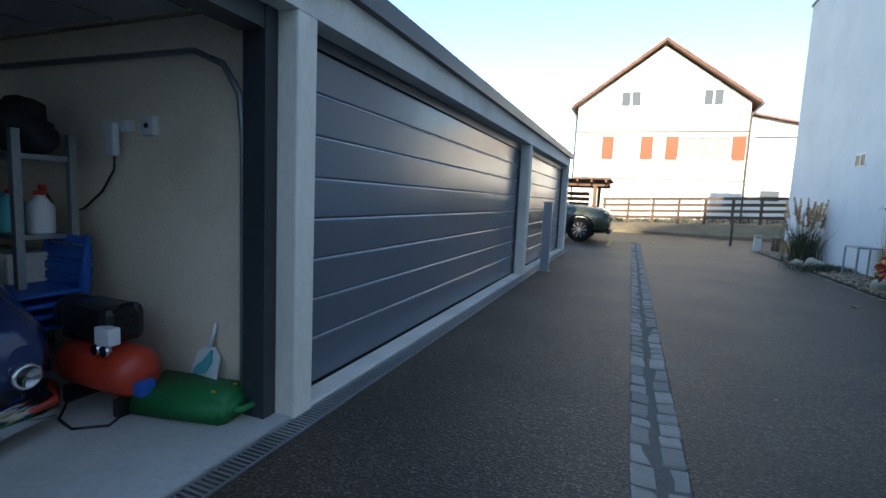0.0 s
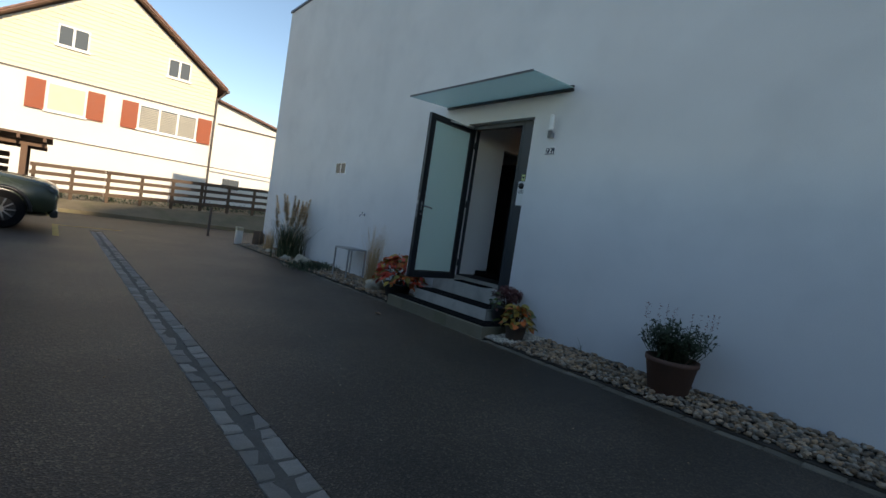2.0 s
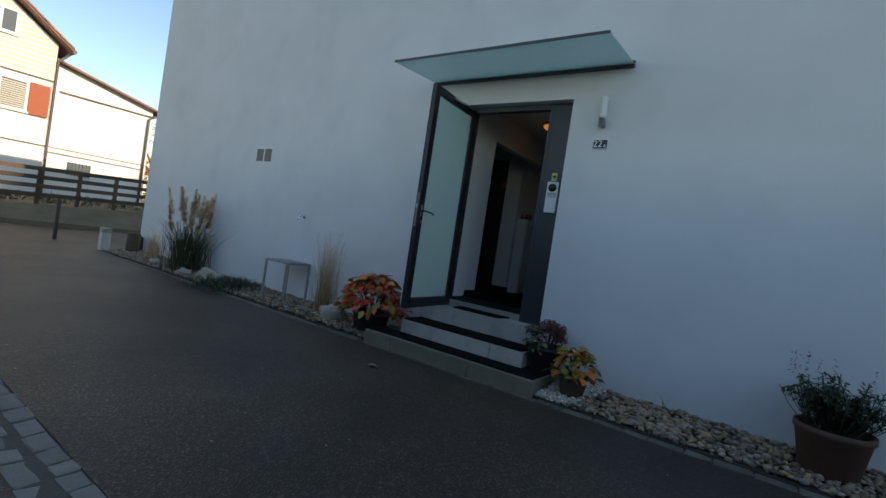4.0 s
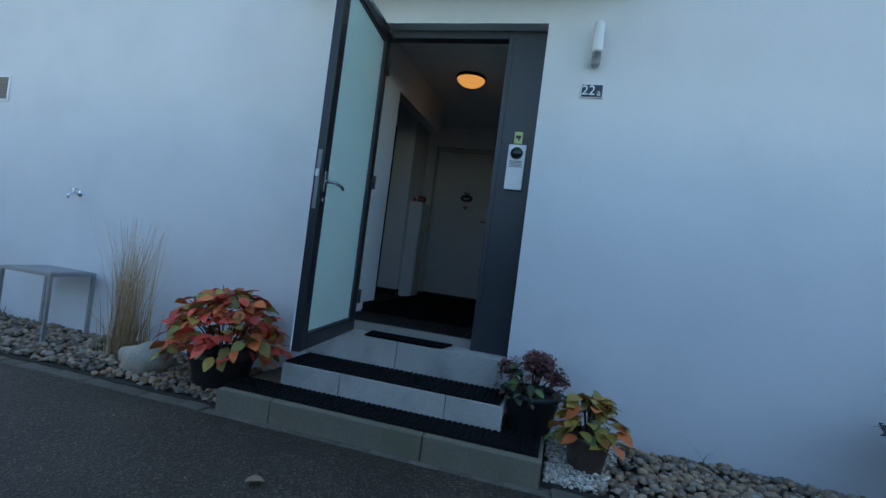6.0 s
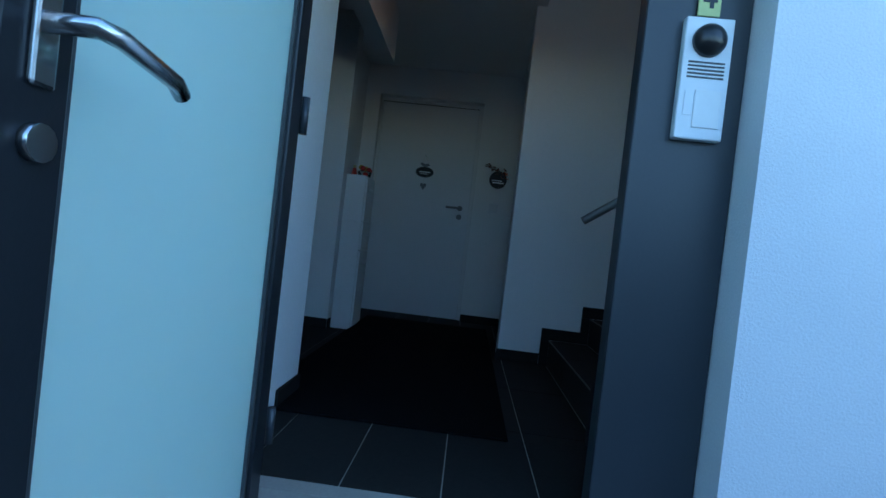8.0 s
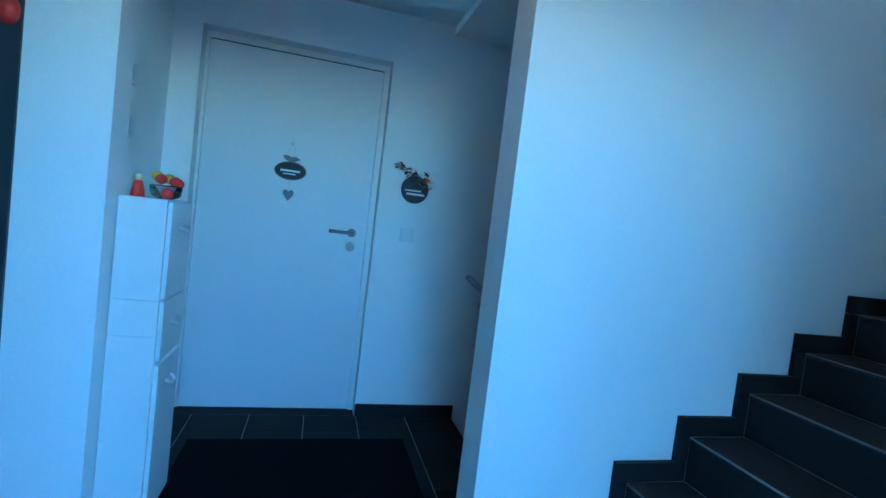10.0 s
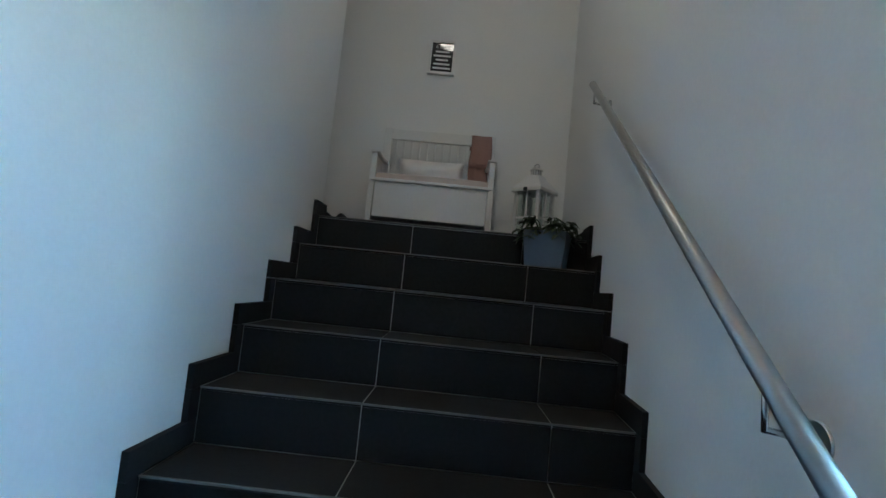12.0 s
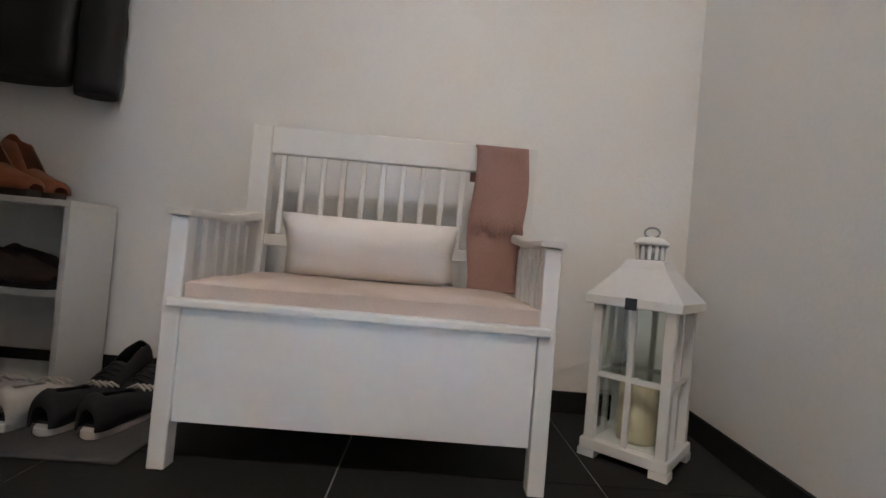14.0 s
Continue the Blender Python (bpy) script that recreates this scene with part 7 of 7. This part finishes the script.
pebbles("pebbles", 13000, (EDGE + 0.12, FACE - 0.02), (-1.5, 14.9), (0.012, 0.034), lambda x, y: off_slab(x, y) and not (5.45 - 0.25 * (x - EDGE) < y < 5.7), "grey and white river pebbles along the house", PEBBLE)
pebbles("fine_gravel", 2600, (EDGE + 0.12, FACE - 0.02), (5.22, 5.69), (0.007, 0.017), lambda x, y: off_slab(x, y) and y > 5.42 - 0.25 * (x - EDGE), "pale fine gravel beside the slab", surface("pale_gravel", (0.6, 0.55, 0.46), 0.8, vary=0.15, scale=15, grain=60, island=0.4))
pebbles("loose_grit", 260, (-1.0, EDGE), (1.0, 9.0), (0.003, 0.007), lambda x, y: not (0.33 < x < 0.57), "scattered small grit and crumbs on the asphalt", PEBBLE)

# floor tiles
def lay(parent, x0, x1, y0, y1, z, sx, sy, ox, oy, skip=None):
    gx = math.floor((x0 - ox) / sx)
    while ox + gx * sx < x1:
        gy = math.floor((y0 - oy) / sy)
        while oy + gy * sy < y1:
            a, b = max(x0, ox + gx * sx + 0.002), min(x1, ox + (gx + 1) * sx - 0.002)
            c, d = max(y0, oy + gy * sy + 0.002), min(y1, oy + (gy + 1) * sy - 0.002)
            if b - a > 0.01 and d - c > 0.01 and not (skip and skip((a + b) / 2, (c + d) / 2)):
                part("tile", boxes((a, b, c, d, z - 0.008, z), bevel=0.0012), DARK_TILE, parent)
            gy += 1
        gx += 1


hf = bpy.data.objects["hall_floor"]
lay(hf, 4.30, 7.498, 6.055, 7.36, FLOOR, 0.60, 0.30, 4.30, 6.055)
lay(hf, 5.045, 6.43, 7.36, 9.1, FLOOR, 0.60, 0.30, 4.30, 6.055)
lay(hf, 6.43, 7.498, 7.36, 7.80, FLOOR, 0.60, 0.30, 4.30, 6.055)
lf = bpy.data.objects["landing_floor"]
lay(lf, INNER + 0.012, 7.10, BACK, TOPY - 0.001, LAND, 0.592, 0.60, 5.028, TOPY - 0.64)
lay(lf, PART1, 7.10, TOPY + 0.001, 5.1, LAND, 0.592, 0.60, 5.028, TOPY + 0.001)

# dark tiled baseboards
for n, d in (("hall", (7.488, 7.499, 6.05, 6.664, FLOOR, FLOOR + 0.075)), ("hall_left", (4.80, 5.045, 7.348, 7.3615, FLOOR, FLOOR + 0.075)), ("pier", (6.418, 6.4295, HALL_L - 0.03, 7.90, FLOOR, FLOOR + 0.075)), ("pier_side", (6.43, 6.488, HALL_L - 0.042, HALL_L - 0.031, FLOOR, FLOOR + 0.075)), ("partition", (PART0 - 0.012, PART0 - 0.001, 6.11, 6.395, FLOOR, FLOOR + 0.075)), ("partition_end", (PART0, PART1, 6.386, 6.397, FLOOR, FLOOR + 0.02)),
             ("landing", (INNER + 0.024, 7.09, BACK, BACK + 0.011, LAND, LAND + 0.07)), ("landing_end", (7.088, 7.099, BACK + 0.012, TOPY, LAND, LAND + 0.07))):
    structure("baseboard_" + n, boxes(d), DARK_TILE, "dark slate-tiled baseboard")
bm = bmesh.new()
prism(bm, [(lining_x(BACK) - 0.004, BACK), (lining_x(BACK) + 0.011, BACK), (lining_x(TOPY - 0.14) + 0.011, TOPY - 0.14), (lining_x(TOPY - 0.14) - 0.004, TOPY - 0.14)], 0.07, "z", LAND)
structure("baseboard_landing_right", bm, DARK_TILE, "dark slate-tiled baseboard")
